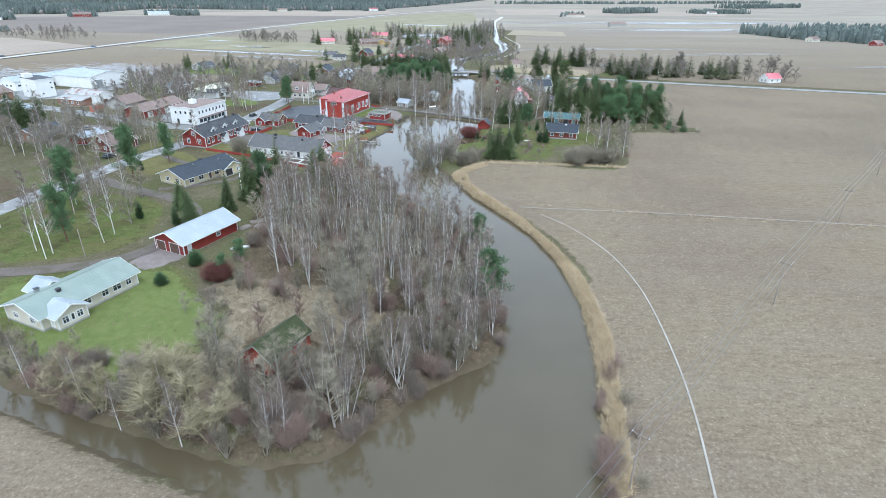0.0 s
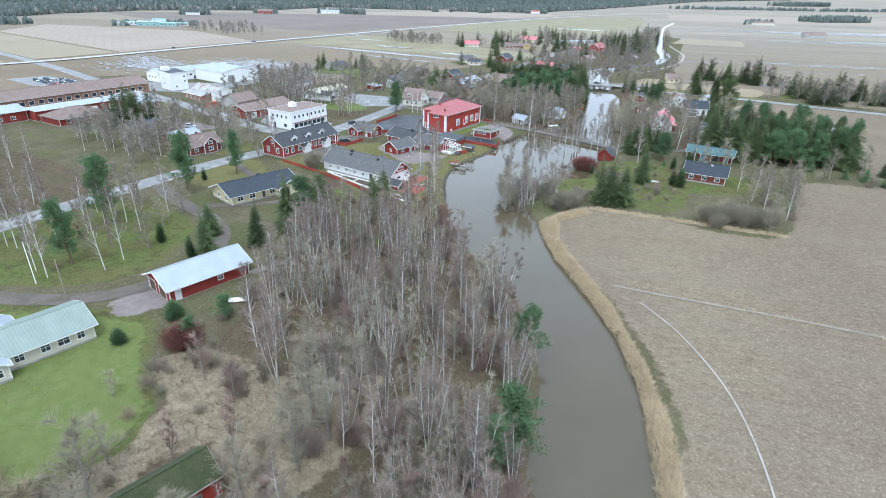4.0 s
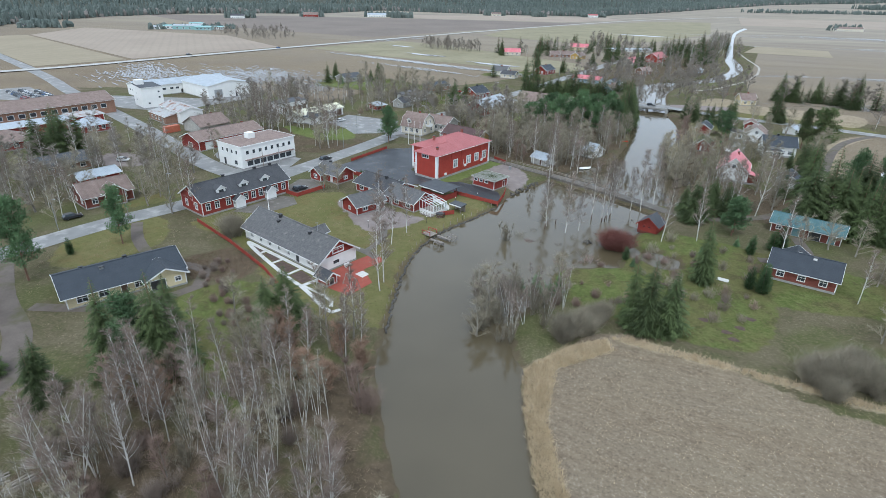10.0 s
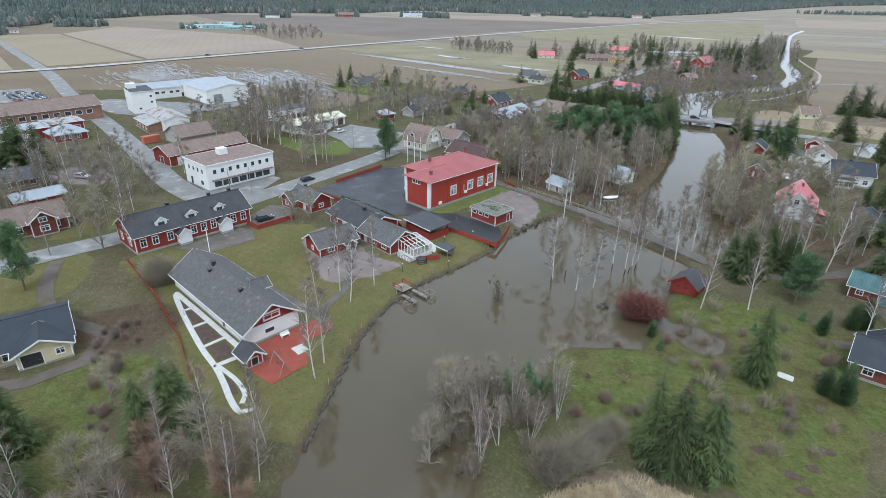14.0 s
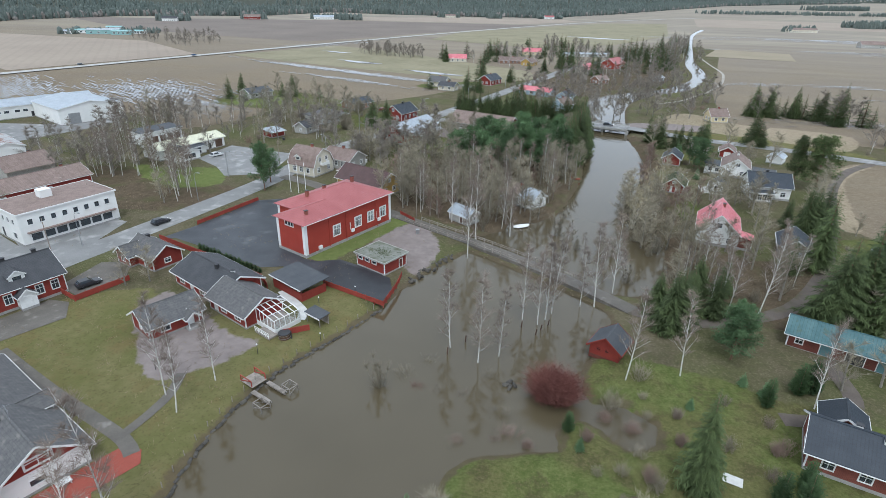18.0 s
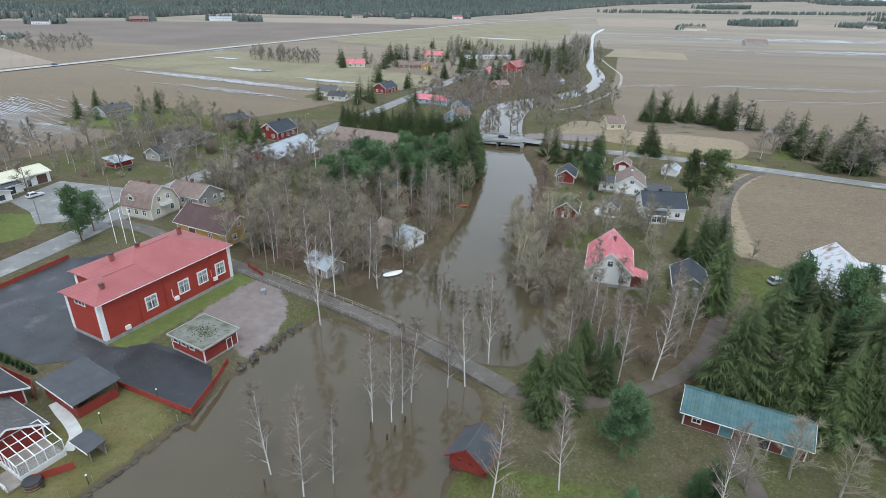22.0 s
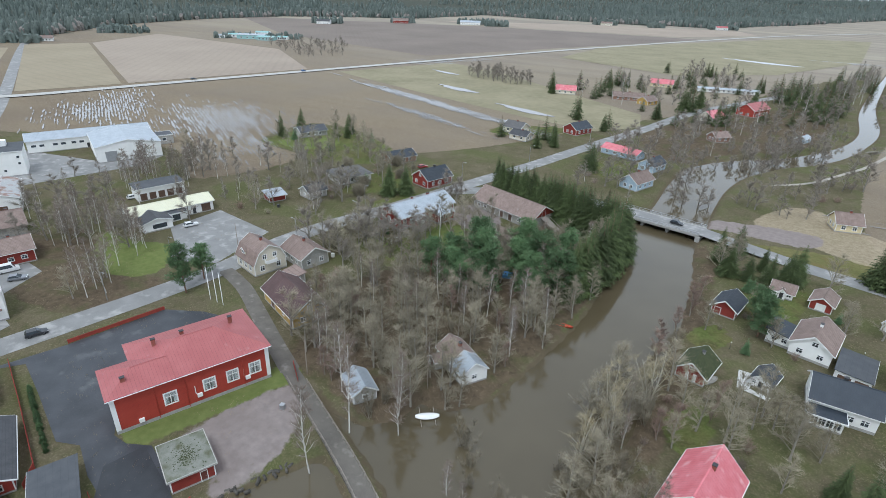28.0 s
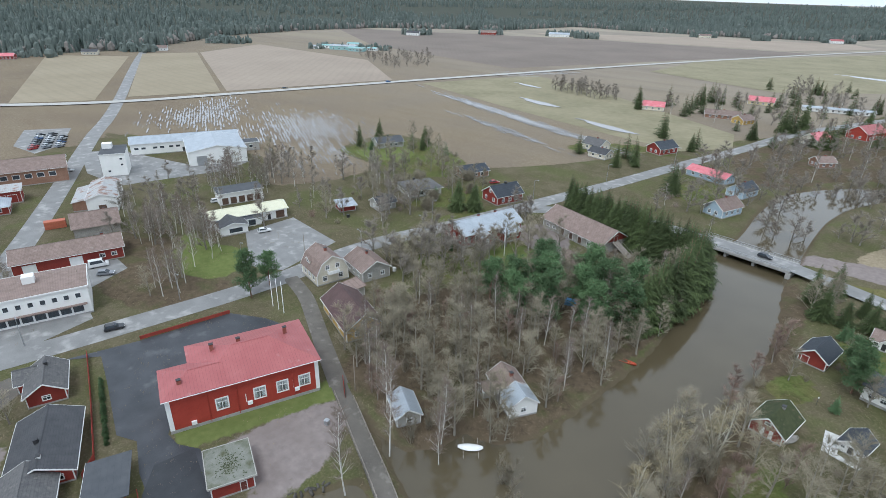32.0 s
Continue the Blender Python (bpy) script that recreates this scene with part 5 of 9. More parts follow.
block(h, pose(-11.5, -3.1, 0.03), 9.8, 9.0, 7.9, 9.56, REDHALL, REDROOF, kind="hipl", over=0.6, plinth=0, barge=REDROOF, no_walls=True, chimneys=[(-2.1, -2.2, 0.9, BRICKRED)])
part("foundation", Shape().box(-16.45, -11.15, -7.65, 1.45, -0.6, 0.7), STONE, h)
part("wall", wall_shape(5.3, [(0, 7.2), (5.3, 7.2)], []), REDHALL, h, m=pose(-16.4, -7.6, 0.7))
part("wall", wall_shape(9.0, [(0, 7.2), (9.0, 7.2)], [(2.9, 5.5, 5.8, 6.7)]), REDHALL, h, m=pose(-16.4, 1.4, 0.7, 0, 0, -90))
part("wall", wall_shape(5.3, [(0, 7.2), (5.3, 7.2)], []), REDHALL, h, m=pose(-11.1, 1.4, 0.7, 0, 0, 180))
opening(h, pose(-16.4, 1.4, 0.7, 0, 0, -90) @ pose(4.2, 0, 5.8), 2.6, 0.9, WHITE, False)
for u in (-0.45, 0.45):
    part("mullion", Shape().box(-0.05, 0.05, -0.03, 0.06, 0, 0.9), WHITE, h, m=pose(-16.4, 1.4, 0.7, 0, 0, -90) @ pose(4.2 + u, 0, 5.8))
block(h, pose(-12.4, 3.0, 0), 2.4, 3.0, 2.8, 3.6, REDHALL, REDROOF, over=0.3, left=[(0, 0.8, 1.4, 1.9, WHITE)], plinth=0.7)
for x, y, sx, sy in ((-16.4, -7.6, 1, 1), (11.1, -7.6, -1, 1), (-16.4, 1.4, 1, -1), (-11.1, 7.6, 1, -1)):
    x0, x1, y0, y1 = x - 0.06 * sx, x + 0.7 * sx, y - 0.06 * sy, y + 0.7 * sy
    part("corner_board", Shape().box(min(x0, x1), max(x0, x1), min(y0, y), max(y0, y), 0.7, 7.9).box(min(x0, x), max(x0, x), min(y, y1), max(y, y1), 0.7, 7.9), WHITE, h, "broad white corner board")
for u in (-9.5, -4.4, 6.0):
    part("downpipe", Shape().tube([(u, -7.7, 7.6), (u, -7.68, 0.8), (u, -7.9, 0.5)], [0.06] * 3, 6), REDHALL, h)
for u, z in ((-12.4, 1.0), (-2.4, 1.8), (6.6, 1.8)):
    part("wall_unit", Shape().box(u - 0.45, u + 0.45, -8.0, -7.6, z, z + 0.7), WHITE, h, "small white heat pump on the wall")
for u in (-3.0, 6.0):
    part("pipe_cover", Shape().box(u - 0.06, u + 0.06, -7.68, -7.6, 2.5, 4.3), WHITE, h)
# white office
h = house("office_building", "two-storey white office with flat brown roof and shop windows", -109.8, 253, 75, "building")
block(h, I4, 21.1, 13, 7.4, 7.5, PLASTER, BROWNROOF, kind="flat", over=0.25, front=row_of(8, 19, 4.7, 1.0, 1.2, "p") + row_of(7, 18, 0.9, 2.2, 1.6, "p"), left=row_of(4, 10, 4.7, 1.0, 1.2, "p") + [(-3, 0.4, 1.2, 2.2, BLACK), (3, 1.2, 1.6, 1.4, "p")],
      right=row_of(3, 10, 4.7, 1.0, 1.2, "p"), back=row_of(6, 18, 4.7, 1.0, 1.2, "p"), plinth=0.4, corners=False)
part("penthouse", Shape().box(-2.5, 0, 0.5, 3.0, 7.6, 9.4), PLASTER, h, "square rooftop lift housing")
part("canopy", Shape().box(-9.5, 9.8, -7.4, -6.5, 2.9, 3.1), BROWNROOF, h, "thin canopy over the shop windows")
# red storehouse behind the office
h = house("storehouse", "long red storehouse with worn brown roof and white doors", -136.6, 266.3, 76, "storehouse")
block(h, I4, 27, 11, 3.8, 6.0, RED, BROWNROOF, front=[(-9.5, 0.2, 3, 2.6, WHITE), (1.5, 0.2, 3, 2.6, WHITE), (8, 1.4, 1.2, 1.0, "w"), (11, 1.4, 1.2, 1.0, "w")], left=[(0, 0.2, 2.2, 2.4, DOORBROWN)], right=[(0, 1.4, 1.2, 1.0, "w")], chimneys=[(9, 0.5, 0.8, BRICKRED)])
# brown shed, rusty factory, tower and halls
h = house("brown_shed", "dark brown gabled shed with worn roof", -157, 279.5, 76, "shed")
block(h, I4, 13, 12, 3.2, 6.2, GREYWALL, BROWNROOF, trim=GREYWOOD, right=[(0, 0.2, 2, 2.4, DOORBROWN)], chimneys=[(3, 1, 0.8, BRICKRED)])
h = house("old_factory", "long white factory with rust-streaked metal roof", -181, 290, -22, "factory")
block(h, I4, 22, 9.5, 5.2, 6.8, PLASTER, RUSTROOF, over=0.3, front=row_of(4, 18, 2.0, 1.4, 1.6, "p"), right=[(0, 0.3, 2.4, 2.6, DOORBROWN)], corners=False)
block(h, pose(-2, -7.2, 0), 18, 5, 3.2, 4.2, BROWNWALL, RUSTROOF, kind="shed", over=0.3, front=row_of(4, 15, 1.2, 1.2, 1.0, "p"), corners=False)
h = house("grain_tower", "tall white tower with small roof lantern", -217.5, 306, 66, "tower")
block(h, I4, 9.4, 12.5, 9.6, 10.2, PLASTER, FELT, kind="shed", over=0.2, left=[(-2, 3, 0.9, 0.8, "p"), (-2, 6, 0.9, 0.8, "p")], front=[(3, 7, 0.9, 0.8, "p"), (3, 4.5, 0.9, 0.8, "p"), (-2, 2, 0.9, 0.8, "p")], corners=False)
part("lantern", Shape().box(-4.2, -0.5, 1.5, 5, 9.6, 12.2), PLASTER, h)
h = house("industrial_hall", "large white metal hall with pale blue roof", -218.3, 349.9, 70, "hall")
block(h, pose(0, -4.5, 0, 0, 0, 90), 29, 25, 6.6, 8.8, PLASTER, TINROOF, over=0.3, left=[(-7, 0.2, 4.4, 4.4, STEEL), (3, 0.2, 1, 2.1, BLACK)], corners=False)
block(h, pose(-11.5, 17, 0), 49, 13.5, 5.4, 7.4, PLASTER, TINROOF, over=0.4, front=[(x, 2.6, 1.8, 1.0, "p") for x in (-22, -19, -14, -11, -7, -4)] + [(-1.6, 0.2, 1.1, 2.1, BLACK)], left=row_of(3, 10, 2.6, 1.4, 1.0, "p"), corners=False)
block(h, pose(17.2, 5, 0), 8, 8, 4.0, 4.2, GREYWALL, FELT, kind="flat", over=0.2, front=[(0, 1.6, 1.6, 1.2, "p")], corners=False)
# white workshop with pale yellow roof
h = house("workshop", "white workshop with pale yellow roof and garage doors", -131, 319, 77, "workshop")
block(h, I4, 26, 9, 3.6, 5.0, PLASTER, YELLOWROOF, over=0.5, front=[(10.5, 0.2, 3, 2.8, DOORBROWN), (6.6, 0.2, 1.1, 2.1, BLACK), (3.0, 1.2, 1.4, 1.2, "p"), (-1, 0.2, 1.2, 2.1, BLACK)], corners=False)
block(h, pose(-7, -7.5, 0, 0, 0, -90), 8, 8.6, 3.0, 4.2, PLASTER, DARKTILE, over=0.4, right=[(0.5, 0.8, 4.2, 1.5, "p")], corners=False)
block(h, pose(0, -5.6, 0), 6.5, 2.6, 2.7, 3.0, PLASTER, FELT, kind="shed", over=0.3, front=[(0, 0.2, 2.4, 2.1, "p")], corners=False)
h = house("row_garage", "white garage row with dark doors and flat roof", -151, 327, 77, "garage")
block(h, I4, 16, 7, 4.6, 5.0, PLASTER, FELT, kind="shed", over=0.4, front=row_of(5, 15, 0.2, 2.2, 2.6, DOORBROWN), corners=False)
# mansard house, yellow barn, grey house
h = house("mansard_house", "cream house with brown mansard roof and balcony", -77.5, 314, -10)
block(h, I4, 10, 9.4, 3.4, 8.2, CREAM, BROWNROOF, kind="gambrel", over=0.4, front=row_of(3, 8, 1.2, 1.2, 1.4), right=[(-2.4, 1.2, 1.1, 1.4, "w"), (2.4, 1.2, 1.1, 1.4, "w"), (-1.5, 4.4, 1.0, 1.2, "w"), (1.5, 4.4, 1.0, 1.2, "w")],
      left=[(0, 4.4, 1.0, 1.2, "w")], chimneys=[(1, 0, 0.9, BRICKRED)])
part("balcony", Shape().box(5.0, 6.2, -1.6, 1.6, 3.2, 3.35).box(6.1, 6.2, -1.6, 1.6, 3.35, 4.2).box(5.0, 6.1, -1.6, -1.5, 3.35, 4.2).box(5.0, 6.1, 1.5, 1.6, 3.35, 4.2), WHITE, h, "small white balcony")
dormer(h, pose(-1.5, -4.2, 0), 2.2, 2.2, 4.6, 6.4, CREAM, BROWNROOF)
h = house("ochre_barn", "ochre barn with dark wine-red roof", -53, 304.4, -17, "barn")
block(h, I4, 16.4, 8.8, 3.6, 6.6, OCHRE, WINEROOF, over=0.6, right=[(-1.8, 1.2, 1.0, 1.2, "w"), (1.8, 1.2, 1.0, 1.2, "w"), (0, 4.0, 0.8, 1.0, "w")], front=[(-3, 0.2, 2.2, 2.4, DOORBROWN), (3, 1.2, 1.0, 1.1, "w")])
h = house("grey_house", "weathered grey house with mossy brown roof", -71, 324, -12)
block(h, I4, 11, 8.4, 3.4, 5.8, GREYWALL, BROWNROOF, front=row_of(3, 8, 1.2, 1.1, 1.3), right=[(-2, 1.2, 1.0, 1.2, "w"), (2, 1.2, 1.0, 1.2, "w")], chimneys=[(0, 0, 0.9, BRICKRED)])
h = house("grey_shed", "small grey board lean-to shed", -64, 313.5, -12, "shed")
block(h, I4, 5, 4, 2.2, 2.8, GREYWALL, BROWNROOF, kind="shed", right=[(0, 0.1, 1.2, 1.9, DOORBROWN)], plinth=0.1)
# old school and brown barn
h = house("school", "dark red wooden school with light metal roof and white trim", -65.4, 369.6, 78, "school")
block(h, I4, 24, 11, 4.4, 7.0, RED, TINROOF, over=0.6, front=[(-10, 1.6, 1.0, 1.7, "w"), (-7, 1.6, 1.0, 1.7, "w"), (-1.5, 1.6, 1.0, 1.7, "w"), (1.2, 1.6, 1.0, 1.7, "w"), (8, 1.6, 1.0, 1.7, "w"), (10.6, 1.6, 1.0, 1.7, "w")], left=[(-3, 1.6, 1.0, 1.7, "w"), (0, 1.6, 1.0, 1.7, "w"), (3, 1.6, 1.0, 1.7, "w"), (0, 4.6, 1.0, 1.1, "w")],
      back=row_of(6, 20, 1.6, 1.0, 1.7), chimneys=[(-2, 0.4, 0.9, BRICKRED), (5, 0.4, 0.9, BRICKRED)], plinth=0.6)
block(h, pose(-4.6, -6.8, 0, 0, 0, -90), 2.8, 3.6, 3.2, 4.6, RED, TINROOF, over=0.4, right=[(0, 0.6, 1.3, 2.1, WHITE)], plinth=0.6)
block(h, pose(5, -7.4, 0), 7, 4, 3.2, 4.4, RED, TINROOF, kind="shed", over=0.4, front=row_of(3, 6, 1.6, 1.0, 1.4), plinth=0.6)
h = house("long_barn", "long barn with worn brown tiled roof and red gable", -41, 393.5, -14, "barn")
block(h, I4, 27, 12, 3.6, 7.0, GREYWALL, BROWNROOF, gable=RED, over=0.7, front=[(-11, 1.2, 1.4, 0.9, "w"), (-8, 1.2, 1.4, 0.9, "w"), (-4, 0.3, 1.6, 2.2, DOORBROWN), (0, 0.3, 1.6, 2.2, DOORBROWN), (4, 0.3, 1.6, 2.2, DOORBROWN), (8, 1.2, 1.4, 0.9, "w"), (11, 1.2, 1.4, 0.9, "w")], right=[(0, 3.2, 1.6, 2.0, DOORBROWN)])
part("ramp", Shape().prism([(13.5, -1.4, 3.1), (20, -1.4, 0.2), (20, 1.4, 0.2), (13.5, 1.4, 3.1)], (0, 0, 0), (0, 0, 0.15)).beam((13.5, -1.4, 4.1), (20, -1.4, 1.2), 0.08).beam((13.5, 1.4, 4.1), (20, 1.4, 1.2), 0.08), GREYWOOD, h, "wooden loading ramp")
h = house("brick_shed", "small shed with faded red roof", -30.5, 371, -14, "shed")
block(h, I4, 7, 5.4, 2.4, 4.2, GREYWALL, BROWNROOF, right=[(0, 0.2, 1.2, 1.9, DOORBROWN)])
# riverside shacks
h = house("tin_shack", "small pale board shack with metal roof by the lane", -19.8, 291.2, -28, "shack")
block(h, I4, 6.4, 4.6, 2.3, 3.8, GREYWALL, TINROOF, over=0.35, right=[(0, 1.0, 0.9, 0.8, "w")], front=[(1, 0.2, 0.9, 1.9, DOORBROWN)])
h = house("old_cottage", "dilapidated pale cottage with half brown, half metal roof", -8.2, 309.6, -28)
block(h, pose(-2.2, 0, 0), 6, 6, 2.8, 5.0, GREYWALL, BROWNROOF, over=0.3, front=[(-1, 1.0, 0.9, 1.0, "w")], chimneys=[(1.5, 0, 0.8, BRICKRED)])
block(h, pose(3.2, 0, 0), 4.8, 5.8, 2.9, 4.9, PLASTER, TINROOF, over=0.3, front=[(0, 1.1, 1.0, 1.0, "w")], right=[(0, 1.1, 1.0, 1.0, "w")])
block(h, pose(-2.6, -4.2, 0, 0, 0, -90), 2.4, 2.6, 2.1, 3.0, GREYWALL, BROWNROOF, over=0.3, right=[(0, 0.2, 0.9, 1.9, DOORBROWN)])
# east bank
h = house("pink_roof_house", "white one-and-a-half-storey house with faded pink metal roof", 40.6, 303.0, 83)
block(h, I4, 12.6, 8.8, 3.8, 7.8, PLASTER, PINKROOF, over=0.5, left=[(-2.6, 1.2, 1.0, 1.2, "w"), (2.6, 1.2, 1.0, 1.2, "w"), (0, 4.6, 1.0, 1.2, "w")], front=row_of(2, 6, 1.2, 1.0, 1.2), back=row_of(3, 8, 1.2, 1.0, 1.2), right=[(0, 4.6, 1.0, 1.2, "w")], chimneys=[(1, -0.4, 0.9, BRICKRED)], plinth=0.7)
block(h, pose(-4.2, -5.9, 0), 3.6, 3, 2.7, 3.4, REDOLD, PINKROOF, kind="shed", over=0.3, front=[(0, 0.6, 0.9, 2.0, WHITE)], plinth=0.6)
h = house("dark_garage", "dark-roofed small garage beside the track", 56.6, 300, 82, "garage")
block(h, I4, 9, 6.2, 2.4, 4.4, GREYWALL, BLUEROOF, left=[(0, 0.1, 2.6, 2.1, WHITE)])
h = house("tin_barn", "old barn with rust-streaked metal roof", 87, 303, 80, "barn")
block(h, I4, 21, 9.5, 4.0, 7.2, GREYWALL, RUSTBARN, over=0.5, back=[(2, 0.2, 2.4, 2.6, DOORBROWN)], left=[(0, 0.2, 2.4, 2.6, DOORBROWN)], corners=False)
block(h, pose(6.4, -12, 0, 0, 0, 90), 17, 7, 3.4, 5.2, GREYWALL, RUSTBARN, over=0.4, corners=False)
h = house("red_boathouse", "red shed with dark blue seamed roof near the bank", 33.4, 370.2, 82, "shed")
block(h, I4, 8, 5.6, 2.5, 4.4, RED, BLUEROOF, over=0.5, left=[(-1.4, 0.1, 1.4, 1.9, RED)])
h = house("moss_sauna", "red sauna with thick mossy roof and white shutters", 32.6, 338.2, 82, "sauna")
block(h, I4, 7.6, 5.8, 2.5, 4.7, RED, GREENMOSS, left=[(-0.6, 0.3, 0.45, 1.7, WHITE), (0.9, 0.3, 0.45, 1.7, WHITE), (0, 3.0, 0.9, 0.5, "w")], over=0.6, chimneys=[(1.2, -0.3, 0.6, STONE)])
h = house("brown_roof_house", "white house with worn brown roof and low dark-roofed wing", 52.6, 363.4, 82)
block(h, I4, 11, 8, 3.6, 6.3, PLASTER, BROWNROOF, left=[(-2, 1.2, 1.1, 1.1, "w"), (2, 1.2, 1.1, 1.1, "w"), (0.4, 3.9, 1.1, 1.0, "w")], front=row_of(2, 7, 1.2, 1.2, 1.1), back=row_of(2, 7, 1.2, 1.2, 1.1), chimneys=[(0, 0, 0.8, WHITE)], plinth=0.6)
block(h, pose(-0.8, 6.6, 0), 6.4, 5, 2.9, 3.6, PLASTER, BLUEROOF, kind="shed", left=[(-0.8, 1.2, 1.0, 1.0, "w"), (1.2, 1.2, 1.0, 1.0, "w")], plinth=0.6)
h = house("dark_roof_house", "white two-storey house with broad dark blue roof and veranda", 58, 343, 4)
block(h, I4, 11, 9, 4.0, 6.8, PLASTER, BLUEROOF, front=[(-3.6, 1.2, 1.2, 1.2, "w"), (3.6, 1.2, 1.2, 1.2, "w"), (1.2, 1.2, 1.2, 1.2, "w")], left=row_of(2, 6, 1.2, 1.1, 1.1), right=row_of(2, 6, 1.2, 1.1, 1.1), chimneys=[(-0.6, 0.2, 0.8, BLACK)], plinth=0.6)
block(h, pose(-2.6, -6.2, 0), 5.4, 3.4, 2.7, 3.1, WHITE, BLUEROOF, kind="flat", front=row_of(4, 5, 0.8, 1.0, 1.5, "w"), left=row_of(2, 3, 0.8, 1.0, 1.5, "w"), right=row_of(2, 3, 0.8, 1.0, 1.5, "w"))
h = house("flat_garage", "low garage with flat dark blue-grey roof", 60.3, 357.5, 84, "garage")
block(h, I4, 10, 6.4, 2.7, 3.0, PLASTER, FELT, kind="shed", over=0.3, left=[(-1.4, 0.1, 2.4, 2.1, DOORBROWN), (1.6, 0.1, 2.4, 2.1, DOORBROWN)], plinth=0.1)
h = house("red_shed", "red shed with brown roof behind the white house", 53.2, 387.6, 82, "shed")
block(h, I4, 7, 5, 2.5, 4.0, RED, BROWNROOF, left=[(0, 0.1, 2, 2, WHITE)])
h = house("play_cottage", "tiny white play cottage with blue roof", 45.0, 343.0, 78, "playhouse")
block(h, I4, 5.0, 3.9, 2.0, 3.5, PLASTER, BLUEROOF, over=0.45, left=[(0, 0.2, 0.8, 1.6, BLACK), (-1.25, 0.9, 0.6, 0.7, "w"), (1.25, 0.9, 0.6, 0.7, "w")], front=[(0, 0.8, 0.7, 0.7, "w")])
for y in (-1.8, 1.8):
    part("porch_post", Shape().box(-3.3, -3.2, y - 0.05, y + 0.05, 0, 2.0), WHITE, h)
part("porch_rail", Shape().box(-3.28, -3.22, -1.8, -0.6, 0.7, 0.8).box(-3.28, -3.22, 0.6, 1.8, 0.7, 0.8), WHITE, h)
patch("terrace", [(40.0, 345.0), (42.9, 345.2), (42.9, 339.4), (46.8, 338.6), (46.5, 337.4), (40.6, 338.4)], CHIPS, "pale slab terrace beside the play cottage", "terrace", z=LAND + 0.06)
h = house("garden_pavilion", "small white pavilion with worn brown roof and porch gable", 43.9, 387.8, -3, "playhouse")
block(h, I4, 5.2, 4.0, 2.2, 3.8, PLASTER, BROWNROOF, over=0.5, front=[(-1.7, 0.9, 0.9, 0.8, "w"), (1.7, 0.9, 0.9, 0.8, "w")], left=[(0, 0.9, 0.8, 0.8, "w")])
block(h, pose(0, -2.4, 0, 0, 0, -90), 1.0, 1.9, 2.1, 3.0, PLASTER, BROWNROOF, over=0.25, right=[(0, 0.35, 0.9, 1.7, BLACK)])
h = house("tent_shed", "white tarpaulin shelter by the road", 69, 385, 66, "shelter")
block(h, I4, 6, 5, 2.2, 3.6, WHITE, TINROOF, over=0.2, corners=False)
# garden of the dark red cottage
h = house("red_cottage", "dark red cottage with blue-black roof and skylights", 49.4, 229.6, -13)
block(h, I4, 12.2, 8, 3.0, 5.4, REDOLD, BLUEROOF, front=[(-3.8, 1.2, 1.2, 1.1, "w"), (0, 1.2, 1.2, 1.1, "w"), (3.8, 1.2, 1.2, 1.1, "w")], left=[(0, 1.2, 1.2, 1.1, "w"), (0, 3.6, 0.8, 0.8, "w")], right=[(0, 1.2, 1.2, 1.1, "w")], back=row_of(3, 9, 1.2, 1.1, 1.1),
      chimneys=[(-1.4, 0.6, 0.7, WHITE), (1.4, -0.6, 0.5, WHITE)], plinth=0.5)
block(h, pose(-2, 5.6, 0, 0, 0, 90), 4, 5, 2.6, 4.2, REDOLD, BLUEROOF, over=0.4, right=[(0, 1.2, 1.2, 1.1, "w")])
h = house("long_shed", "long red shed with blotched blue-green roof", 54.6, 257.2, -17, "shed")
block(h, I4, 15, 5.6, 2.7, 4.4, REDOLD, VERDIGRIS, over=0.6, front=[(-5.8, 1.0, 1.0, 0.9, "w"), (-2, 0.1, 1.6, 2.0, DOORGREEN), (2.0, 0.1, 2.4, 2.1, BLACK), (5.6, 0.1, 1.4, 2.0, DOORGREEN)], plinth=0.1)
h = house("river_hut", "tiny dark red hut at the flooded shore", 18.4, 244.6, 72, "hut")
block(h, I4, 4.6, 4.8, 2.0, 3.8, RED, FELT, trim=RED, over=0.5, left=[(0.4, 1.1, 0.5, 0.5, "w"), (-1.0, 1.1, 0.5, 0.5, "w")], plinth=0.1, base=REDOLD)
# west of the street
h = house("brown_cottage", "brown-red cottage with mossy roof and white bargeboards", -121, 203, 71)
block(h, I4, 12, 8.6, 3.2, 6.0, REDOLD, BROWNROOF, front=[(-3.6, 1.2, 1.2, 1.2, "w"), (0, 1.2, 1.2, 1.2, "w"), (3.6, 1.2, 1.2, 1.2, "w")], left=[(-2, 1.2, 1.0, 1.2, "w"), (2, 1.2, 1.0, 1.2, "w"), (0, 3.8, 0.9, 1.0, "w")], chimneys=[(0, 0.3, 0.9, BRICKRED)])
block(h, pose(1, -4.4, 0, 0, 0, -90), 3, 5, 3.8, 5.8, REDOLD, BROWNROOF, right=[(0, 1.2, 1.6, 1.2, "w"), (0, 3.4, 1.4, 1.0, "w")])
h = house("tin_roof_shed", "red shed with pale metal roof", -136.6, 213, 75, "shed")
block(h, I4, 11, 6.6, 2.8, 4.0, RED, TINROOF, front=[(0, 0.1, 2.2, 2.1, REDOLD)])
h = house("grey_roof_house", "low house with grey roof behind the trees", -158, 217.6, 75)
block(h, I4, 14, 10, 2.8, 4.8, BROWNWALL, FELT, front=row_of(4, 12, 1.0, 1.4, 1.2), left=row_of(2, 7, 1.0, 1.2, 1.2), chimneys=[(0, 0.5, 0.8, WHITE)])
h = house("brick_factory", "very long brick factory with dark brown roof", -236, 252, 76, "factory")
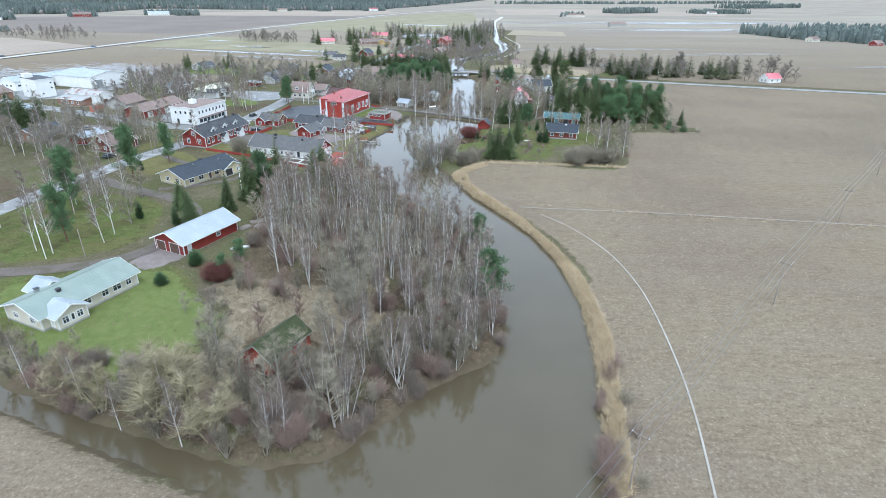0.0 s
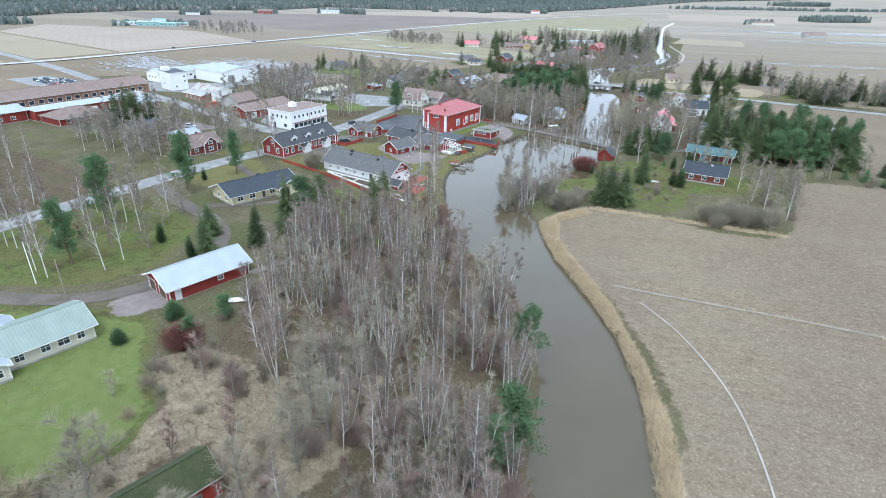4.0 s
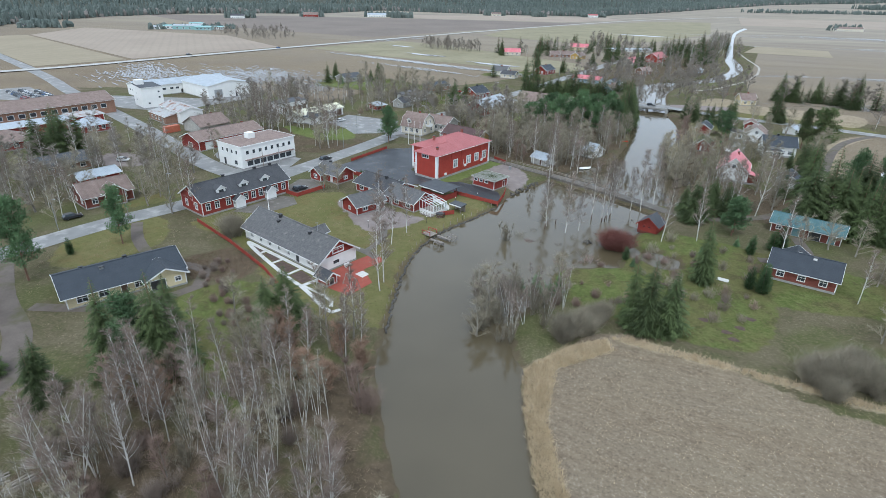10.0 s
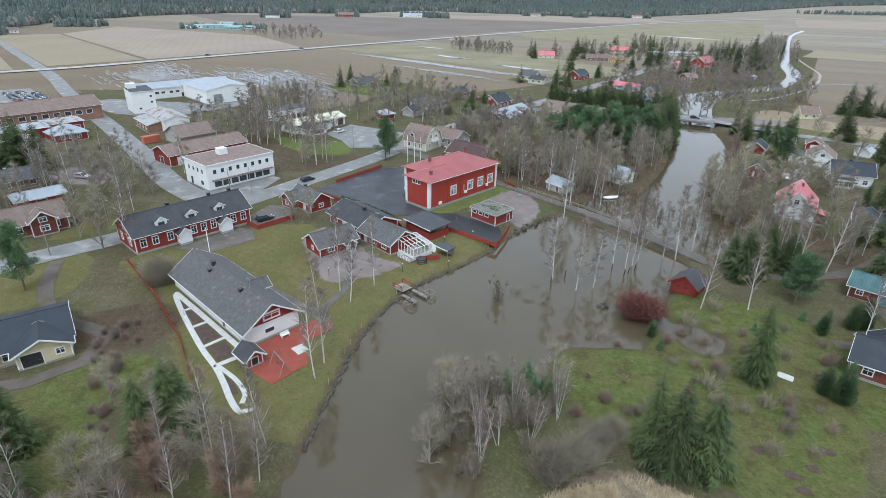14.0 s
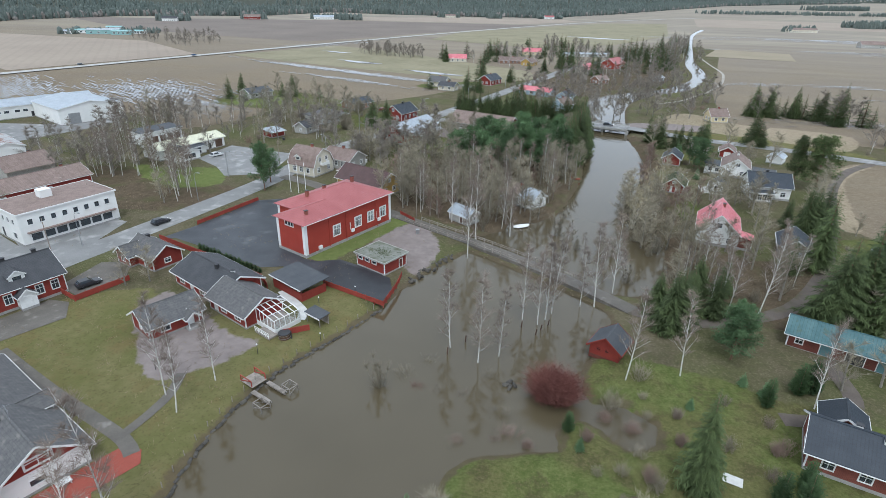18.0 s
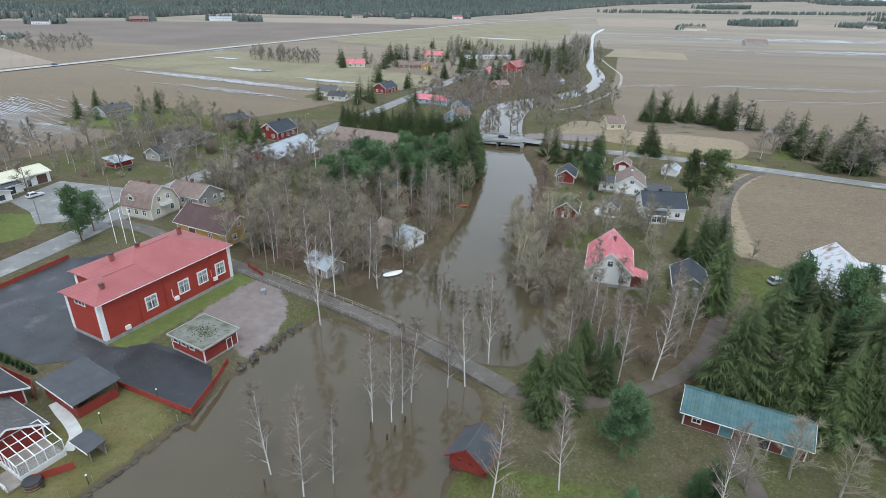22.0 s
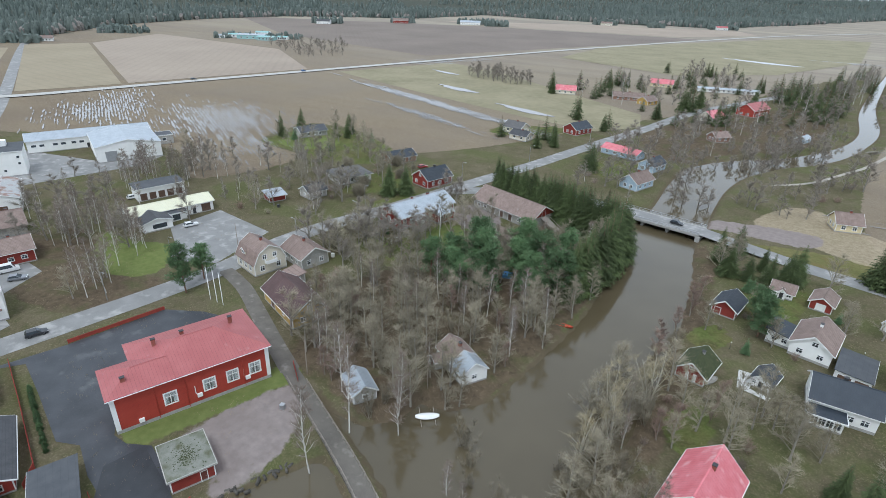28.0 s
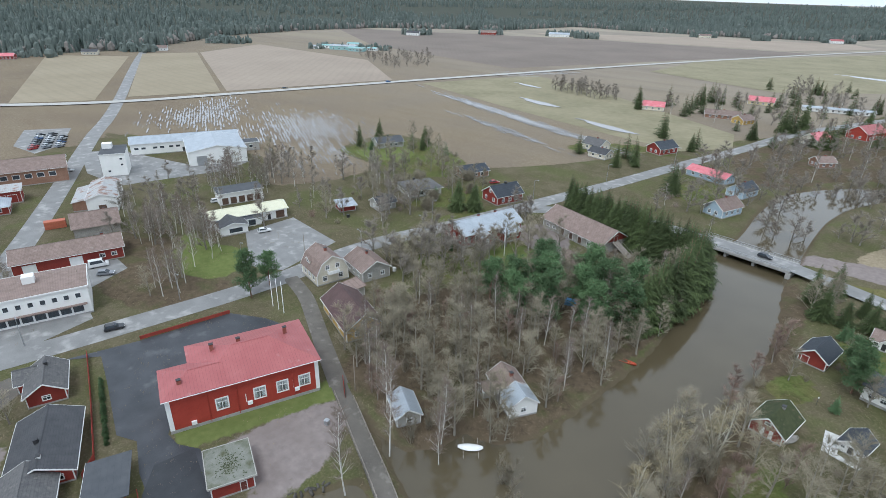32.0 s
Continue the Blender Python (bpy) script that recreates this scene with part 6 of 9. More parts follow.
block(h, I4, 78, 17, 6.0, 9.0, BROWNWALL, BROWNROOF, over=0.5, front=row_of(18, 72, 3.0, 2.2, 1.6, "p"), right=[(0, 0.3, 3, 3, DOORBROWN)], corners=False)
h = house("white_roof_store", "red store with white flat roof", -212, 238, 76, "store")
block(h, I4, 40, 9, 4.2, 4.6, RED, TINROOF, kind="shed", over=0.4, front=row_of(4, 34, 0.2, 3.0, 2.6, WHITE), corners=False)
block(h, pose(26, 1, 0), 12, 8, 4.6, 4.9, RED, RUSTROOF, kind="shed", front=row_of(3, 10, 0.2, 2.6, 3.0, RED))
h = house("red_office", "red house with wide brown hipped roof", -200, 225, 76)
block(h, I4, 20, 14, 3.2, 6.0, RED, BROWNROOF, kind="hip", over=0.7, front=row_of(5, 16, 1.2, 1.4, 1.2))
h = house("blue_roof_house", "red house with pale blue hipped roof", -196, 258, 76)
block(h, I4, 11, 9, 3.2, 5.6, RED, TINROOF, kind="hip", over=0.6, front=row_of(3, 8, 1.2, 1.2, 1.2), right=row_of(2, 6, 1.2, 1.2, 1.2))
h = house("white_roof_hall", "red hall with snow-white roof", -228, 205, 76, "hall")
block(h, I4, 30, 14, 4.4, 6.2, RED, TINROOF, front=row_of(5, 24, 1.4, 1.6, 1.2))
# north: houses along the road
h = house("blue_roof_red_house", "red house with dark blue roof and white windows", -82.4, 402, 76)
block(h, I4, 12.5, 9.4, 3.6, 6.6, RED, BLUEROOF, left=[(-2.4, 1.2, 1.1, 1.2, "w"), (2.4, 1.2, 1.1, 1.2, "w"), (0, 4.2, 1.0, 1.1, "w")], front=row_of(3, 10, 1.2, 1.1, 1.2), chimneys=[(1, 0, 0.8, BLACK)])
h = house("grey_hip_house", "pale house with grey hipped roof", -111.6, 384.4, 70)
block(h, I4, 14, 12, 3.2, 5.2, PLASTER, SLATE, kind="hip", over=0.8, front=row_of(4, 12, 1.0, 1.3, 1.2), left=row_of(2, 7, 1.0, 1.3, 1.2), chimneys=[(1, 0, 1.2, BLACK), (-2, 1, 0.9, BLACK)])
h = house("dark_house", "low house with dark roof", -112.4, 417.6, 70)
block(h, I4, 13, 9, 2.9, 4.8, BROWNWALL, BLUEROOF, front=row_of(3, 9, 1.0, 1.3, 1.2), left=row_of(2, 6, 1.0, 1.2, 1.2))
h = house("small_dark_house", "small house with dark hipped roof", -108, 362, 80)
block(h, I4, 7.5, 6, 2.8, 4.6, GREYWALL, DARKTILE, left=[(0, 1.0, 1.0, 1.0, "w")], front=row_of(2, 5, 1.0, 1.0, 1.0), chimneys=[(0, 0, 0.7, BLACK)])
h = house("white_roof_shed", "red shed with white roof", -116, 350.6, 70, "shed")
block(h, I4, 6, 5.6, 2.2, 2.8, RED, TINROOF, kind="shed", over=0.6)
h = house("hidden_house", "dark house among spruces at the field", -176, 424, 70)
block(h, I4, 14, 9, 2.8, 4.8, GREYWALL, FELT, front=row_of(3, 9, 1.0, 1.3, 1.2), chimneys=[(0, 0, 0.8, BLACK)])
for nm, lab, x, y, a, L, W, e, r, wl_, rf in (
        ("pale_blue_house", "pale blue cottage with brown roof and annexe", -15.6, 452.6, 74, 12, 8, 3.4, 6.2, BLUE, BROWNROOF),
        ("blue_house", "pale blue house with dark roof", -17.4, 481, 76, 11, 7.4, 3.2, 5.6, BLUE, BLUEROOF),
        ("long_blue_house", "long pale blue house with red roof", -35.4, 495, -14, 19, 8, 2.9, 4.6, BLUE, PINKROOF),
        ("far_red_house", "red house with dark blue roof by the road", -70.6, 524, 72, 13, 9, 3.4, 6.2, RED, BLUEROOF),
        ("cream_house", "cream house with grey roof at the field edge", -98, 503, -6, 11, 9, 3.2, 5.8, CREAM, SLATE),
        ("cream_annexe", "cream outbuilding with dark roof", -88, 490, -6, 10, 7, 2.9, 4.8, CREAM, DARKTILE),
        ("orange_roof_house", "cream house with bright red roof", -128, 640, 20, 15, 10, 3.2, 6.0, CREAM, PINKROOF),
        ("cream_red_house", "cream house with faded red roof", -18, 613, 70, 14, 10, 3.4, 6.6, CREAM, PINKROOF),
        ("red_farmhouse", "large red farmhouse with red roof", 0, 655, 70, 20, 12, 4.4, 8.0, REDHALL, REDROOF),
        ("yellow_villa", "small pale yellow villa by the bridge", 56.4, 455, 20, 8, 7.4, 3.2, 6.0, YELLOW, BROWNROOF),
        ("low_farmhouse", "low brown farmhouse with worn roof", -82, 648, 20, 22, 9, 3.0, 5.4, BROWNWALL, BROWNROOF),
        ("tan_house", "tan house with brown roof", -66, 640, 70, 11, 9, 3.2, 5.8, OCHRE, BROWNROOF),
        ("greenhouse_block", "long low pale greenhouse block", -30, 740, 20, 46, 8, 2.8, 3.6, PLASTER, TINROOF),
        ("white_villa", "white villa with red roof", -80, 730, 10, 18, 10, 3.4, 6.2, YELLOW, PINKROOF),
        ("red_gable_house", "red house with pale roof under the trees", -4, 560, 50, 9, 7, 3.0, 5.2, BROWNWALL, BROWNROOF),
        ("tiny_blue_house", "small blue boat shed on the bank", 34, 590, 70, 8, 5, 2.4, 3.8, BLUE, TINROOF),
        ("field_cottage", "small red cottage alone by the road", 222, 392, 20, 11, 8, 3.2, 6.0, PLASTER, PINKROOF),
        ("far_farm", "long pale farm building on the plain", 300, 1400, 10, 50, 14, 5, 8, CREAM, BROWNROOF),
        ("far_barn", "white barn by the far road", -600, 1250, 30, 40, 14, 5, 8, PLASTER, TINROOF),
        ("far_barn_red", "red barn at the forest edge", -700, 1150, 30, 30, 12, 5, 9, RED, BROWNROOF),
        ("far_house", "pale farmhouse at the forest edge", -760, 1000, 30, 24, 12, 5, 8, PLASTER, DARKTILE),
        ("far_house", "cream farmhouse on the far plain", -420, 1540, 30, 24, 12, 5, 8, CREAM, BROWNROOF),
        ("far_house", "white farmhouse before the woods", -200, 1660, 30, 24, 12, 5, 8, PLASTER, REDROOF),
        ("far_house", "pale farmhouse below the wooded rise", 468, 752, 30, 16, 10, 3.6, 6.4, CREAM, BROWNROOF),
        ("far_house", "red farmhouse below the wooded rise", 512, 700, 30, 15, 9, 3.6, 6.4, RED, BROWNROOF),
        ("far_house", "white farmhouse by the far grove", 760, 1715, 10, 24, 12, 4.5, 8, PLASTER, BROWNROOF),
        ("far_barn", "grey barn on the open plain", 300, 1040, 10, 30, 12, 4.5, 8, GREYWALL, BROWNROOF),
        ("far_house", "pale house near the forest", -705, 440, 60, 16, 10, 3.6, 6, CREAM, DARKTILE),
        ("far_house", "white house near the forest", -712, 520, 60, 16, 10, 3.6, 6, PLASTER, BROWNROOF),
        ("far_house", "grey house near the forest", -780, 620, 60, 18, 10, 3.6, 6, GREYWALL, DARKTILE),
        ("far_house", "red house near the forest", -700, 360, 60, 16, 10, 3.6, 6, RED, PINKROOF)):
    h = house(nm, lab, x, y, a)
    block(h, I4, L, W, e, r, wl_, rf, front=row_of(max(2, int(L / 4)), L * 0.85, 1.1, 1.2, 1.2), left=row_of(2, W * 0.7, 1.1, 1.1, 1.2), right=row_of(2, W * 0.7, 1.1, 1.1, 1.2), chimneys=[(0.5, 0.1, 0.8, BRICKRED)])
h = house("teal_complex", "low factory complex with teal and white roofs", -605, 722, 30, "factory")
TEAL = surf("teal_sheet", (0.20, 0.38, 0.37), (0.30, 0.46, 0.45), 0.6, 0.1, 2, 0.1)
for x, y, L, W, e, wm, rm in ((0, 0, 60, 22, 6, TEAL, TINROOF), (-40, 14, 40, 18, 4.5, PLASTER, TEAL), (38, -16, 36, 16, 5, TEAL, TEAL), (10, 26, 30, 14, 8, PLASTER, TEAL), (-66, -4, 24, 14, 4, PLASTER, TINROOF), (64, 4, 22, 12, 4, PLASTER, TEAL)):
    block(h, pose(x * 0.62, y * 0.8, 0), L * 0.6, W * 0.8, e * 0.85, e * 0.85 + 1.2, wm, rm, over=0.3, front=row_of(4, L * 0.54, 1.4, 2.0, 1.6, "p"), corners=False)


# ---- trees and shrubs ----
rng = random.Random(11)
BARK_BIRCH = surf("white_birch_bark", (0.52, 0.50, 0.46), (0.74, 0.72, 0.67), 0.8, 1.2, 6, 0.2, wear=((0.08, 0.07, 0.06), 2.2, 0.36), vary=0.12)
TWIG_BIRCH = surf("purple_brown_birch_twigs", (0.165, 0.130, 0.104), (0.275, 0.222, 0.182), 0.9, 0.3, 2, 0.0, vary=0.2)
BARK_GREY = surf("grey_bark", (0.20, 0.18, 0.15), (0.34, 0.31, 0.265), 0.9, 1.0, 6, 0.4, wear=((0.15, 0.17, 0.09), 1.2, 0.36), vary=0.2)
BARK_PALE = surf("pale_willow_bark", (0.36, 0.33, 0.26), (0.52, 0.48, 0.39), 0.85, 1.0, 6, 0.3)
TWIG_GREY = surf("grey_brown_twigs", (0.200, 0.174, 0.124), (0.35, 0.312, 0.228), 0.9, 0.3, 2, 0.0, vary=0.22)
TWIG_YELLOW = surf("yellow_green_willow_twigs", (0.26, 0.22, 0.125), (0.39, 0.335, 0.215), 0.9, 0.3, 2, 0.0, vary=0.15)
TWIG_RED = surf("dark_red_twigs", (0.115, 0.042, 0.034), (0.195, 0.080, 0.062), 0.9, 0.4, 3, 0.0, vary=0.15)
TWIG_BROWN = surf("reddish_brown_twigs", (0.21, 0.15, 0.12), (0.31, 0.225, 0.18), 0.9, 0.4, 3, 0.0, vary=0.2)
TWIG_OLIVE = surf("olive_grey_willow_twigs", (0.185, 0.16, 0.115), (0.315, 0.278, 0.205), 0.9, 0.3, 2, 0.0, vary=0.15)
TWIG_FAR = surf("distant_grey_brown_twigs", (0.19, 0.163, 0.135), (0.32, 0.285, 0.24), 0.9, 0.3, 2, 0.0, vary=0.1)
TWIG_RUST = surf("rusty_brown_willow_twigs", (0.225, 0.145, 0.098), (0.35, 0.235, 0.165), 0.9, 0.3, 2, 0.0, vary=0.15)
NEEDLE = surf("dark_spruce_needles", (0.038, 0.056, 0.018), (0.100, 0.132, 0.045), 0.85, 0.5, 3, 0.0, vary=0.3)
NEEDLE_PINE = surf("blue_green_pine_needles", (0.055, 0.105, 0.042), (0.125, 0.195, 0.085), 0.85, 0.5, 3, 0.0, vary=0.25)
NEEDLE_THUJA = surf("green_thuja_foliage", (0.035, 0.07, 0.024), (0.075, 0.12, 0.042), 0.85, 0.6, 4, 0.0, vary=0.2)
BARK_PINE = surf("brown_pine_bark", (0.13, 0.085, 0.06), (0.24, 0.14, 0.09), 0.9, 1, 6, 0.4)


def sliver(s, a, d, length, width, r):
    """One twig: a thin tapering blade."""
    d = d.normalized()
    side = d.cross(Vector((r.uniform(-1, 1), r.uniform(-1, 1), r.uniform(-1, 1))))
    side = side.normalized() * width / 2 if side.length > 1e-3 else Vector((width / 2, 0, 0))
    n = len(s.v)
    tip = a + d * length + Vector((0, 0, -0.06 * length))
    s.v += [tuple(a - side), tuple(a + side), tuple(tip)]
    s.f.append((n, n + 1, n + 2))


def around(r, tilt):
    a = r.uniform(0, math.tau)
    return Vector((math.sin(tilt) * math.cos(a), math.sin(tilt) * math.sin(a), math.cos(tilt)))


def broadleaf(name, label, seed, H, stems, crown_from, limb_len, tilt, limbs, twigs, twig_len, twig_w, bark, twig_mat, rad, lean=0.05, rise=0.15, foot_r=0.3):
    """A leafless tree: stems, limbs with side boughs, and a crown of fine twigs."""
    r = random.Random(seed)
    wood, fine = Shape(), Shape()
    white = bark in (BARK_BIRCH, BARK_PALE)
    arms = wood if white else fine
    for k in range(stems):
        d0 = around(r, r.uniform(0.02, lean + 0.14 * (stems > 1)))
        h = H * r.uniform(0.82 if foot_r < 1 else 0.6, 1.0) if k else H
        foot = Vector((r.uniform(-foot_r, foot_r), r.uniform(-foot_r, foot_r), -0.9)) if stems > 1 else Vector((0, 0, -0.9))
        bend = Vector((r.uniform(-1, 1), r.uniform(-1, 1), 0)) * h * 0.03
        pts = [foot + d0 * (h * t) + bend * math.sin(t * 2.6) for t in (0, 0.2, 0.4, 0.6, 0.8, 1.0)]
        (arms if k else wood).tube(pts, [rad * (1.12 - 1.02 * t) for t in (0, 0.2, 0.4, 0.6, 0.8, 1.0)], 5)
        for i in range(limbs):
            t = crown_from + (0.99 - crown_from) * (i + r.random()) / limbs
            j = min(int(t * 5), 4)
            a = pts[j].lerp(pts[j + 1], t * 5 - j)
            room = (1 - t) / (1 - crown_from)
            ln = limb_len * h * (0.25 + 0.75 * room ** 0.8) * r.uniform(0.6, 1.15)
            d = around(r, tilt * r.uniform(0.7, 1.25))
            b = a + d * ln * 0.55 + Vector((0, 0, ln * 0.05))
            c = a + d * ln + Vector((0, 0, ln * r.uniform(0.05, 0.25)))
            lr = rad * (1.1 - t) * (0.42 if white else 0.55) + 0.012
            arms.tube([a, b, c], [lr, lr * 0.6, 0.012], 3)
            for q in range(3):
                u = r.uniform(0.3, 0.9)
                e = a.lerp(c, u)
                d2 = (d + around(r, 1.5) * 0.8).normalized()
                f = e + d2 * ln * r.uniform(0.25, 0.5)
                sliver(fine, e, f - e, (f - e).length, lr * 0.7 + 0.02, r)
                for _ in range(twigs // 4):
                    g = e.lerp(f, r.uniform(0.1, 1))
                    sliver(fine, g, d2 + around(r, 1.5) * 0.9 + Vector((0, 0, rise)), twig_len * r.uniform(0.5, 1.3), twig_w, r)
            for _ in range(twigs // 4):
                g = a.lerp(c, r.uniform(0.25, 1))
                sliver(fine, g, d + around(r, 1.5) * 1.0 + Vector((0, 0, rise - 0.15)), twig_len * r.uniform(0.6, 1.4), twig_w, r)
    ob = thing(name, label, "tree", I4)
    part("trunk", wood, bark, ob, smooth=True)
    part("crown", fine, twig_mat, ob)
    ob["tall"] = H
    return ob


def spruce(name, label, seed, H, wide, rows, per, mat, droop=0.35, category="tree", base=0.03, blunt=1.0):
    """A conifer of whorls of drooping boughs, each with narrow side sprays and hanging twigs."""
    r = random.Random(seed)
    trunk, green = Shape(), Shape()
    trunk.tube([(0, 0, -0.6), (0, 0, H * 0.5), (0, 0, H * 0.97)], [H * 0.013, H * 0.008, 0.02], 5)
    uneven = [r.uniform(0.82, 1.15) for _ in range(6)]
    for i in range(rows):
        t = i / (rows - 1)
        z = H * (base + (0.985 - base) * t)
        reach = wide * (1 - t) ** (0.8 * blunt) * min(1.0, 0.75 + t * 3) + 0.10
        n = max(5, int(per * (0.45 + 0.55 * (1 - t))))
        turn = r.uniform(0, math.tau)
        for j in range(n):
            a = turn + math.tau * (j + r.uniform(-0.35, 0.35)) / n
            ln = reach * r.uniform(0.62, 1.2) * uneven[int(a / math.tau * 6) % 6]
            out, side = Vector((math.cos(a), math.sin(a), 0)), Vector((-math.sin(a), math.cos(a), 0))
            zz = z + r.uniform(-0.45, 0.45) * H / rows
            sag = droop * r.uniform(0.7, 1.4)

            def at(u):
                return out * (ln * u) + Vector((0, 0, zz + ln * (0.12 * u - sag * u * u) + 0.1 * ln * max(0, u - 0.8)))
            w = ln * 0.27 + 0.10
            steps = 12 if ln > 0.8 else 6
            for k in range(steps):
                u = 0.12 + 0.84 * (k + r.random()) / steps
                half = 0.030 + 0.014 * r.random()
                p, q = at(max(0, u - half)), at(min(1.02, u + half))
                far = w * (1.12 - u) ** 0.6
                for sg in (-1, 1):
                    m = len(green.v)
                    green.v += [tuple(p), tuple(q), tuple(at(u + r.uniform(0.06, 0.2)) + side * (sg * far * r.uniform(0.5, 1.4)) + Vector((0, 0, -0.18 * ln * r.random())))]
                    green.f.append((m, m + 1, m + 2) if sg < 0 else (m + 1, m, m + 2))
                if k % 2:
                    sliver(green, at(u), out * 0.5 + side * r.uniform(-0.6, 0.6) + Vector((0, 0, -0.9)), ln * r.uniform(0.12, 0.3) + 0.1, 0.03 * ln + 0.03, r)
    ob = thing(name, label, category, I4)
    part("trunk", trunk, BARK_PINE, ob, smooth=True)
    part("crown", green, mat, ob)
    ob["tall"] = H
    return ob


def pine(name, label, seed, H, mat=None):
    r = random.Random(seed)
    wood, green = Shape(), Shape()
    lean = Vector((r.uniform(-0.5, 0.5), r.uniform(-0.5, 0.5), 0))
    pts = [Vector((0, 0, -0.6)), lean * 0.4 + Vector((0, 0, H * 0.4)), lean + Vector((0, 0, H * 0.95))]
    wood.tube(pts, [H * 0.014, H * 0.010, 0.03], 6)
    for i in range(52):
        t = 0.2 + 0.77 * (i + r.random()) / 52
        a = pts[1].lerp(pts[2], (t - 0.4) / 0.55) if t > 0.4 else pts[0].lerp(pts[1], t / 0.4)
        d = around(r, r.uniform(1.0, 1.5))
        ln = H * 0.25 * (1.15 - t) ** 0.6 * r.uniform(0.6, 1.3)
        b = a + d * ln + Vector((0, 0, ln * 0.2))
        wood.tube([a, b], [0.05, 0.02], 3)
        for _ in range(6):
            c = a.lerp(b, r.uniform(0.2, 1.05)) + around(r, 1.6) * 0.3
            size = r.uniform(0.6, 1.2)
            for _ in range(24):
                dd = around(r, r.uniform(0.0, 1.5))
                sliver(green, c + around(r, r.uniform(0, 3)) * size * 0.65, dd, size * r.uniform(0.4, 0.9), 0.13, r)
    ob = thing(name, label, "tree", I4)
    part("trunk", wood, BARK_PINE, ob, smooth=True)
    part("crown", green, mat or NEEDLE_PINE, ob)
    ob["tall"] = H
    return ob


def shrub(name, label, seed, H, wide, n, twig_mat, width=0.035, twigs=5):
    r = random.Random(seed)
    stems, fine = Shape(), Shape()
    for _ in range(n):
        d = around(r, r.uniform(0.05, 0.9))
        foot = Vector((r.uniform(-1, 1), r.uniform(-1, 1), 0)) * wide * 0.35 + Vector((0, 0, -0.25))
        top = foot + Vector((d.x * wide * 0.75, d.y * wide * 0.75, H * r.uniform(0.55, 1.05) * (0.45 + 0.55 * d.z)))
        sliver(stems, foot, top - foot, (top - foot).length, width * 1.4, r)
        for _ in range(twigs):
            g = foot.lerp(top, r.uniform(0.3, 1))
            sliver(fine, g, (top - foot).normalized() + around(r, 1.5) * 0.8, H * r.uniform(0.2, 0.42), width, r)
    n0 = len(stems.v)
    stems.v += fine.v
    stems.f += [tuple(i + n0 for i in f) for f in fine.f]
    ob = solid(name, stems, twig_mat, label, "shrub")
    ob["tall"] = H
    return ob


def kit(ob):
    """A tree and its parts, kept for quick copies."""
    return (ob, *ob.children)


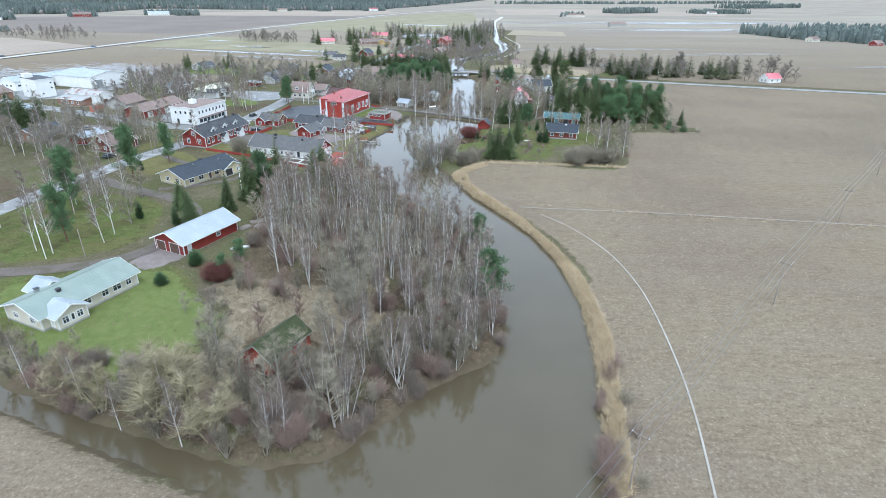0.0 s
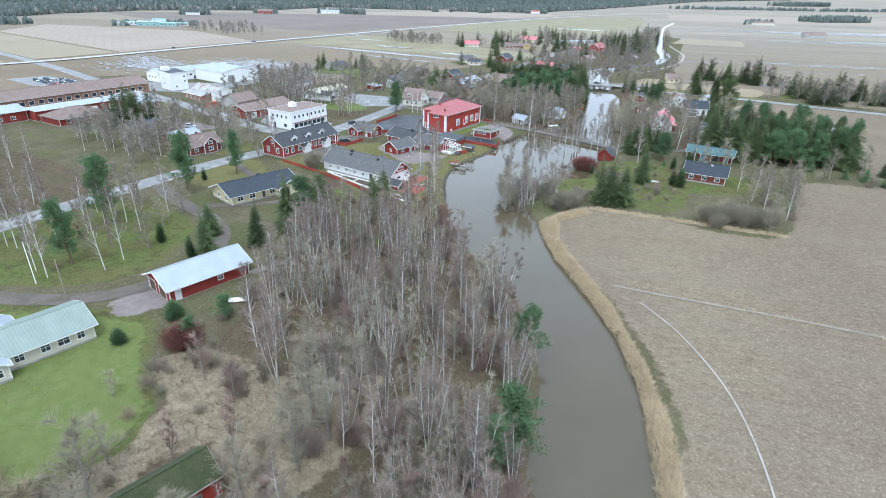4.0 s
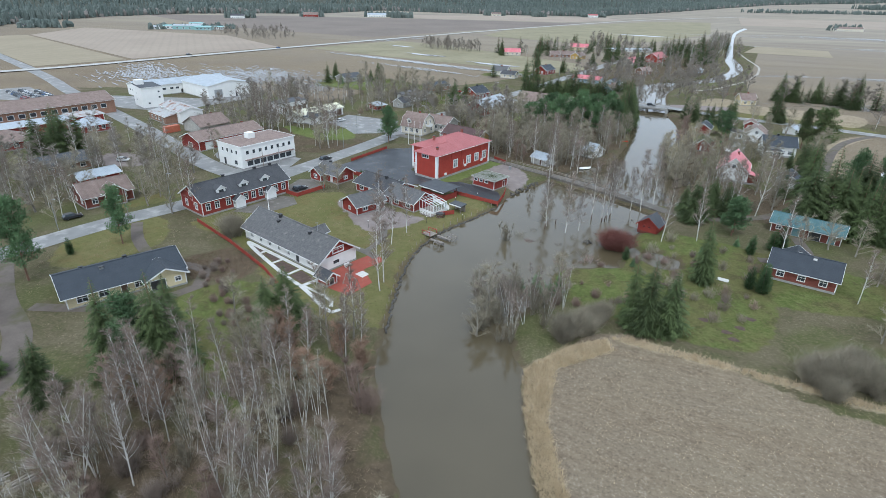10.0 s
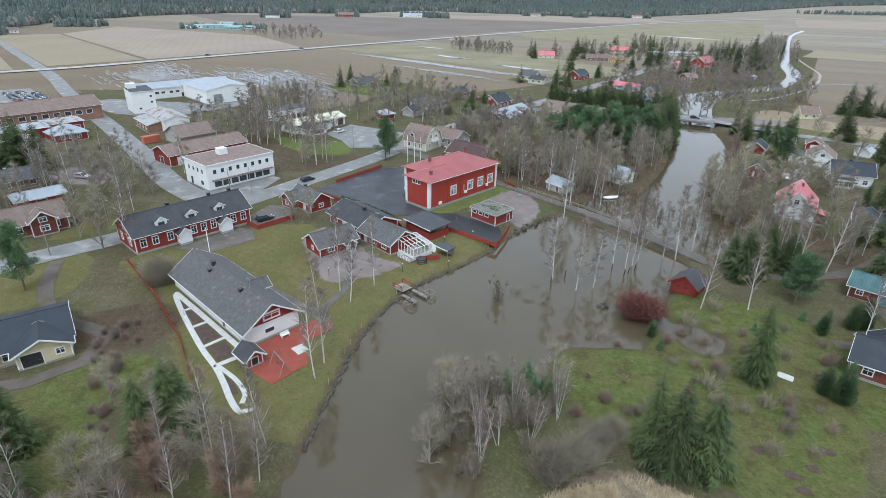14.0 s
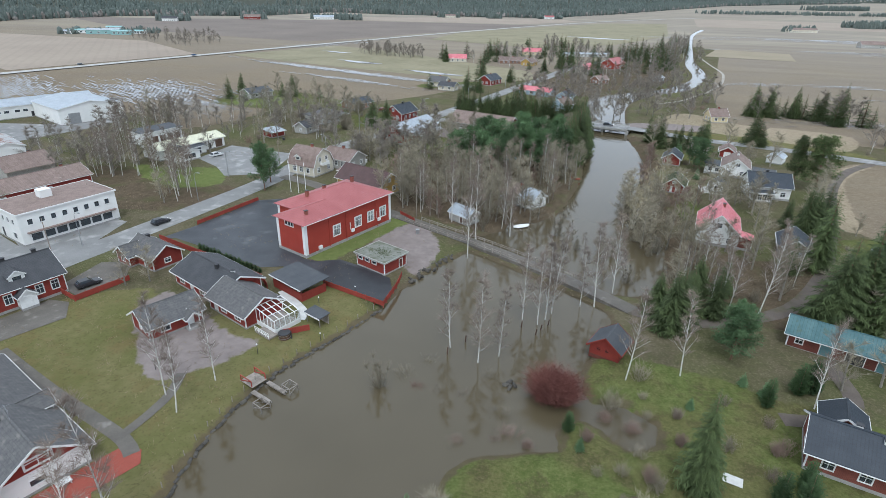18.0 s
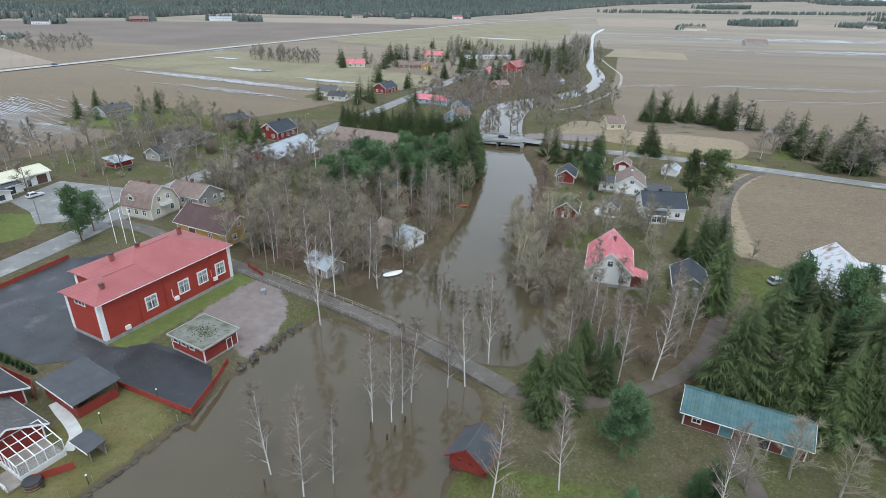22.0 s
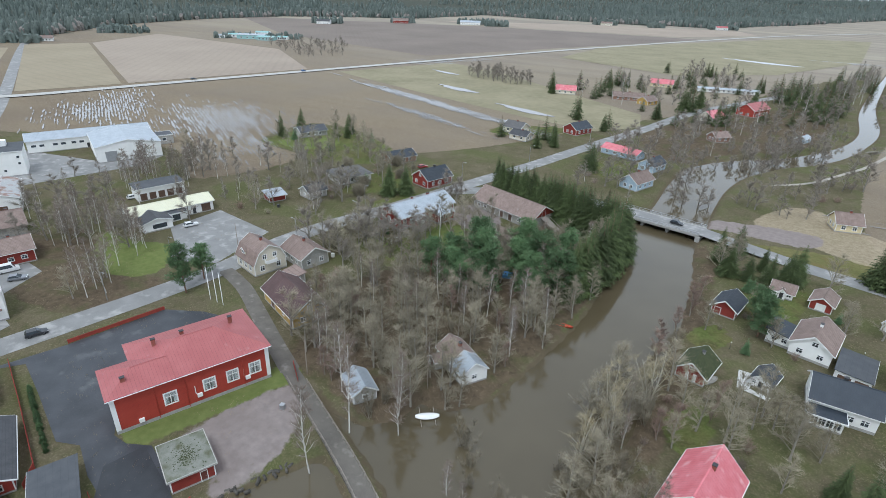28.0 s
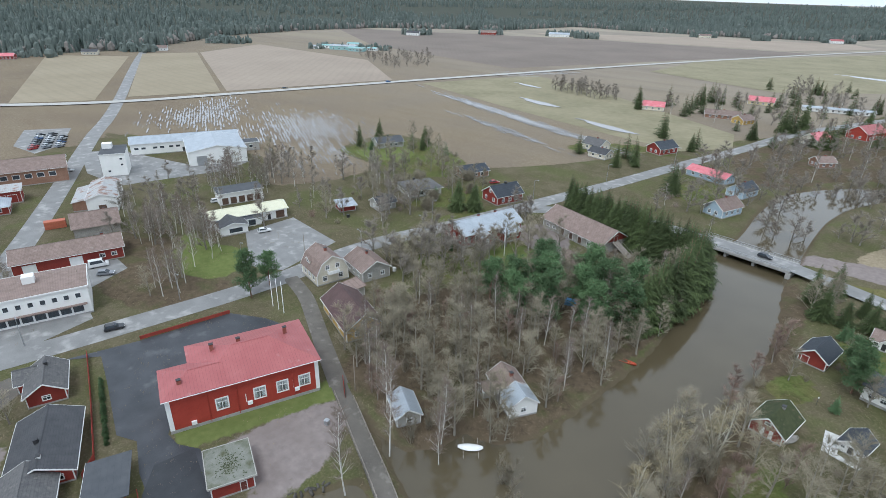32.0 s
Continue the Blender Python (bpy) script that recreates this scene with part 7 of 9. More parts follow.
KINDS = {
    "birch": [broadleaf("birch", "tall bare birch with white trunk and fine purple-brown twigs", s, 17, 1, 0.26, 0.18, 0.68, 28, 68, 1.15, 0.03, BARK_BIRCH, TWIG_BIRCH, 0.115) for s in (1, 2, 3, 4)],
    "clump": [broadleaf("birch_clump", "several slender bare birch stems from one foot", s, 14, 4, 0.36, 0.14, 0.66, 11, 56, 1.05, 0.03, BARK_BIRCH, TWIG_BIRCH, 0.07, 0.10) for s in (5, 6)],
    "coppice": [broadleaf("sapling_clump", "coppice of slender leaning grey-white saplings", s, 12, 9, 0.34, 0.13, 0.6, 8, 44, 0.95, 0.028, BARK_BIRCH, TWIG_GREY, 0.045, 0.16, 0.3, 1.7) for s in (17, 18, 19)],
    "bare": [broadleaf(nm, lab, s, 10, 1, 0.16, 0.38, 0.85, 18, 72, 1.45, 0.034, BARK_GREY, TWIG_GREY, 0.20) for nm, lab, s in
             (("alder", "leafless grey alder with spreading crown", 7), ("rowan", "leafless grey-barked rowan with fine twigs", 8), ("maple", "leafless maple with broad grey crown", 9))],
    "willow": [broadleaf("willow", "many-stemmed bare willow with olive-brown twigs", s, 8, 8, 0.15, 0.17, 0.5, 5, 40, 1.5, 0.034, BARK_GREY, TWIG_OLIVE, 0.07, 0.36, 1.0) for s in (10, 12)],
    "yellow": [broadleaf("willow", "many-stemmed willow with yellow-green twigs", 13, 8, 6, 0.12, 0.28, 0.8, 7, 48, 1.4, 0.04, BARK_GREY, TWIG_YELLOW, 0.10, 0.28)],
    "rusty": [broadleaf("willow", "round-crowned willow with rusty brown twigs", s, 7.5, 5, 0.12, 0.34, 0.9, 8, 64, 1.4, 0.036, BARK_GREY, TWIG_RUST, 0.11, 0.25) for s in (15, 16)],
    "pale": [broadleaf("willow", "big old willow with pale grey spreading limbs", 43, 12, 4, 0.14, 0.36, 0.7, 9, 36, 1.1, 0.034, BARK_PALE, TWIG_YELLOW, 0.17, 0.3)],
    "brown": [broadleaf("aspen", "bare aspen with reddish-brown twigs", 14, 9, 2, 0.2, 0.30, 0.75, 10, 56, 1.3, 0.036, BARK_GREY, TWIG_BROWN, 0.11, 0.15, 0.7)],
    "spruce": [spruce("spruce", "dark green spruce with drooping boughs", s, 15, w, 36, 15, NEEDLE) for s, w in ((20, 2.9), (21, 3.4), (22, 2.4))],
    "slim": [spruce("spruce", "slim dark green hedge spruce", s, 15, 2.8, 36, 14, NEEDLE, 0.3) for s in (23, 24)],
    "young": [spruce("young_spruce", "young green spruce at the water edge", 25, 6, 1.8, 22, 11, NEEDLE_PINE, 0.2)],
    "thuja": [spruce("thuja", "dense columnar green thuja", s, 5, 1.1, 26, 14, NEEDLE_THUJA, -0.35, "tree", 0.02, 0.5) for s in (26, 27)],
    "pine": [pine("pine", "tall pine with clumped blue-green crown", s, 14) for s in (28, 29)],
    "dark_pine": [pine("pine", "broad dark green pine with dense crown", 46, 15, NEEDLE)],
    "far_bare": [broadleaf("alder", "distant bare tree", s, 10, 1, 0.16, 0.38, 0.8, 12, 76, 1.5, 0.055, BARK_GREY, TWIG_FAR, 0.2) for s in (50, 51, 52)],
    "far_spruce": [spruce("spruce", "distant spruce", s, 15, 2.6, 20, 10, NEEDLE) for s in (55, 56)],
    "far_birch": [broadleaf("birch", "distant bare birch", s, 17, 1, 0.26, 0.17, 0.7, 16, 56, 1.4, 0.05, BARK_BIRCH, TWIG_FAR, 0.12) for s in (53, 54)],
    "bush": [shrub("bush", "leafless brown bush with fine twigs", s, 2.4, 1.9, 60, m, 0.034, 6) for s, m in ((30, TWIG_OLIVE), (31, TWIG_BROWN), (32, TWIG_GREY), (33, TWIG_BIRCH))],
    "dome": [shrub("willow_bush", "broad dense round olive-grey willow bush", s, 4.6, 3.6, 700, TWIG_OLIVE, 0.03, 9) for s in (34, 35)],
    "thicket": [shrub("thicket", "tangled reddish-brown thicket of young stems", s, 3.6, 2.8, 240, m, 0.028, 7) for s, m in ((36, TWIG_BROWN), (37, TWIG_BIRCH), (38, TWIG_BROWN))],
}
USED = set()
KITS = {proto: kit(proto) for group in KINDS.values() for proto in group}
ROADS = np.concatenate([np.column_stack([line, np.full(len(line), w + 0.8)]) for line, w in LINES])


def plant(kind, x, y, h=None, z=None, wide=1.0):
    """Set a tree of that kind at its place and height."""
    proto = rng.choice(KINDS[kind])
    z = level(x, y) if z is None else z
    turn = pose(x, y, z, rng.uniform(-2.5, 2.5), rng.uniform(-2.5, 2.5), rng.uniform(0, 360))
    if proto not in USED:
        USED.add(proto)
        proto.matrix_basis = turn
        return proto
    k = (h or proto["tall"] * rng.uniform(0.8, 1.15)) / proto["tall"]
    tree, *pieces = KITS[proto]
    made = tree.copy()
    scene.collection.objects.link(made)
    made.matrix_basis = turn @ Matrix.Diagonal((k * wide, k * wide, k, 1))
    for piece in pieces:
        twin = piece.copy()
        twin.parent = made
        scene.collection.objects.link(twin)
    return made


def free(x, y, wet=False):
    if within(STRIP, x, y) or (abs(x + 5.5) < 4 and 282 < y < 297):  # lawn strip, and a gap toward the camera that keeps the boat in view
        return False
    for inv, a, b in TAKEN:
        p = inv @ Vector((x, y, 0))
        if abs(p.x) < a and abs(p.y) < b:
            return False
    if ((ROADS[:, 0] - x) ** 2 + (ROADS[:, 1] - y) ** 2 < ROADS[:, 2] ** 2).any():
        return False
    return wet or from_shore(x, y) > 0.2


def within(poly, x, y):
    hit = False
    for i in range(len(poly)):
        (x0, y0), (x1, y1) = poly[i - 1], poly[i]
        if (y0 > y) != (y1 > y) and x < (x1 - x0) * (y - y0) / (y1 - y0) + x0:
            hit = not hit
    return hit


FAR = collections.defaultdict(list)


def far_tree(kind, x, y, h):
    """A tree too far off to pick apart, kept for one joined mesh."""
    proto = rng.choice(KINDS[{"bare": "far_bare", "willow": "far_bare", "birch": "far_birch", "spruce": "far_spruce"}.get(kind, kind)])
    k = h / proto["tall"]
    m = np.array(pose(x, y, level(x, y), 0, 0, rng.uniform(0, 360)) @ Matrix.Diagonal((*(2 * [k * (1.6 if kind == "spruce" else 1.25)]), k, 1)))
    for c in KITS[proto][1:] or (proto,):
        FAR[c.data].append(m)


def scatter(poly, count, mix, lo, hi, apart=1.6, wet=False, far=False):
    """Trees of mixed kinds at random inside of an outline."""
    p = np.array(poly, float)
    kinds = [k for k, n in mix.items() for _ in range(n)]
    spots, tries = [], 0
    while len(spots) < count and tries < count * 30:
        tries += 1
        x, y = rng.uniform(p[:, 0].min(), p[:, 0].max()), rng.uniform(p[:, 1].min(), p[:, 1].max())
        if not within(poly, x, y) or any((x - a) ** 2 + (y - b) ** 2 < apart ** 2 for a, b in spots) or not free(x, y, wet):
            continue
        spots.append((x, y))
        k = rng.choice(kinds)
        h = rng.uniform(lo, hi)
        (far_tree if far else plant)(k, x, y, {"bush": rng.uniform(1.4, 3.2), "thicket": rng.uniform(2.2, 4.2), "dome": rng.uniform(3, 5), "willow": rng.uniform(4.5, 8), "bare": rng.uniform(7.5, 12.5), "brown": rng.uniform(5, 9), "young": rng.uniform(3, 7), "yellow": rng.uniform(5, 8), "coppice": rng.uniform(8, 13)}.get(k, h))


# birches at the flooded lane and in the gardens
for x, y, h in ((-6.6, 238.1, 15.2), (-1.4, 235.6, 17.4), (1.4, 238.3, 14.5), (3.2, 249.5, 18.8), (5.9, 250, 20), (7.6, 254.9, 20.6), (6.8, 252.3, 18.2), (12.4, 259.2, 13.2), (15.1, 260, 17.7), (18.1, 266.7, 18), (21.2, 237.7, 16),
                (29.2, 241.6, 15), (38.5, 264.2, 15.7), (44, 266.1, 18.3), (34.7, 276, 14), (-13.5, 272.2, 20), (-14.5, 282.6, 21), (-29.1, 189.1, 16.5), (-30.1, 192.6, 19.3), (-37, 209.5, 14.8), (-36.6, 217, 14.6), (-41, 211.9, 16.8),
                (-92, 206, 15), (-22.5, 289, 17), (-10, 291, 16), (-7, 287.5, 15), (47, 240, 15), (60, 212, 14), (62, 206, 12), (66, 199, 13), (58, 222, 12)):
    plant("birch", x, y, h)
for x, y, h in ((29.9, 219.1, 15), (17.5, 195.6, 13), (20, 194.6, 14.5), (23.5, 196.4, 12.5), (29.5, 256.5, 12.4), (38.3, 272.1, 8), (33.5, 269.7, 9), (58.4, 316.8, 9), (60.8, 309.2, 13), (65.6, 314.4, 14), (62.4, 312, 13), (30, 407, 11.5), 
                (29.6, 391, 10), (35, 390.6, 9), (40, 392, 10), (44.4, 395, 11), (64.8, 409.5, 12), (28, 254.6, 12.1), (31.8, 261.2, 10.6), (25.9, 260, 8.6), (35.9, 262, 10.6), (59.5, 291.5, 18), (53.2, 286.4, 9), (37.6, 399.9, 8.4), (46.1, 398.4, 12.3), (146.3, 431.8, 13.2), (130.5, 403.8, 11.9),
                (82.5, 477, 12), (75.8, 475.4, 13.2), (94.6, 480.1, 12), (110.4, 467.4, 15.2), (105.4, 477, 11.8), (54.9, 264.6, 18), (60.5, 268.7, 21), (68.6, 274.6, 19), (74, 274.5, 18), (78.5, 271.1, 16), (62.3, 263.5, 17), (85.8, 281.5, 16),
                (-53.3, 161.2, 12.5), (-54.3, 150.5, 16), (-57.7, 142.5, 11), (-70, 142.3, 9), (-41, 175.2, 8), (-63.5, 132.6, 11), (-57, 141.1, 10), (-176, 223, 15.9), (-173, 230, 16.2), (-167.6, 232.5, 16.7), (-171, 226, 15), (-179, 232, 17),
                (-46.5, 153.7, 18), (-37.9, 172.1, 12), (-39.6, 169.2, 10.7), (-86.9, 380.1, 13), (-82.6, 384.9, 12), (-184, 412, 13.2), (-162.5, 438.5, 12), (-163, 429, 9), (-83.4, 555, 16.3), (-37.8, 459.3, 14), (-74, 479, 13.7), (-67.6, 486.6, 13.8),
                (-60.7, 538, 10.8), (-135.7, 632, 16), (-111, 691, 17), (-101, 705, 15), (-38.5, 628, 19), (-33.3, 652, 19), (-59.5, 826, 14.5), (-47, 596, 12), (26, 399, 12), (-6.6, 757, 14), (150, 436, 12), (157, 428, 11), (92, 268, 17), (98, 275, 15),
                (66, 258.5, 16), (84, 262, 17), (72, 264, 20), (79, 280, 15), (68, 282, 15), (-12, 600, 15), (20, 700, 18), (26, 720, 17), (34, 705, 16), (30, 690, 18), (-4, 690, 14), (40, 760, 17), (-190, 430, 12), (-157, 431, 10)):
    plant("spruce", x, y, h * (1.3 if y > 395 and x > 60 else 1.0), wide=1.15 if y > 395 else 1.55)
for x, y, h in ((-80.2, 292.6, 10.7), (-83, 299.6, 10), (-87.5, 120.2, 18), (-94.4, 164.5, 17), (-92.7, 184.6, 13), (37.8, 251.1, 9), (37.2, 248.9, 9.5), (40.5, 367.5, 10), (-50, 152, 13), (-97.8, 139.3, 17), (8.5, 118, 9), (10, 96, 11), (8.5, 92.5, 8),
                (-3, 348, 14), (-9, 343, 13), (-15, 347, 14), (-20, 338, 14), (-26, 334, 13), (-24, 345, 15), (-31, 341, 13), (-12, 352, 15), (-6, 357, 15), (-18, 356, 15), (-36, 337, 12), (-30, 352, 14), (-33, 357, 12), 
                (-45, 104, 5), (-44, 112, 5), (74, 256, 12), (80, 255, 13), (88, 258, 12)):
    plant("pine", x, y, h, wide=1.0 if x < -85 else 1.45)
for x, y, h, wd in ((68.4, 356.5, 17.5, 1.7), (74.2, 353.6, 16, 1.7), (41.4, 361.5, 10.5, 1.5)):
    plant("dark_pine" if x > 50 else "pine", x, y, h, wide=wd)
scatter([(62, 258), (74, 252), (100, 262), (102, 282), (84, 290), (66, 284)], 46, {"spruce": 3, "pine": 1}, 13, 19, 2.4)
for x, y, h in ((82.5, 477, 12), (75.8, 475.4, 13), (94.6, 480.1, 12), (110.4, 467.4, 15), (105.4, 477, 12), (146.3, 431.8, 13), (130.5, 403.8, 12), (150, 436, 12), (157, 428, 11), (64.8, 409.5, 11), (120, 470, 12), (136, 462, 12)):
    for _ in range(4):
        far_tree(rng.choice(("spruce", "spruce", "spruce", "bare")), x + rng.uniform(-4.5, 4.5), y + rng.uniform(-3, 3), h * rng.uniform(0.7, 1.25))
for x, y, kinds, n in ((135.6, 402, "SSBB", 8), (177, 441, "SSB", 8), (197, 430, "SSBB", 9), (220, 437, "BBS", 8), (250, 446, "BB", 7), (119, 430, "BBS", 6), (208, 396, "B", 3), (234, 394, "BB", 4)):
    for _ in range(n):
        far_tree("spruce" if rng.choice(kinds) == "S" else "bare", x + rng.uniform(-9, 9), y + rng.uniform(-4, 4), rng.uniform(8, 14))
for x, y, h in ((-87.5, 562.4, 16), (-78, 498, 14), (-72, 494, 13), (-108, 670, 15), (-34.7, 634, 19), (-38, 640, 18), (-46.7, 593, 14), (-64, 831, 15), (11, 791, 17), (16, 797, 16), (39.7, 671, 20), (44, 676, 18), (-41, 465, 14), (-61, 546, 12),
                (-99, 488, 12), (-145, 651, 16), (-109, 706, 17), (-113, 712, 15), (4, 780, 16), (22, 800, 17), (48, 690, 17), (36, 800, 16)):
    far_tree("spruce", x, y, h)
scatter([(-6, 500), (14, 512), (40, 548), (56, 600), (50, 640), (24, 560), (2, 530)], 34, {"willow": 1}, 5, 8, 2.6, True, True)
scatter([(-120, 850), (-60, 760), (-20, 820), (-60, 900)], 26, {"bare": 2, "spruce": 1}, 8, 13, 4, far=True)
scatter([(84, 240), (110, 238), (113, 250), (100, 256), (86, 258)], 12, {"bush": 3, "bare": 1, "young": 1}, 3, 6, 2.6)
plant("spruce", 99, 262, 17, wide=1.7)
plant("spruce", 108, 254, 8, wide=1.6)
scatter([(-200, 306), (-160, 272), (-112, 296), (-126, 340), (-100, 350), (-90, 345), (-100, 380), (-150, 396), (-190, 362)], 80, {"bare": 3, "birch": 3, "willow": 1}, 7, 12, 3.0, far=True)
scatter([(-84, 330), (-60, 326), (-46, 350), (-60, 392), (-80, 396)], 26, {"bare": 1}, 6, 9, 2.6, far=True)
scatter([(-180, 196), (-130, 180), (-112, 232), (-140, 262), (-190, 246)], 50, {"bare": 2, "birch": 3}, 8, 14, 3.0, far=True)
# the long hedge of slim spruces
for i in range(42):
    t = i / 41
    plant("slim", -58 + 57 * t + rng.uniform(-0.6, 0.6), 411 - 25 * t + rng.uniform(-0.6, 0.6), 13.5 + 5.5 * t + rng.uniform(-1.2, 1.2), wide=1.35)
for i in range(30):
    t = i / 29
    plant("slim", 0.6 + 1.6 * t - 4 * t * t + rng.uniform(-1.5, 1.0), 386 - 38 * t + rng.uniform(-0.8, 0.8), 18.5 - 4 * t + rng.uniform(-2, 2), z=LAND, wide=1.4)
for x, y, h in ((38.6, 220.1, 6), (40.9, 219.1, 6.6), (42, 223, 4), (14.1, 223.9, 3.4), (45.5, 242.8, 5.5), (47.4, 243.7, 6.2), (40.5, 238.4, 5), (-45.2, 191, 2.0), (-98, 176, 4), (-66.5, 131, 5), (-78, 135, 5), (-64, 352, 3)):
    plant("thuja", x, y, h)
for x, y, h in ((-56.2, 100.4, 2.8), (-52.9, 109.4, 3.6)):
    plant("thuja", x, y, h, wide=2.2)
for x, y in ((-4, 203), (-1.5, 205), (0.6, 202), (2.0, 200.5), (-2.6, 201), (3.4, 203)):
    plant("young", x, y, rng.uniform(3.5, 5.5))
# old bare trees by the log shed and the shed yard
for x, y, h in ((-30, 70.5, 9), (-21, 73, 8), (-19, 80, 10), (-47, 134, 8), (-49, 171, 8), (-97, 203, 10), (52, 246, 9), (58, 249, 10), (63, 247, 9), (-62, 201, 6), (60, 280, 10), (46, 286, 9), (74, 316, 6), (-69, 238, 8), (-72, 235, 8), (-23.4, 68, 10), (-40.7, 173.4, 9), (-46.6, 89.4, 4.5), (59.9, 264.1, 9), (66.3, 258.9, 9), (71.5, 265.5, 9), (-60.4, 79.4, 3.5)):
    plant("bare", x, y, h)
for x, y, h in ((-47.5, 63.6, 8), (-40.5, 63.2, 11), (-36.5, 61.4, 11.5), (-34.5, 64.4, 10.5), (-53, 66.4, 8), (-30, 58.6, 9), (-38.6, 67, 9)):
    plant("yellow", x, y, h, wide=1.25)
for x, y, h in ((22.4, 56.4, 2.2), (21.9, 53.6, 1.8), (24.2, 66.2, 2.0), (24.8, 68, 1.6), (22.8, 59, 1.7), (21.4, 50.5, 2.0)):
    plant("thicket", x, y, h)
scatter([(-30, 96), (-4, 84), (8, 82), (11, 100), (7, 122), (-4, 140), (-20, 158), (-44, 158), (-46, 138), (-38, 116)], 86, {"birch": 8, "clump": 4, "bare": 1, "brown": 3}, 10, 17, 1.9)
scatter([(-8, 84), (10, 82), (11, 108), (4, 132), (-18, 164), (-26, 152), (-40, 146), (-44, 120), (-36, 106), (-14, 104)], 56, {"thicket": 1}, 2, 4, 2.2)
scatter([(-26, 98), (-6, 86), (9, 84), (10, 104), (5, 126), (-6, 142), (-22, 156), (-40, 152), (-42, 128), (-34, 112)], 38, {"coppice": 1}, 8, 13, 2.6)
scatter([(-20, 66), (-4, 70), (9, 80), (11, 92), (4, 92), (-10, 80), (-22, 72)], 30, {"clump": 3, "birch": 1, "willow": 3}, 9, 13, 1.6)
scatter(WOODS[0], 45, {"bush": 3, "willow": 2, "brown": 3}, 2, 4, 1.8)
scatter([(-66, 70), (-50, 66), (-30, 58), (-16, 57), (-8, 64), (-20, 74), (-34, 74), (-46, 72), (-58, 76)], 72, {"thicket": 6, "willow": 2, "bare": 1, "bush": 2}, 2, 5, 1.6)
scatter([(-24, 58), (-12, 61), (-4, 69), (4, 75), (11, 81), (7, 85), (-6, 77), (-16, 67)], 26, {"willow": 3, "clump": 2, "thicket": 2}, 8, 12, 1.5, True)
scatter([(-64, 69), (-50, 63.2), (-36, 57.8), (-22, 54.6), (-12, 58.6), (-2, 68.4), (6, 75.4), (11.4, 81.6), (12, 92), (9, 90), (2, 76), (-12, 63), (-24, 58.6), (-46, 66), (-62, 73)], 40, {"willow": 3, "birch": 2, "clump": 2, "thicket": 4, "bush": 2}, 7, 12, 1.7, True)
scatter([(-90, 76), (-64, 69), (-58, 72), (-72, 82), (-88, 88)], 16, {"willow": 2, "bush": 2}, 3, 6, 2.2)
scatter([(-54, 148), (-38, 140), (-18, 168), (-26, 178), (-34, 172), (-48, 160)], 30, {"birch": 4, "brown": 3, "bare": 2}, 9, 14, 2.2)
scatter([(-46, 90), (-40, 84), (-36, 96), (-42, 118), (-47, 112)], 14, {"bush": 5, "bare": 1}, 2, 3, 2.0)
scatter(CLEARING, 30, {"bush": 4, "bare": 2, "thicket": 2, "willow": 1}, 2, 6, 2.4)
for x, y, h in ((-42.6, 147.6, 8), (-32.3, 164.5, 7), (-24.8, 168.2, 7), (-27, 160.5, 8), (-36, 167, 7), (-20, 165.5, 6.5), (-39.5, 146, 7.5), (-47, 146, 7), (-22, 160, 7)):
    plant("rusty", x, y, h)
for i in range(34):
    u, v = rng.random(), rng.uniform(-3.4, 3.4)
    plant("thicket", -67 + 25 * u + 0.55 * v, 184.5 - 17.5 * u + 0.83 * v, rng.uniform(0.9, 1.7))
scatter(WOODS[1], 64, {"birch": 6, "bare": 2}, 13, 18, 3.0)
scatter([(-126, 110), (-112, 158), (-90, 160), (-76, 150), (-72, 126), (-86, 112), (-100, 104)], 26, {"birch": 4, "bare": 1, "brown": 1}, 12, 17, 4.0)
scatter([(-9, 183), (-3, 180), (4, 186), (8, 196), (2, 203), (-6, 203), (-10, 194)], 30, {"willow": 4, "clump": 2, "bare": 1}, 8, 10, 1.6, True)
scatter([(-18, 222), (-10, 218), (2, 216), (8, 222), (4, 234), (-12, 234)], 9, {"bush": 3, "willow": 1}, 1, 3, 4.0, True)
scatter([(-52, 318), (-40, 294), (-26, 289), (-13, 287), (-4, 293), (2, 308), (4, 345), (0, 372), (-20, 372), (-40, 350)], 190, {"bare": 7, "willow": 3, "birch": 2, "brown": 1}, 10, 15, 1.8)
scatter([(-50, 294), (-38, 292), (-36, 312), (-46, 316), (-58, 312)], 14, {"bare": 3, "brown": 1}, 7, 10, 2.0)
scatter([(18, 300), (27, 276), (30, 290), (28, 330), (24, 334), (18, 330)], 32, {"willow": 4, "bare": 3, "birch": 1}, 6, 11, 2.0, True)
scatter([(0, 280), (22, 270), (24, 284), (8, 300), (2, 292)], 10, {"willow": 2, "birch": 1}, 7, 12, 3.0, True)
scatter([(28, 262), (56, 270), (60, 290), (46, 292), (30, 300), (29, 280)], 26, {"birch": 2, "bare": 4, "bush": 1}, 10, 15, 2.6)
scatter([(28, 310), (52, 312), (58, 330), (44, 336), (38, 333), (28, 330)], 26, {"bare": 4, "bush": 3, "brown": 1}, 5, 9, 2.4)
scatter([(26, 350), (46, 352), (70, 372), (60, 402), (24, 402)], 26, {"bare": 2, "bush": 4, "young": 2}, 5, 9, 2.2)
scatter([(-8, 390), (4, 350), (8, 352), (2, 404)], 16, {"bare": 3, "birch": 1}, 7, 12, 2.0)
scatter([(-34, 424), (-6, 426), (-8, 470), (-6, 502), (-30, 540), (-52, 500), (-44, 466)], 36, {"bare": 3, "bush": 2, "birch": 1}, 7, 12, 2.6, far=True)
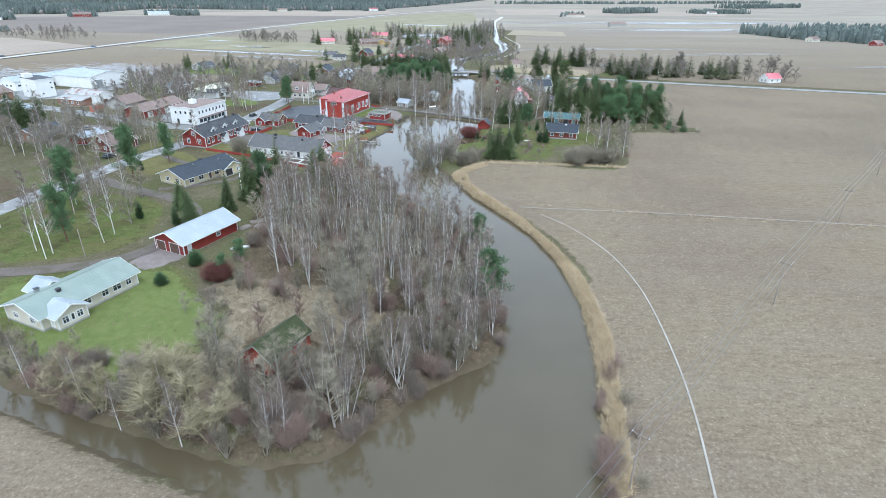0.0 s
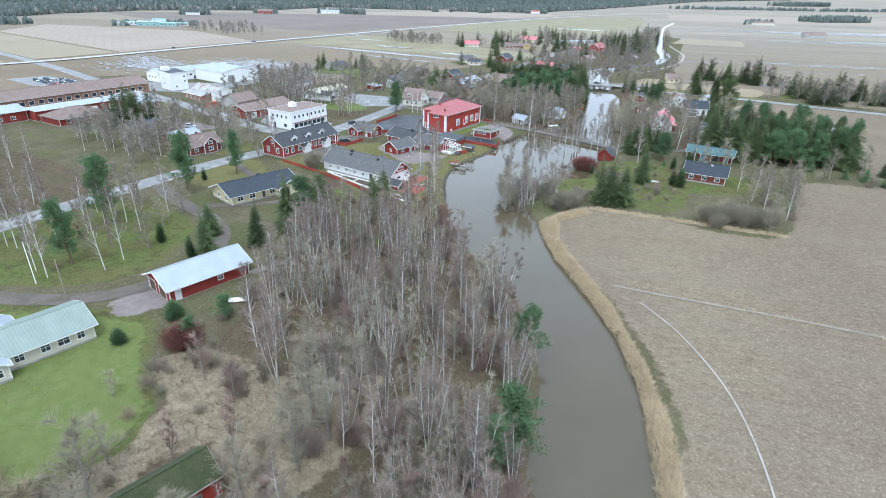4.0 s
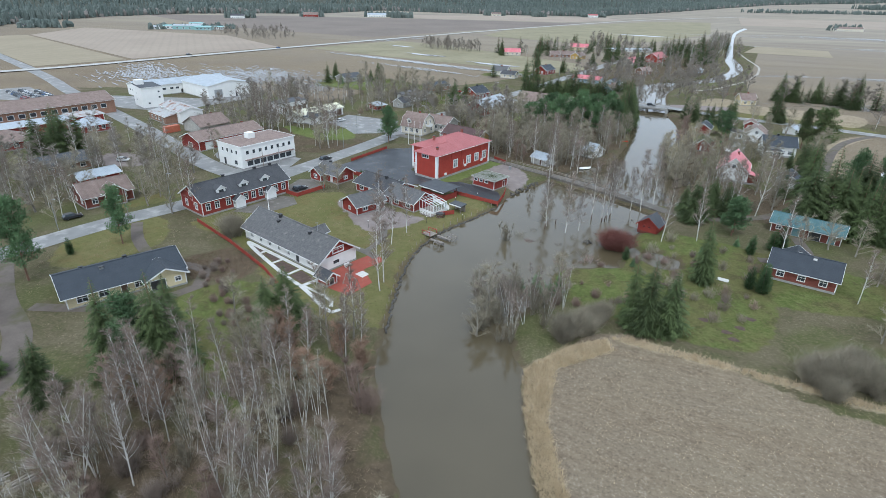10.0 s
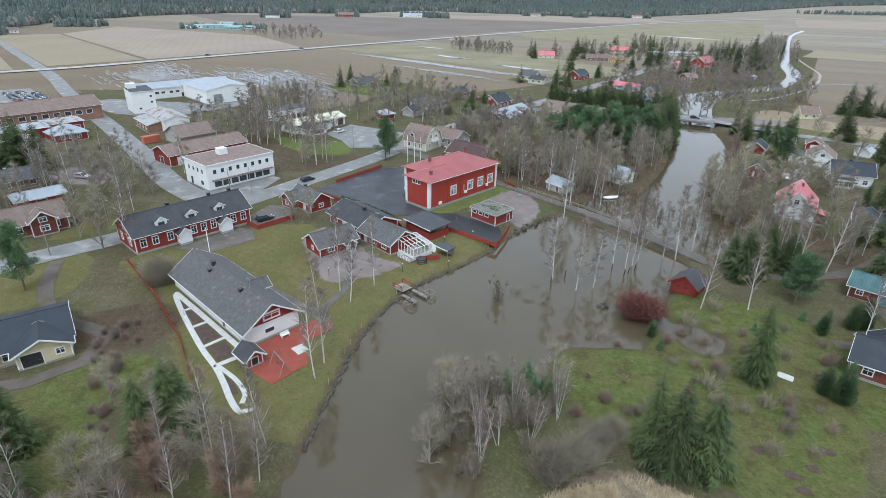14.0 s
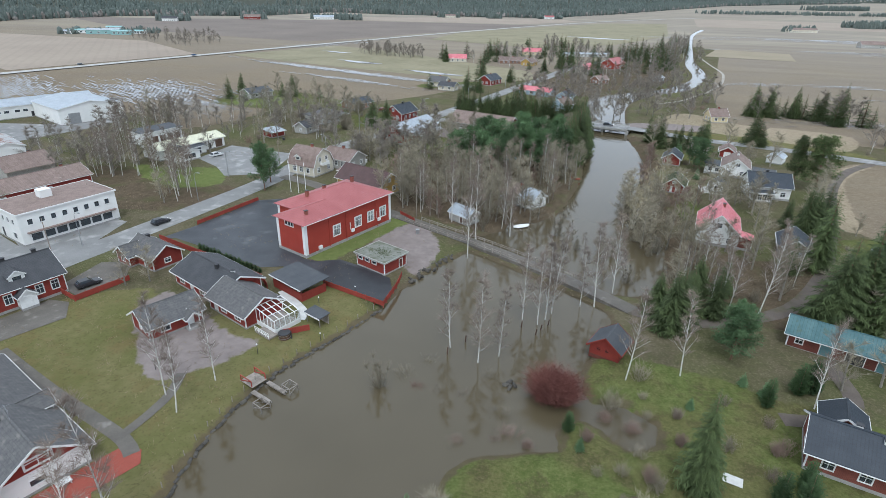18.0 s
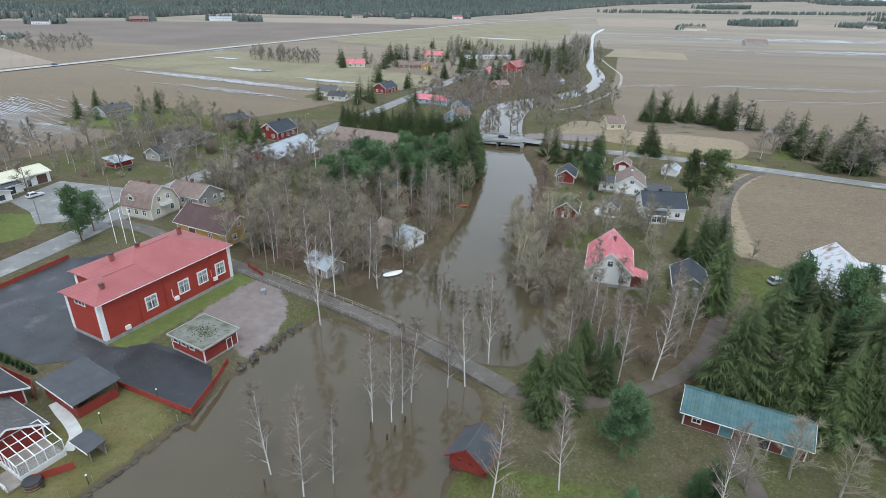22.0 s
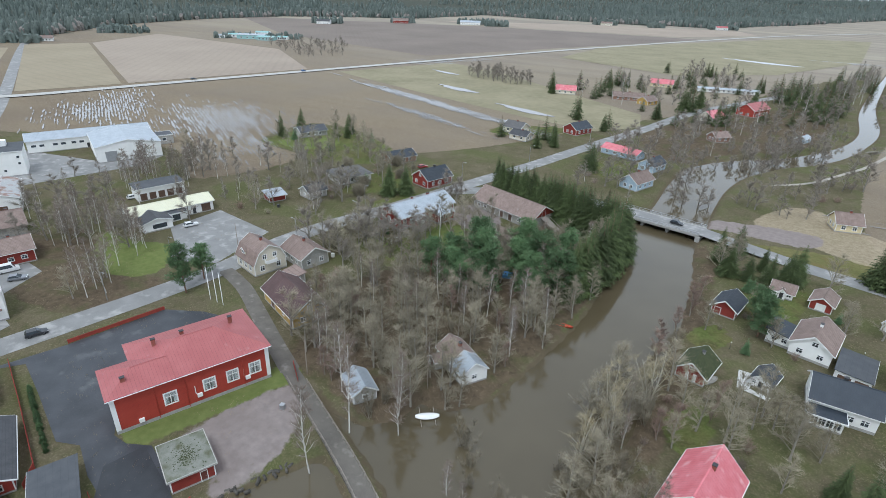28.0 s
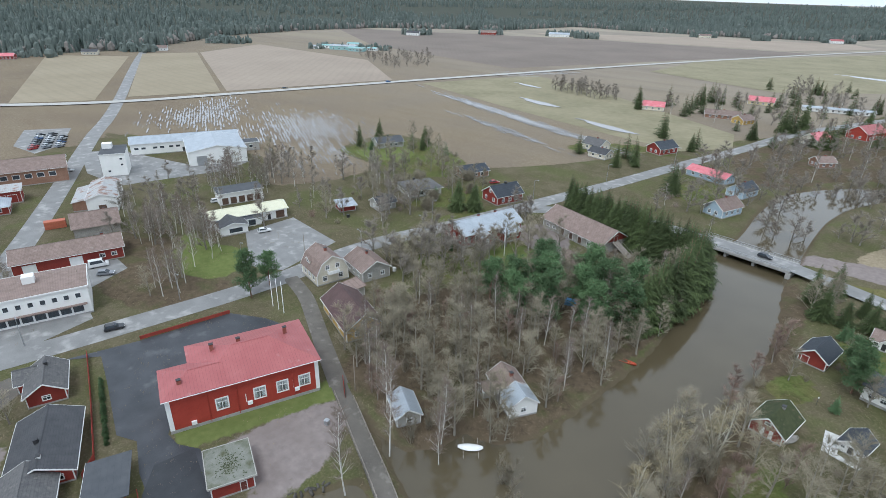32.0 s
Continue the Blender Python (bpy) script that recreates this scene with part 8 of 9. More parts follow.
scatter([(-6, 440), (15, 440), (18, 490), (36, 520), (52, 556), (44, 600), (10, 545), (-4, 500)], 30, {"willow": 3, "bare": 4}, 6, 11, 3.0, True, True)
scatter([(-14, 500), (8, 535), (34, 570), (40, 640), (10, 620), (-30, 560)], 34, {"bare": 5, "birch": 1, "willow": 1}, 8, 13, 3.0, True, True)
scatter([(-60, 552), (-20, 575), (18, 625), (46, 645), (54, 720), (62, 830), (30, 800), (-20, 690)], 84, {"bare": 5, "birch": 2, "spruce": 4}, 10, 18, 3.0, far=True)
scatter([(-140, 640), (-60, 610), (-20, 680), (20, 760), (-40, 800), (-110, 720)], 56, {"bare": 4, "birch": 1, "spruce": 4}, 9, 17, 4.0, far=True)
scatter([(18, 436), (26, 490), (50, 535), (60, 556), (66, 520), (50, 460)], 26, {"bare": 3, "bush": 2, "willow": 1}, 6, 11, 2.6, far=True)
scatter([(58, 740), (72, 870), (84, 1000), (60, 980), (40, 900), (40, 780)], 44, {"birch": 3, "bare": 2, "spruce": 1}, 12, 18, 3, far=True)
scatter([(68, 742), (74, 742), (84, 850), (78, 850)], 14, {"bare": 1, "bush": 2}, 6, 9, 3, far=True)
scatter([(-560, 700), (-420, 640), (-400, 680), (-470, 760)], 60, {"bare": 1, "willow": 1}, 5, 9, 3, far=True)
scatter([(-232, 660), (-170, 640), (-160, 662), (-220, 690)], 36, {"bare": 1}, 6, 9, 3, far=True)
scatter([(120, 420), (200, 398), (210, 410), (130, 436)], 44, {"bare": 3, "spruce": 4, "bush": 2}, 10, 17, 2, far=True)
scatter([(-152, 290), (-132, 284), (-112, 298), (-100, 270), (-94, 282), (-110, 300), (-140, 306)], 36, {"birch": 5, "bare": 1}, 11, 15, 2.4)
scatter([(-196, 356), (-180, 330), (-160, 312), (-156, 346), (-170, 360), (-192, 368)], 34, {"birch": 5, "bare": 2}, 9, 13, 2.6)
scatter([(-128, 334), (-104, 336), (-100, 376), (-130, 400), (-150, 386), (-142, 344)], 26, {"bare": 3, "bush": 3, "birch": 1}, 6, 10, 3.0)
scatter([(-130, 372), (-98, 360), (-90, 384), (-96, 412), (-122, 424), (-134, 398)], 44, {"bare": 4, "bush": 4, "dome": 1, "young": 1}, 5, 9, 2.2)
scatter([(-76, 376), (-60, 356), (-40, 360), (-36, 378), (-52, 384)], 16, {"bare": 2, "bush": 2}, 5, 8, 2.6)
scatter([(-188, 404), (-150, 396), (-124, 404), (-124, 426), (-160, 444), (-190, 436)], 26, {"bare": 3, "bush": 2, "young": 1}, 5, 9, 3.0)
scatter([(-150, 190), (-112, 186), (-104, 214), (-120, 240), (-150, 246), (-190, 236), (-170, 200)], 62, {"birch": 4, "bare": 4, "bush": 2}, 9, 14, 2.6)
scatter([(-130, 246), (-112, 236), (-96, 226), (-104, 240), (-126, 250)], 9, {"birch": 2, "bare": 1}, 9, 13, 2.6)
scatter([(58, 187), (66, 190), (78, 236), (66, 240), (56, 210)], 24, {"bush": 2, "bare": 3, "willow": 2}, 4, 8, 2.4)
for x, y, h in ((-73.3, 198.5, 5.6), (45, 190.5, 5), (49.5, 192, 5.6), (53.5, 191, 5.4), (57, 191.5, 4.8), (51, 195, 5), (7.4, 187, 5), (10.3, 190.2, 4.6), (11.5, 193.4, 4), (61, 194, 4.5), (12.8, 196.6, 3.4), (47, 187.5, 3.6)):
    plant("dome", x, y, h)
scatter([(22, 50), (25, 62), (28, 79), (30, 79), (27, 58), (25, 48)], 7, {"bush": 1}, 1.5, 2.4, 2.4)
scatter([(100, 404), (150, 392), (160, 420), (112, 430)], 16, {"bare": 2, "bush": 1, "birch": 1}, 7, 10, 3)
scatter([(12, 200), (40, 196), (44, 238), (22, 242), (18, 226)], 26, {"bush": 1}, 1, 2, 3)
scatter([(-76, 346), (-52, 340), (-42, 352), (-48, 346), (-58, 330), (-74, 332)], 18, {"bare": 1, "willow": 1}, 6, 10, 3)
scatter([(64, 318), (70, 318), (80, 362), (72, 352)], 8, {"bare": 1, "bush": 1}, 4, 7, 3)
for x, y, h in ((23.7, 234.1, 1.4), (28.2, 231.5, 1.6), (16.7, 223.0, 2.0), (7.1, 208.1, 1.0), (12.2, 209.5, 1.3), (10.4, 203.7, 2.0), (21.0, 210.7, 1.6), (24.5, 218.7, 2.2), (25.5, 209.8, 2.4), (34.0, 212.2, 1.8), (37.9, 215.2, 1.2),
                (21.6, 214.4, 1.3), (30.3, 214.0, 1.0), (39.9, 228.5, 1.8), (1.9, 200.3, 2.0), (28.4, 226.2, 1.8), (0.4, 218.2, 2.2), (5.0, 220, 1.6), (9.4, 220.4, 1.6), (22.5, 228, 2.4), (18.8, 229.0, 2.2), (4, 198, 2.0), (7.5, 199, 1.8), (15, 203, 1.6)):
    plant("thicket" if h > 1.5 else "bush", x, y, h)
for x, y, h in ((37.9, 242.2, 2.6), (40.6, 240.4, 3.4), (45.7, 244.9, 2.6), (30, 234, 2.2), (16, 221, 2.4)):
    plant("young", x, y, h)
for x, y, h in ((24.4, 309.3, 13), (27, 322.5, 13), (21.2, 318.3, 12), (21, 304, 11)):
    plant("pale", x, y, h, wide=1.2)
for x, y, h in ((26.4, 373.3, 7), (26, 362, 8), (24.8, 354.4, 7), (23, 346.6, 7), (25.5, 367.5, 7), (24, 340, 8)):
    plant("brown", x, y, h, wide=1.2)
red_bush = shrub("dogwood_bush", "large round dark red twiggy bush at the flood edge", 40, 4.4, 4.6, 1300, TWIG_RED, 0.036, 10)
red_bush.matrix_basis = pose(11.4, 231.3, 0.0) @ Matrix.Diagonal((1.25, 1.15, 0.95, 1))
for x, y, h in ((-8.5, 227, 1.7), (-45.5, 103, 3.6)):
    copy_thing(red_bush, pose(x, y, level(x, y), 0, 0, x * 40) @ Matrix.Diagonal((h / 4.4, h / 4.4, h / 4.4, 1)))
joined = collections.defaultdict(list)
for me, mats in FAR.items():
    joined[me.materials[0]].append((me, mats))
for mt, sets in joined.items():
    verts, corners, sizes, start = [], [], [], 0
    for me, mats in sets:
        co, li, ln = np.empty(len(me.vertices) * 3), np.empty(len(me.loops), np.int32), np.empty(len(me.polygons), np.int32)
        me.vertices.foreach_get("co", co)
        me.loops.foreach_get("vertex_index", li)
        me.polygons.foreach_get("loop_total", ln)
        for m in mats:
            verts.append(co.reshape(-1, 3) @ m[:3, :3].T + m[:3, 3])
            corners.append(li + start)
            sizes.append(ln)
            start += len(me.vertices)
    verts, corners, sizes = np.concatenate(verts), np.concatenate(corners), np.concatenate(sizes)
    me = bpy.data.meshes.new("far_trees")
    me.vertices.add(len(verts))
    me.vertices.foreach_set("co", verts.ravel())
    me.loops.add(len(corners))
    me.loops.foreach_set("vertex_index", corners)
    me.polygons.add(len(sizes))
    me.polygons.foreach_set("loop_start", np.concatenate([[0], np.cumsum(sizes)[:-1]]))
    me.materials.append(mt)
    me.update(calc_edges=True)
    solid("far_trees", me, None, "distant mixed trees about the northern houses", "trees", kind="stuff")
for kind in ("far_bare", "far_birch", "far_spruce"):
    for proto in KINDS.pop(kind):
        for ob in [*proto.children, proto]:
            bpy.data.objects.remove(ob)
for proto in (p for group in KINDS.values() for p in group if p not in USED):
    proto.matrix_basis = pose(-210 - rng.uniform(0, 20), 170 + rng.uniform(0, 20), LAND)


# ---- far woods, one mesh of simple crowns ----
def far_woods(name, label, bands, material, seed, round_share=0.3):
    """bands: (line of points, depth, number, lowest, highest tree)"""
    r, s = random.Random(seed), Shape()
    for pts, depth, count, lo, hi in bands:
        pts = [Vector((*p, 0)) for p in pts]
        lens = [(b - a).length for a, b in zip(pts, pts[1:])]
        for _ in range(count):
            i = r.choices(range(len(lens)), lens)[0]
            a, b = pts[i], pts[i + 1]
            d = (b - a).normalized()
            c = a.lerp(b, r.random()) + Vector((-d.y, d.x, 0)) * r.random() ** 1.4 * depth
            h, z0, turn, n = r.uniform(lo, hi), hill(c.x, c.y), r.random(), len(s.v)
            blunt = r.random() < round_share
            w = r.uniform(2.6, 4.6) if blunt else r.uniform(1.9, 3.4)
            for up, out in ((0.02, 0.75), (0.45, 1.0), (0.82, 0.68)) if blunt else ((0.02, 1.0), (0.4, 0.72), (0.74, 0.34)):
                for k in range(5):
                    g, q = math.tau * (k / 5 + turn), w * out * r.uniform(0.65, 1.25)
                    s.v.append((c.x + q * math.cos(g), c.y + q * math.sin(g), z0 + h * (up + r.uniform(-0.05, 0.06))))
            s.v.append((c.x + r.uniform(-0.5, 0.5), c.y + r.uniform(-0.5, 0.5), z0 + h))
            for ring in (0, 5):
                s.f += [(n + ring + k, n + ring + (k + 1) % 5, n + ring + 5 + (k + 1) % 5, n + ring + 5 + k) for k in range(5)]
            s.f += [(n + 10 + k, n + 10 + (k + 1) % 5, n + 15) for k in range(5)]
    return solid(name, s, material, label, "forest", kind="stuff")


# Paler and bluer than the near spruces: distance haze is in this colour.
HAZEGREEN = surf("hazed_spruce_woods", (0.070, 0.092, 0.082), (0.150, 0.172, 0.152), 0.9, 0.02, 0.2, 0.0)
FARBROWN = surf("distant_bare_woods", (0.16, 0.145, 0.13), (0.25, 0.228, 0.205), 0.9, 0.02, 0.2, 0.0)
far_woods("forest", "dark conifer forest along the plain's edge", [(EDGE, 160, 8000, 9, 20), (EDGE, 1100, 8000, 13, 23), ([(-2600, -300), (-2200, 900), (-1800, 2200), (-700, 3600), (600, 4400), (2200, 4500)], 700, 4000, 18, 30)], HAZEGREEN, 5)
far_woods("birch_wood", "bare grey wood before the conifers", [(EDGE, 90, 1900, 6, 13)], FARBROWN, 6, 1.0)
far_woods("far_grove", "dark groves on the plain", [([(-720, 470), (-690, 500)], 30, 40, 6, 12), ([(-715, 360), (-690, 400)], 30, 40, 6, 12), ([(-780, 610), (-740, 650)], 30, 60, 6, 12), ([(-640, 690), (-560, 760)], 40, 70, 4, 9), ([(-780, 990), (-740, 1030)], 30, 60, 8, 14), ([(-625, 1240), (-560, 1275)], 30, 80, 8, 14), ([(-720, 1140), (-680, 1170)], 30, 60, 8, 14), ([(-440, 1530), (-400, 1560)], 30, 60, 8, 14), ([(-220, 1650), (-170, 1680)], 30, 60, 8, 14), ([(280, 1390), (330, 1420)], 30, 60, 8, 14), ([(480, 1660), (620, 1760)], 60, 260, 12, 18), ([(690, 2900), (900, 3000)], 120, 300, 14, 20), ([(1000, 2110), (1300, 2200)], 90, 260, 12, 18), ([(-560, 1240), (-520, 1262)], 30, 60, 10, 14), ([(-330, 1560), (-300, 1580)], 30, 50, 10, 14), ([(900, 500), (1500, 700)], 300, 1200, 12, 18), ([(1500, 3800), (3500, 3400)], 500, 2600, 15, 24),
          ([(200, 2400), (1400, 2600)], 50, 500, 9, 14), ([(444, 900), (470, 780), (540, 705), (700, 690)], 260, 900, 9, 17), ([(720, 1740), (900, 1760)], 60, 200, 10, 15)], HAZEGREEN, 7)


# ---- lane over the flood, bridge, fences, banks ----
CAUSEWAY = [(-37, 288), (-28, 284.3), (-20, 281), (-7.8, 275.9), (5, 269.6), (17, 262.6), (22, 259.2)]
ribbon("causeway", CAUSEWAY, 3.3, LANEMAT, "narrow worn lane on a bank across the flood", "road", z=LAND + 0.16, thick=1.9, step=3)
rail_line = smooth_line(CAUSEWAY, 2.2)


def railing(name, label, line, z, high, rails, post_w, mat, every=1, w=0.1):
    ob = thing(name, label, "railing", I4)
    for i, p in enumerate(line):
        if i % every == 0:
            part("post", Shape().box(p[0] - post_w / 2, p[0] + post_w / 2, p[1] - post_w / 2, p[1] + post_w / 2, z - 0.4, z + high), mat, ob)
    for a, b in zip(line[::every], line[every::every]):
        for r_ in rails:
            part("rail", Shape().beam((a[0], a[1], z + r_), (b[0], b[1], z + r_), 0.05, w), mat, ob)
    return ob


tan_ = np.gradient(rail_line, axis=0)
tan_ /= np.linalg.norm(tan_, axis=1)[:, None]
nrm_ = np.stack([-tan_[:, 1], tan_[:, 0]], 1)
for sg, lo, hi in ((1, 3, 23), (-1, 2, 22)):
    railing("wooden_railing", "weathered grey wooden railing beside the lane", (rail_line + nrm_ * sg * 1.55)[lo:hi], LAND + 0.2, 1.0, (0.5, 0.9), 0.14, GREYWOOD, 1, 0.12)

bridge = thing("bridge", "concrete road bridge with steel railings over the river", "bridge", pose(3.2, 418, 0, 0, 0, -5))
part("deck", Shape().box(-15, 14.5, -4.6, 4.6, 1.75, 2.3), CONCRETE, bridge)
part("surface", Shape().box(-15.2, 14.7, -3.6, 3.6, 2.304, 2.36), ASPHALT, bridge)
for y in (-3.2, 0, 3.2):
    part("girder", Shape().box(-14, 13.5, y - 0.3, y + 0.3, 1.2, 1.745), CONCRETE, bridge)
for x in (-15.4, 13.6):
    part("abutment", Shape().box(x, x + 1.4, -4.8, 4.8, -1.5, 1.745), CONCRETE, bridge)
for x in (-4.6, 4.0):
    part("pier", Shape().box(x - 0.4, x + 0.4, -3.6, 3.6, -1.5, 1.195), CONCRETE, bridge)
for y in (-4.45, 4.45):
    for i in range(16):
        x = -14.8 + 1.95 * i
        part("railing_post", Shape().box(x - 0.05, x + 0.05, y - 0.05, y + 0.05, 2.3, 3.35), STEEL, bridge)
    for z in (2.75, 3.3):
        part("rail", Shape().box(-14.9, 14.5, y - 0.05, y + 0.05, z, z + 0.09), STEEL, bridge)
    part("kerb", Shape().box(-15, 14.5, y - 0.15 if y > 0 else y - 0.13, y + 0.13 if y > 0 else y + 0.15, 2.3, 2.5), CONCRETE, bridge)


def fence_panel(length, high):
    n = max(3, int(length / 0.22))
    out, back = [], []
    for i in range(n):
        x0, x1 = length * i / n, length * (i + 1) / n
        y = -0.03 if i % 2 else 0.0
        out += [(x0, y, 0.08), (x1, y, 0.08)]
    back = [(length, 0.04, 0.08), (0, 0.04, 0.08)]
    return Shape().prism(out + back, (0, 0, 0), (0, 0, high - 0.08))


def fence(name, label, pts, high, mat, step=2.0, z=LAND):
    ob = thing(name, label, "fence", I4)
    for (x0, y0), (x1, y1) in zip(pts, pts[1:]):
        ln = math.hypot(x1 - x0, y1 - y0)
        n = max(1, round(ln / step))
        ang = math.degrees(math.atan2(y1 - y0, x1 - x0))
        pm = fence_panel(ln / n - 0.1, high).mesh("panel", mat)
        po = Shape().box(-0.06, 0.06, -0.06, 0.06, -0.3, high + 0.1).mesh("post", mat)
        for i in range(n):
            x, y = x0 + (x1 - x0) * i / n, y0 + (y1 - y0) * i / n
            part("post", po, None, ob, m=pose(x, y, z, 0, 0, ang))
            part("panel", pm, None, ob, m=pose(x, y, z, 0, 0, ang) @ pose(0.06, 0, 0))
    return ob


FENCERED = surf("red_fence_boards", (0.26, 0.04, 0.028), (0.34, 0.065, 0.045), 0.8, 0.6, 9, 0.2, vary=0.1)
fence("board_fence", "long red board fence beside the white house", [(-87, 201.5), (-70.5, 194.6), (-55.5, 187.2), (-45, 180.4), (-34.5, 174.0)], 1.0, FENCERED)
fence("board_fence", "red board fence round the hall yard", [(-82, 254.6), (-66, 250.6), (-48.8, 246.0), (-45.5, 243.2)], 1.3, FENCERED)
fence("board_fence", "red board fence around the black asphalt", [(-36.2, 248.4), (-21.9, 244.9), (-22.4, 252.4), (-23.2, 257.2)], 1.1, FENCERED)
fence("board_fence", "red board fence along the street", [(-80.4, 265), (-77, 285)], 1.0, FENCERED)
fence("board_fence", "red board fence by the parking place", [(-82.4, 229), (-75.6, 227.2), (-72.8, 237)], 1.2, FENCERED)
fence("board_fence", "short red fence at the lane corner", [(-36.6, 289.2), (-31.4, 285.8)], 1.0, FENCERED)
fence("board_fence", "short red fence by the glass veranda", [(-33.6, 230.6), (-30.4, 233.4)], 1.2, FENCERED)
for i in range(16):
    plant("thuja", -70 + 19 * i / 15, 253.6 - 5 * i / 15, rng.uniform(1.2, 1.8), LAND, 1.5)
bench_roof = house("wood_store", "small open wood store with felt roof", -30.4, 236, -20, "shelter")
block(bench_roof, I4, 3.6, 2.0, 1.9, 2.1, GREYWOOD, FELT, kind="shed", over=0.25, no_walls=True, plinth=0)
part("back_wall", Shape().box(-1.8, 1.8, 0.9, 1.0, 0, 1.95), GREYWOOD, bench_roof)
for x in (-1.7, 1.6):
    part("post", Shape().box(x, x + 0.1, -0.95, -0.85, 0, 1.85), GREYWOOD, bench_roof)

# stones along the west bank
STONES = surf("mossy_bank_stones", (0.055, 0.05, 0.042), (0.12, 0.108, 0.092), 0.9, 1.5, 5, 0.5, wear=((0.08, 0.09, 0.04), 1.0, 0.4), vary=0.3)
bank = thing("bank_wall", "dark mossy stones lining the river bank", "stone wall", I4, kind="structure")
stone_meshes = []
for k in range(4):
    r_ = random.Random(50 + k)
    s = Shape().box(-0.5, 0.5, -0.22, 0.22, -0.6, 0.2)
    s.v = [(x * r_.uniform(0.7, 1.1), y * r_.uniform(0.7, 1.1), z * r_.uniform(0.7, 1.15)) for x, y, z in s.v]
    stone_meshes.append(s.mesh("stone", STONES, True))
edge_line = smooth_line([(-22.0, 178), (-24.2, 184), (-26.6, 191.6), (-28.8, 199), (-30.6, 209), (-30.3, 219), (-28.2, 227), (-25.3, 235), (-22.4, 244.8)], 0.5)
for i, p in enumerate(edge_line):
    if i % 2 == 0:
        q = edge_line[min(i + 1, len(edge_line) - 1)] - edge_line[max(i - 1, 0)]
        part("stone", stone_meshes[i // 2 % 4], None, bank, m=pose(p[0] + rng.uniform(-0.25, 0.25), p[1], rng.uniform(-0.05, 0.2), rng.uniform(-10, 10), 0, math.degrees(math.atan2(q[1], q[0])) + rng.uniform(-15, 15)))
for i in range(26):
    t = i / 25
    solid("shore_stone", stone_meshes[i % 4], None, "pale broken shore stone at the gravel edge", "stone", pose(-21.4 + 4.4 * t + rng.uniform(-1, 1), 257 + 15 * t + rng.uniform(-1, 1), 0.45, 0, 0, rng.uniform(0, 360)), group="stones at the gravel edge")
for x, y in ((4.2, 231.4), (4.9, 231.0), (5.4, 231.8), (4.6, 232.2)):
    solid("pale_stone", stone_meshes[0], None, "pale boulder standing in the flood water", "stone", pose(x, y, 0.25, 0, 0, x * 90), group="boulders in the flood")

for x, y, a in ((3.3, 248.3, 4), (6.1, 246.7, 12), (6.7, 248.5, 14), (7.7, 250.5, 10), (-4.8, 240.5, 6), (-6.6, 236.1, 3)):
    solid("mooring_post", Shape().tube([(0, 0, -1.4), (0, 0, 0.6), (0.03, 0, 1.5)], [0.13, 0.12, 0.1], 7), DOORBROWN, "dark old timber post standing in the flood", "post", pose(x, y, 0, a, a / 2, 0), group="posts in the flood")

# jetty
jetty = thing("jetty", "old wooden landing stage with red rails and two fingers", "jetty", pose(-30.6, 218.7, 0, 0, 0, -18))
for i in range(9):
    part("plank", Shape().box(-2.2 + i * 0.32, -1.92 + i * 0.32, -1.3, 1.3, 0.98, 1.05), GREYWOOD, jetty)
for y in (-1.35, 1.35):
    for i in range(12):
        part("plank", Shape().box(0.75 + i * 0.32, 1.03 + i * 0.32, y - 0.32, y + 0.32, 0.5, 0.56), GREYWOOD, jetty)
    part("bearer", Shape().box(0.6, 4.7, y - 0.3, y - 0.2, 0.3, 0.496).box(0.6, 4.7, y + 0.2, y + 0.3, 0.3, 0.496), GREYWOOD, jetty)
    for x in (0.8, 2.6, 4.5):
        part("pile", Shape().tube([(x, y, -1.5), (x, y, 0.46)], [0.1, 0.09], 7), GREYWOOD, jetty)
    sg = 1 if y > 0 else -1
    cage = Shape()
    for x in (3.4, 5.2):
        for v in (y + sg * 0.4, y + sg * 1.9):
            cage.beam((x, v, -0.8), (x, v, 1.1), 0.1)
        cage.beam((x, y + sg * 0.4, 1.05), (x, y + sg * 1.9, 1.05), 0.1).beam((x, y + sg * 0.4, 0.2), (x, y + sg * 1.9, 1.0), 0.07)
    for v in (y + sg * 0.4, y + sg * 1.9):
        cage.beam((3.4, v, 1.05), (5.2, v, 1.05), 0.1).beam((3.4, v, 0.2), (5.2, v, 1.0), 0.07)
    part("crate_frame", cage, GREYWOOD, jetty, "open cross-braced timber frame")
for y in (-1.2, 1.2):
    part("rail", Shape().beam((-2.1, y, 2.0), (0.4, y, 2.0), 0.12).beam((-2.1, y, 1.05), (-2.1, y, 2.05), 0.12).beam((0.4, y, 1.05), (0.4, y, 2.05), 0.12).beam((-2.1, y, 1.1), (0.4, y, 1.95), 0.1), FENCERED, jetty)
rim = smooth_line([(-22.6, 178), (-24.9, 184), (-27.4, 191.6), (-29.6, 199), (-31.4, 209), (-31.1, 219), (-29, 227), (-26.1, 235), (-23.4, 243.8)], 2.2)
bank_fence = thing("bank_fence", "low fence of thin grey posts along the river bank", "fence", I4)
for i, q in enumerate(rim):
    part("post", Shape().beam((q[0], q[1], LAND - 0.3), (q[0] + rng.uniform(-0.08, 0.08), q[1], LAND + rng.uniform(0.5, 0.8)), 0.08), GREYWOOD, bank_fence)


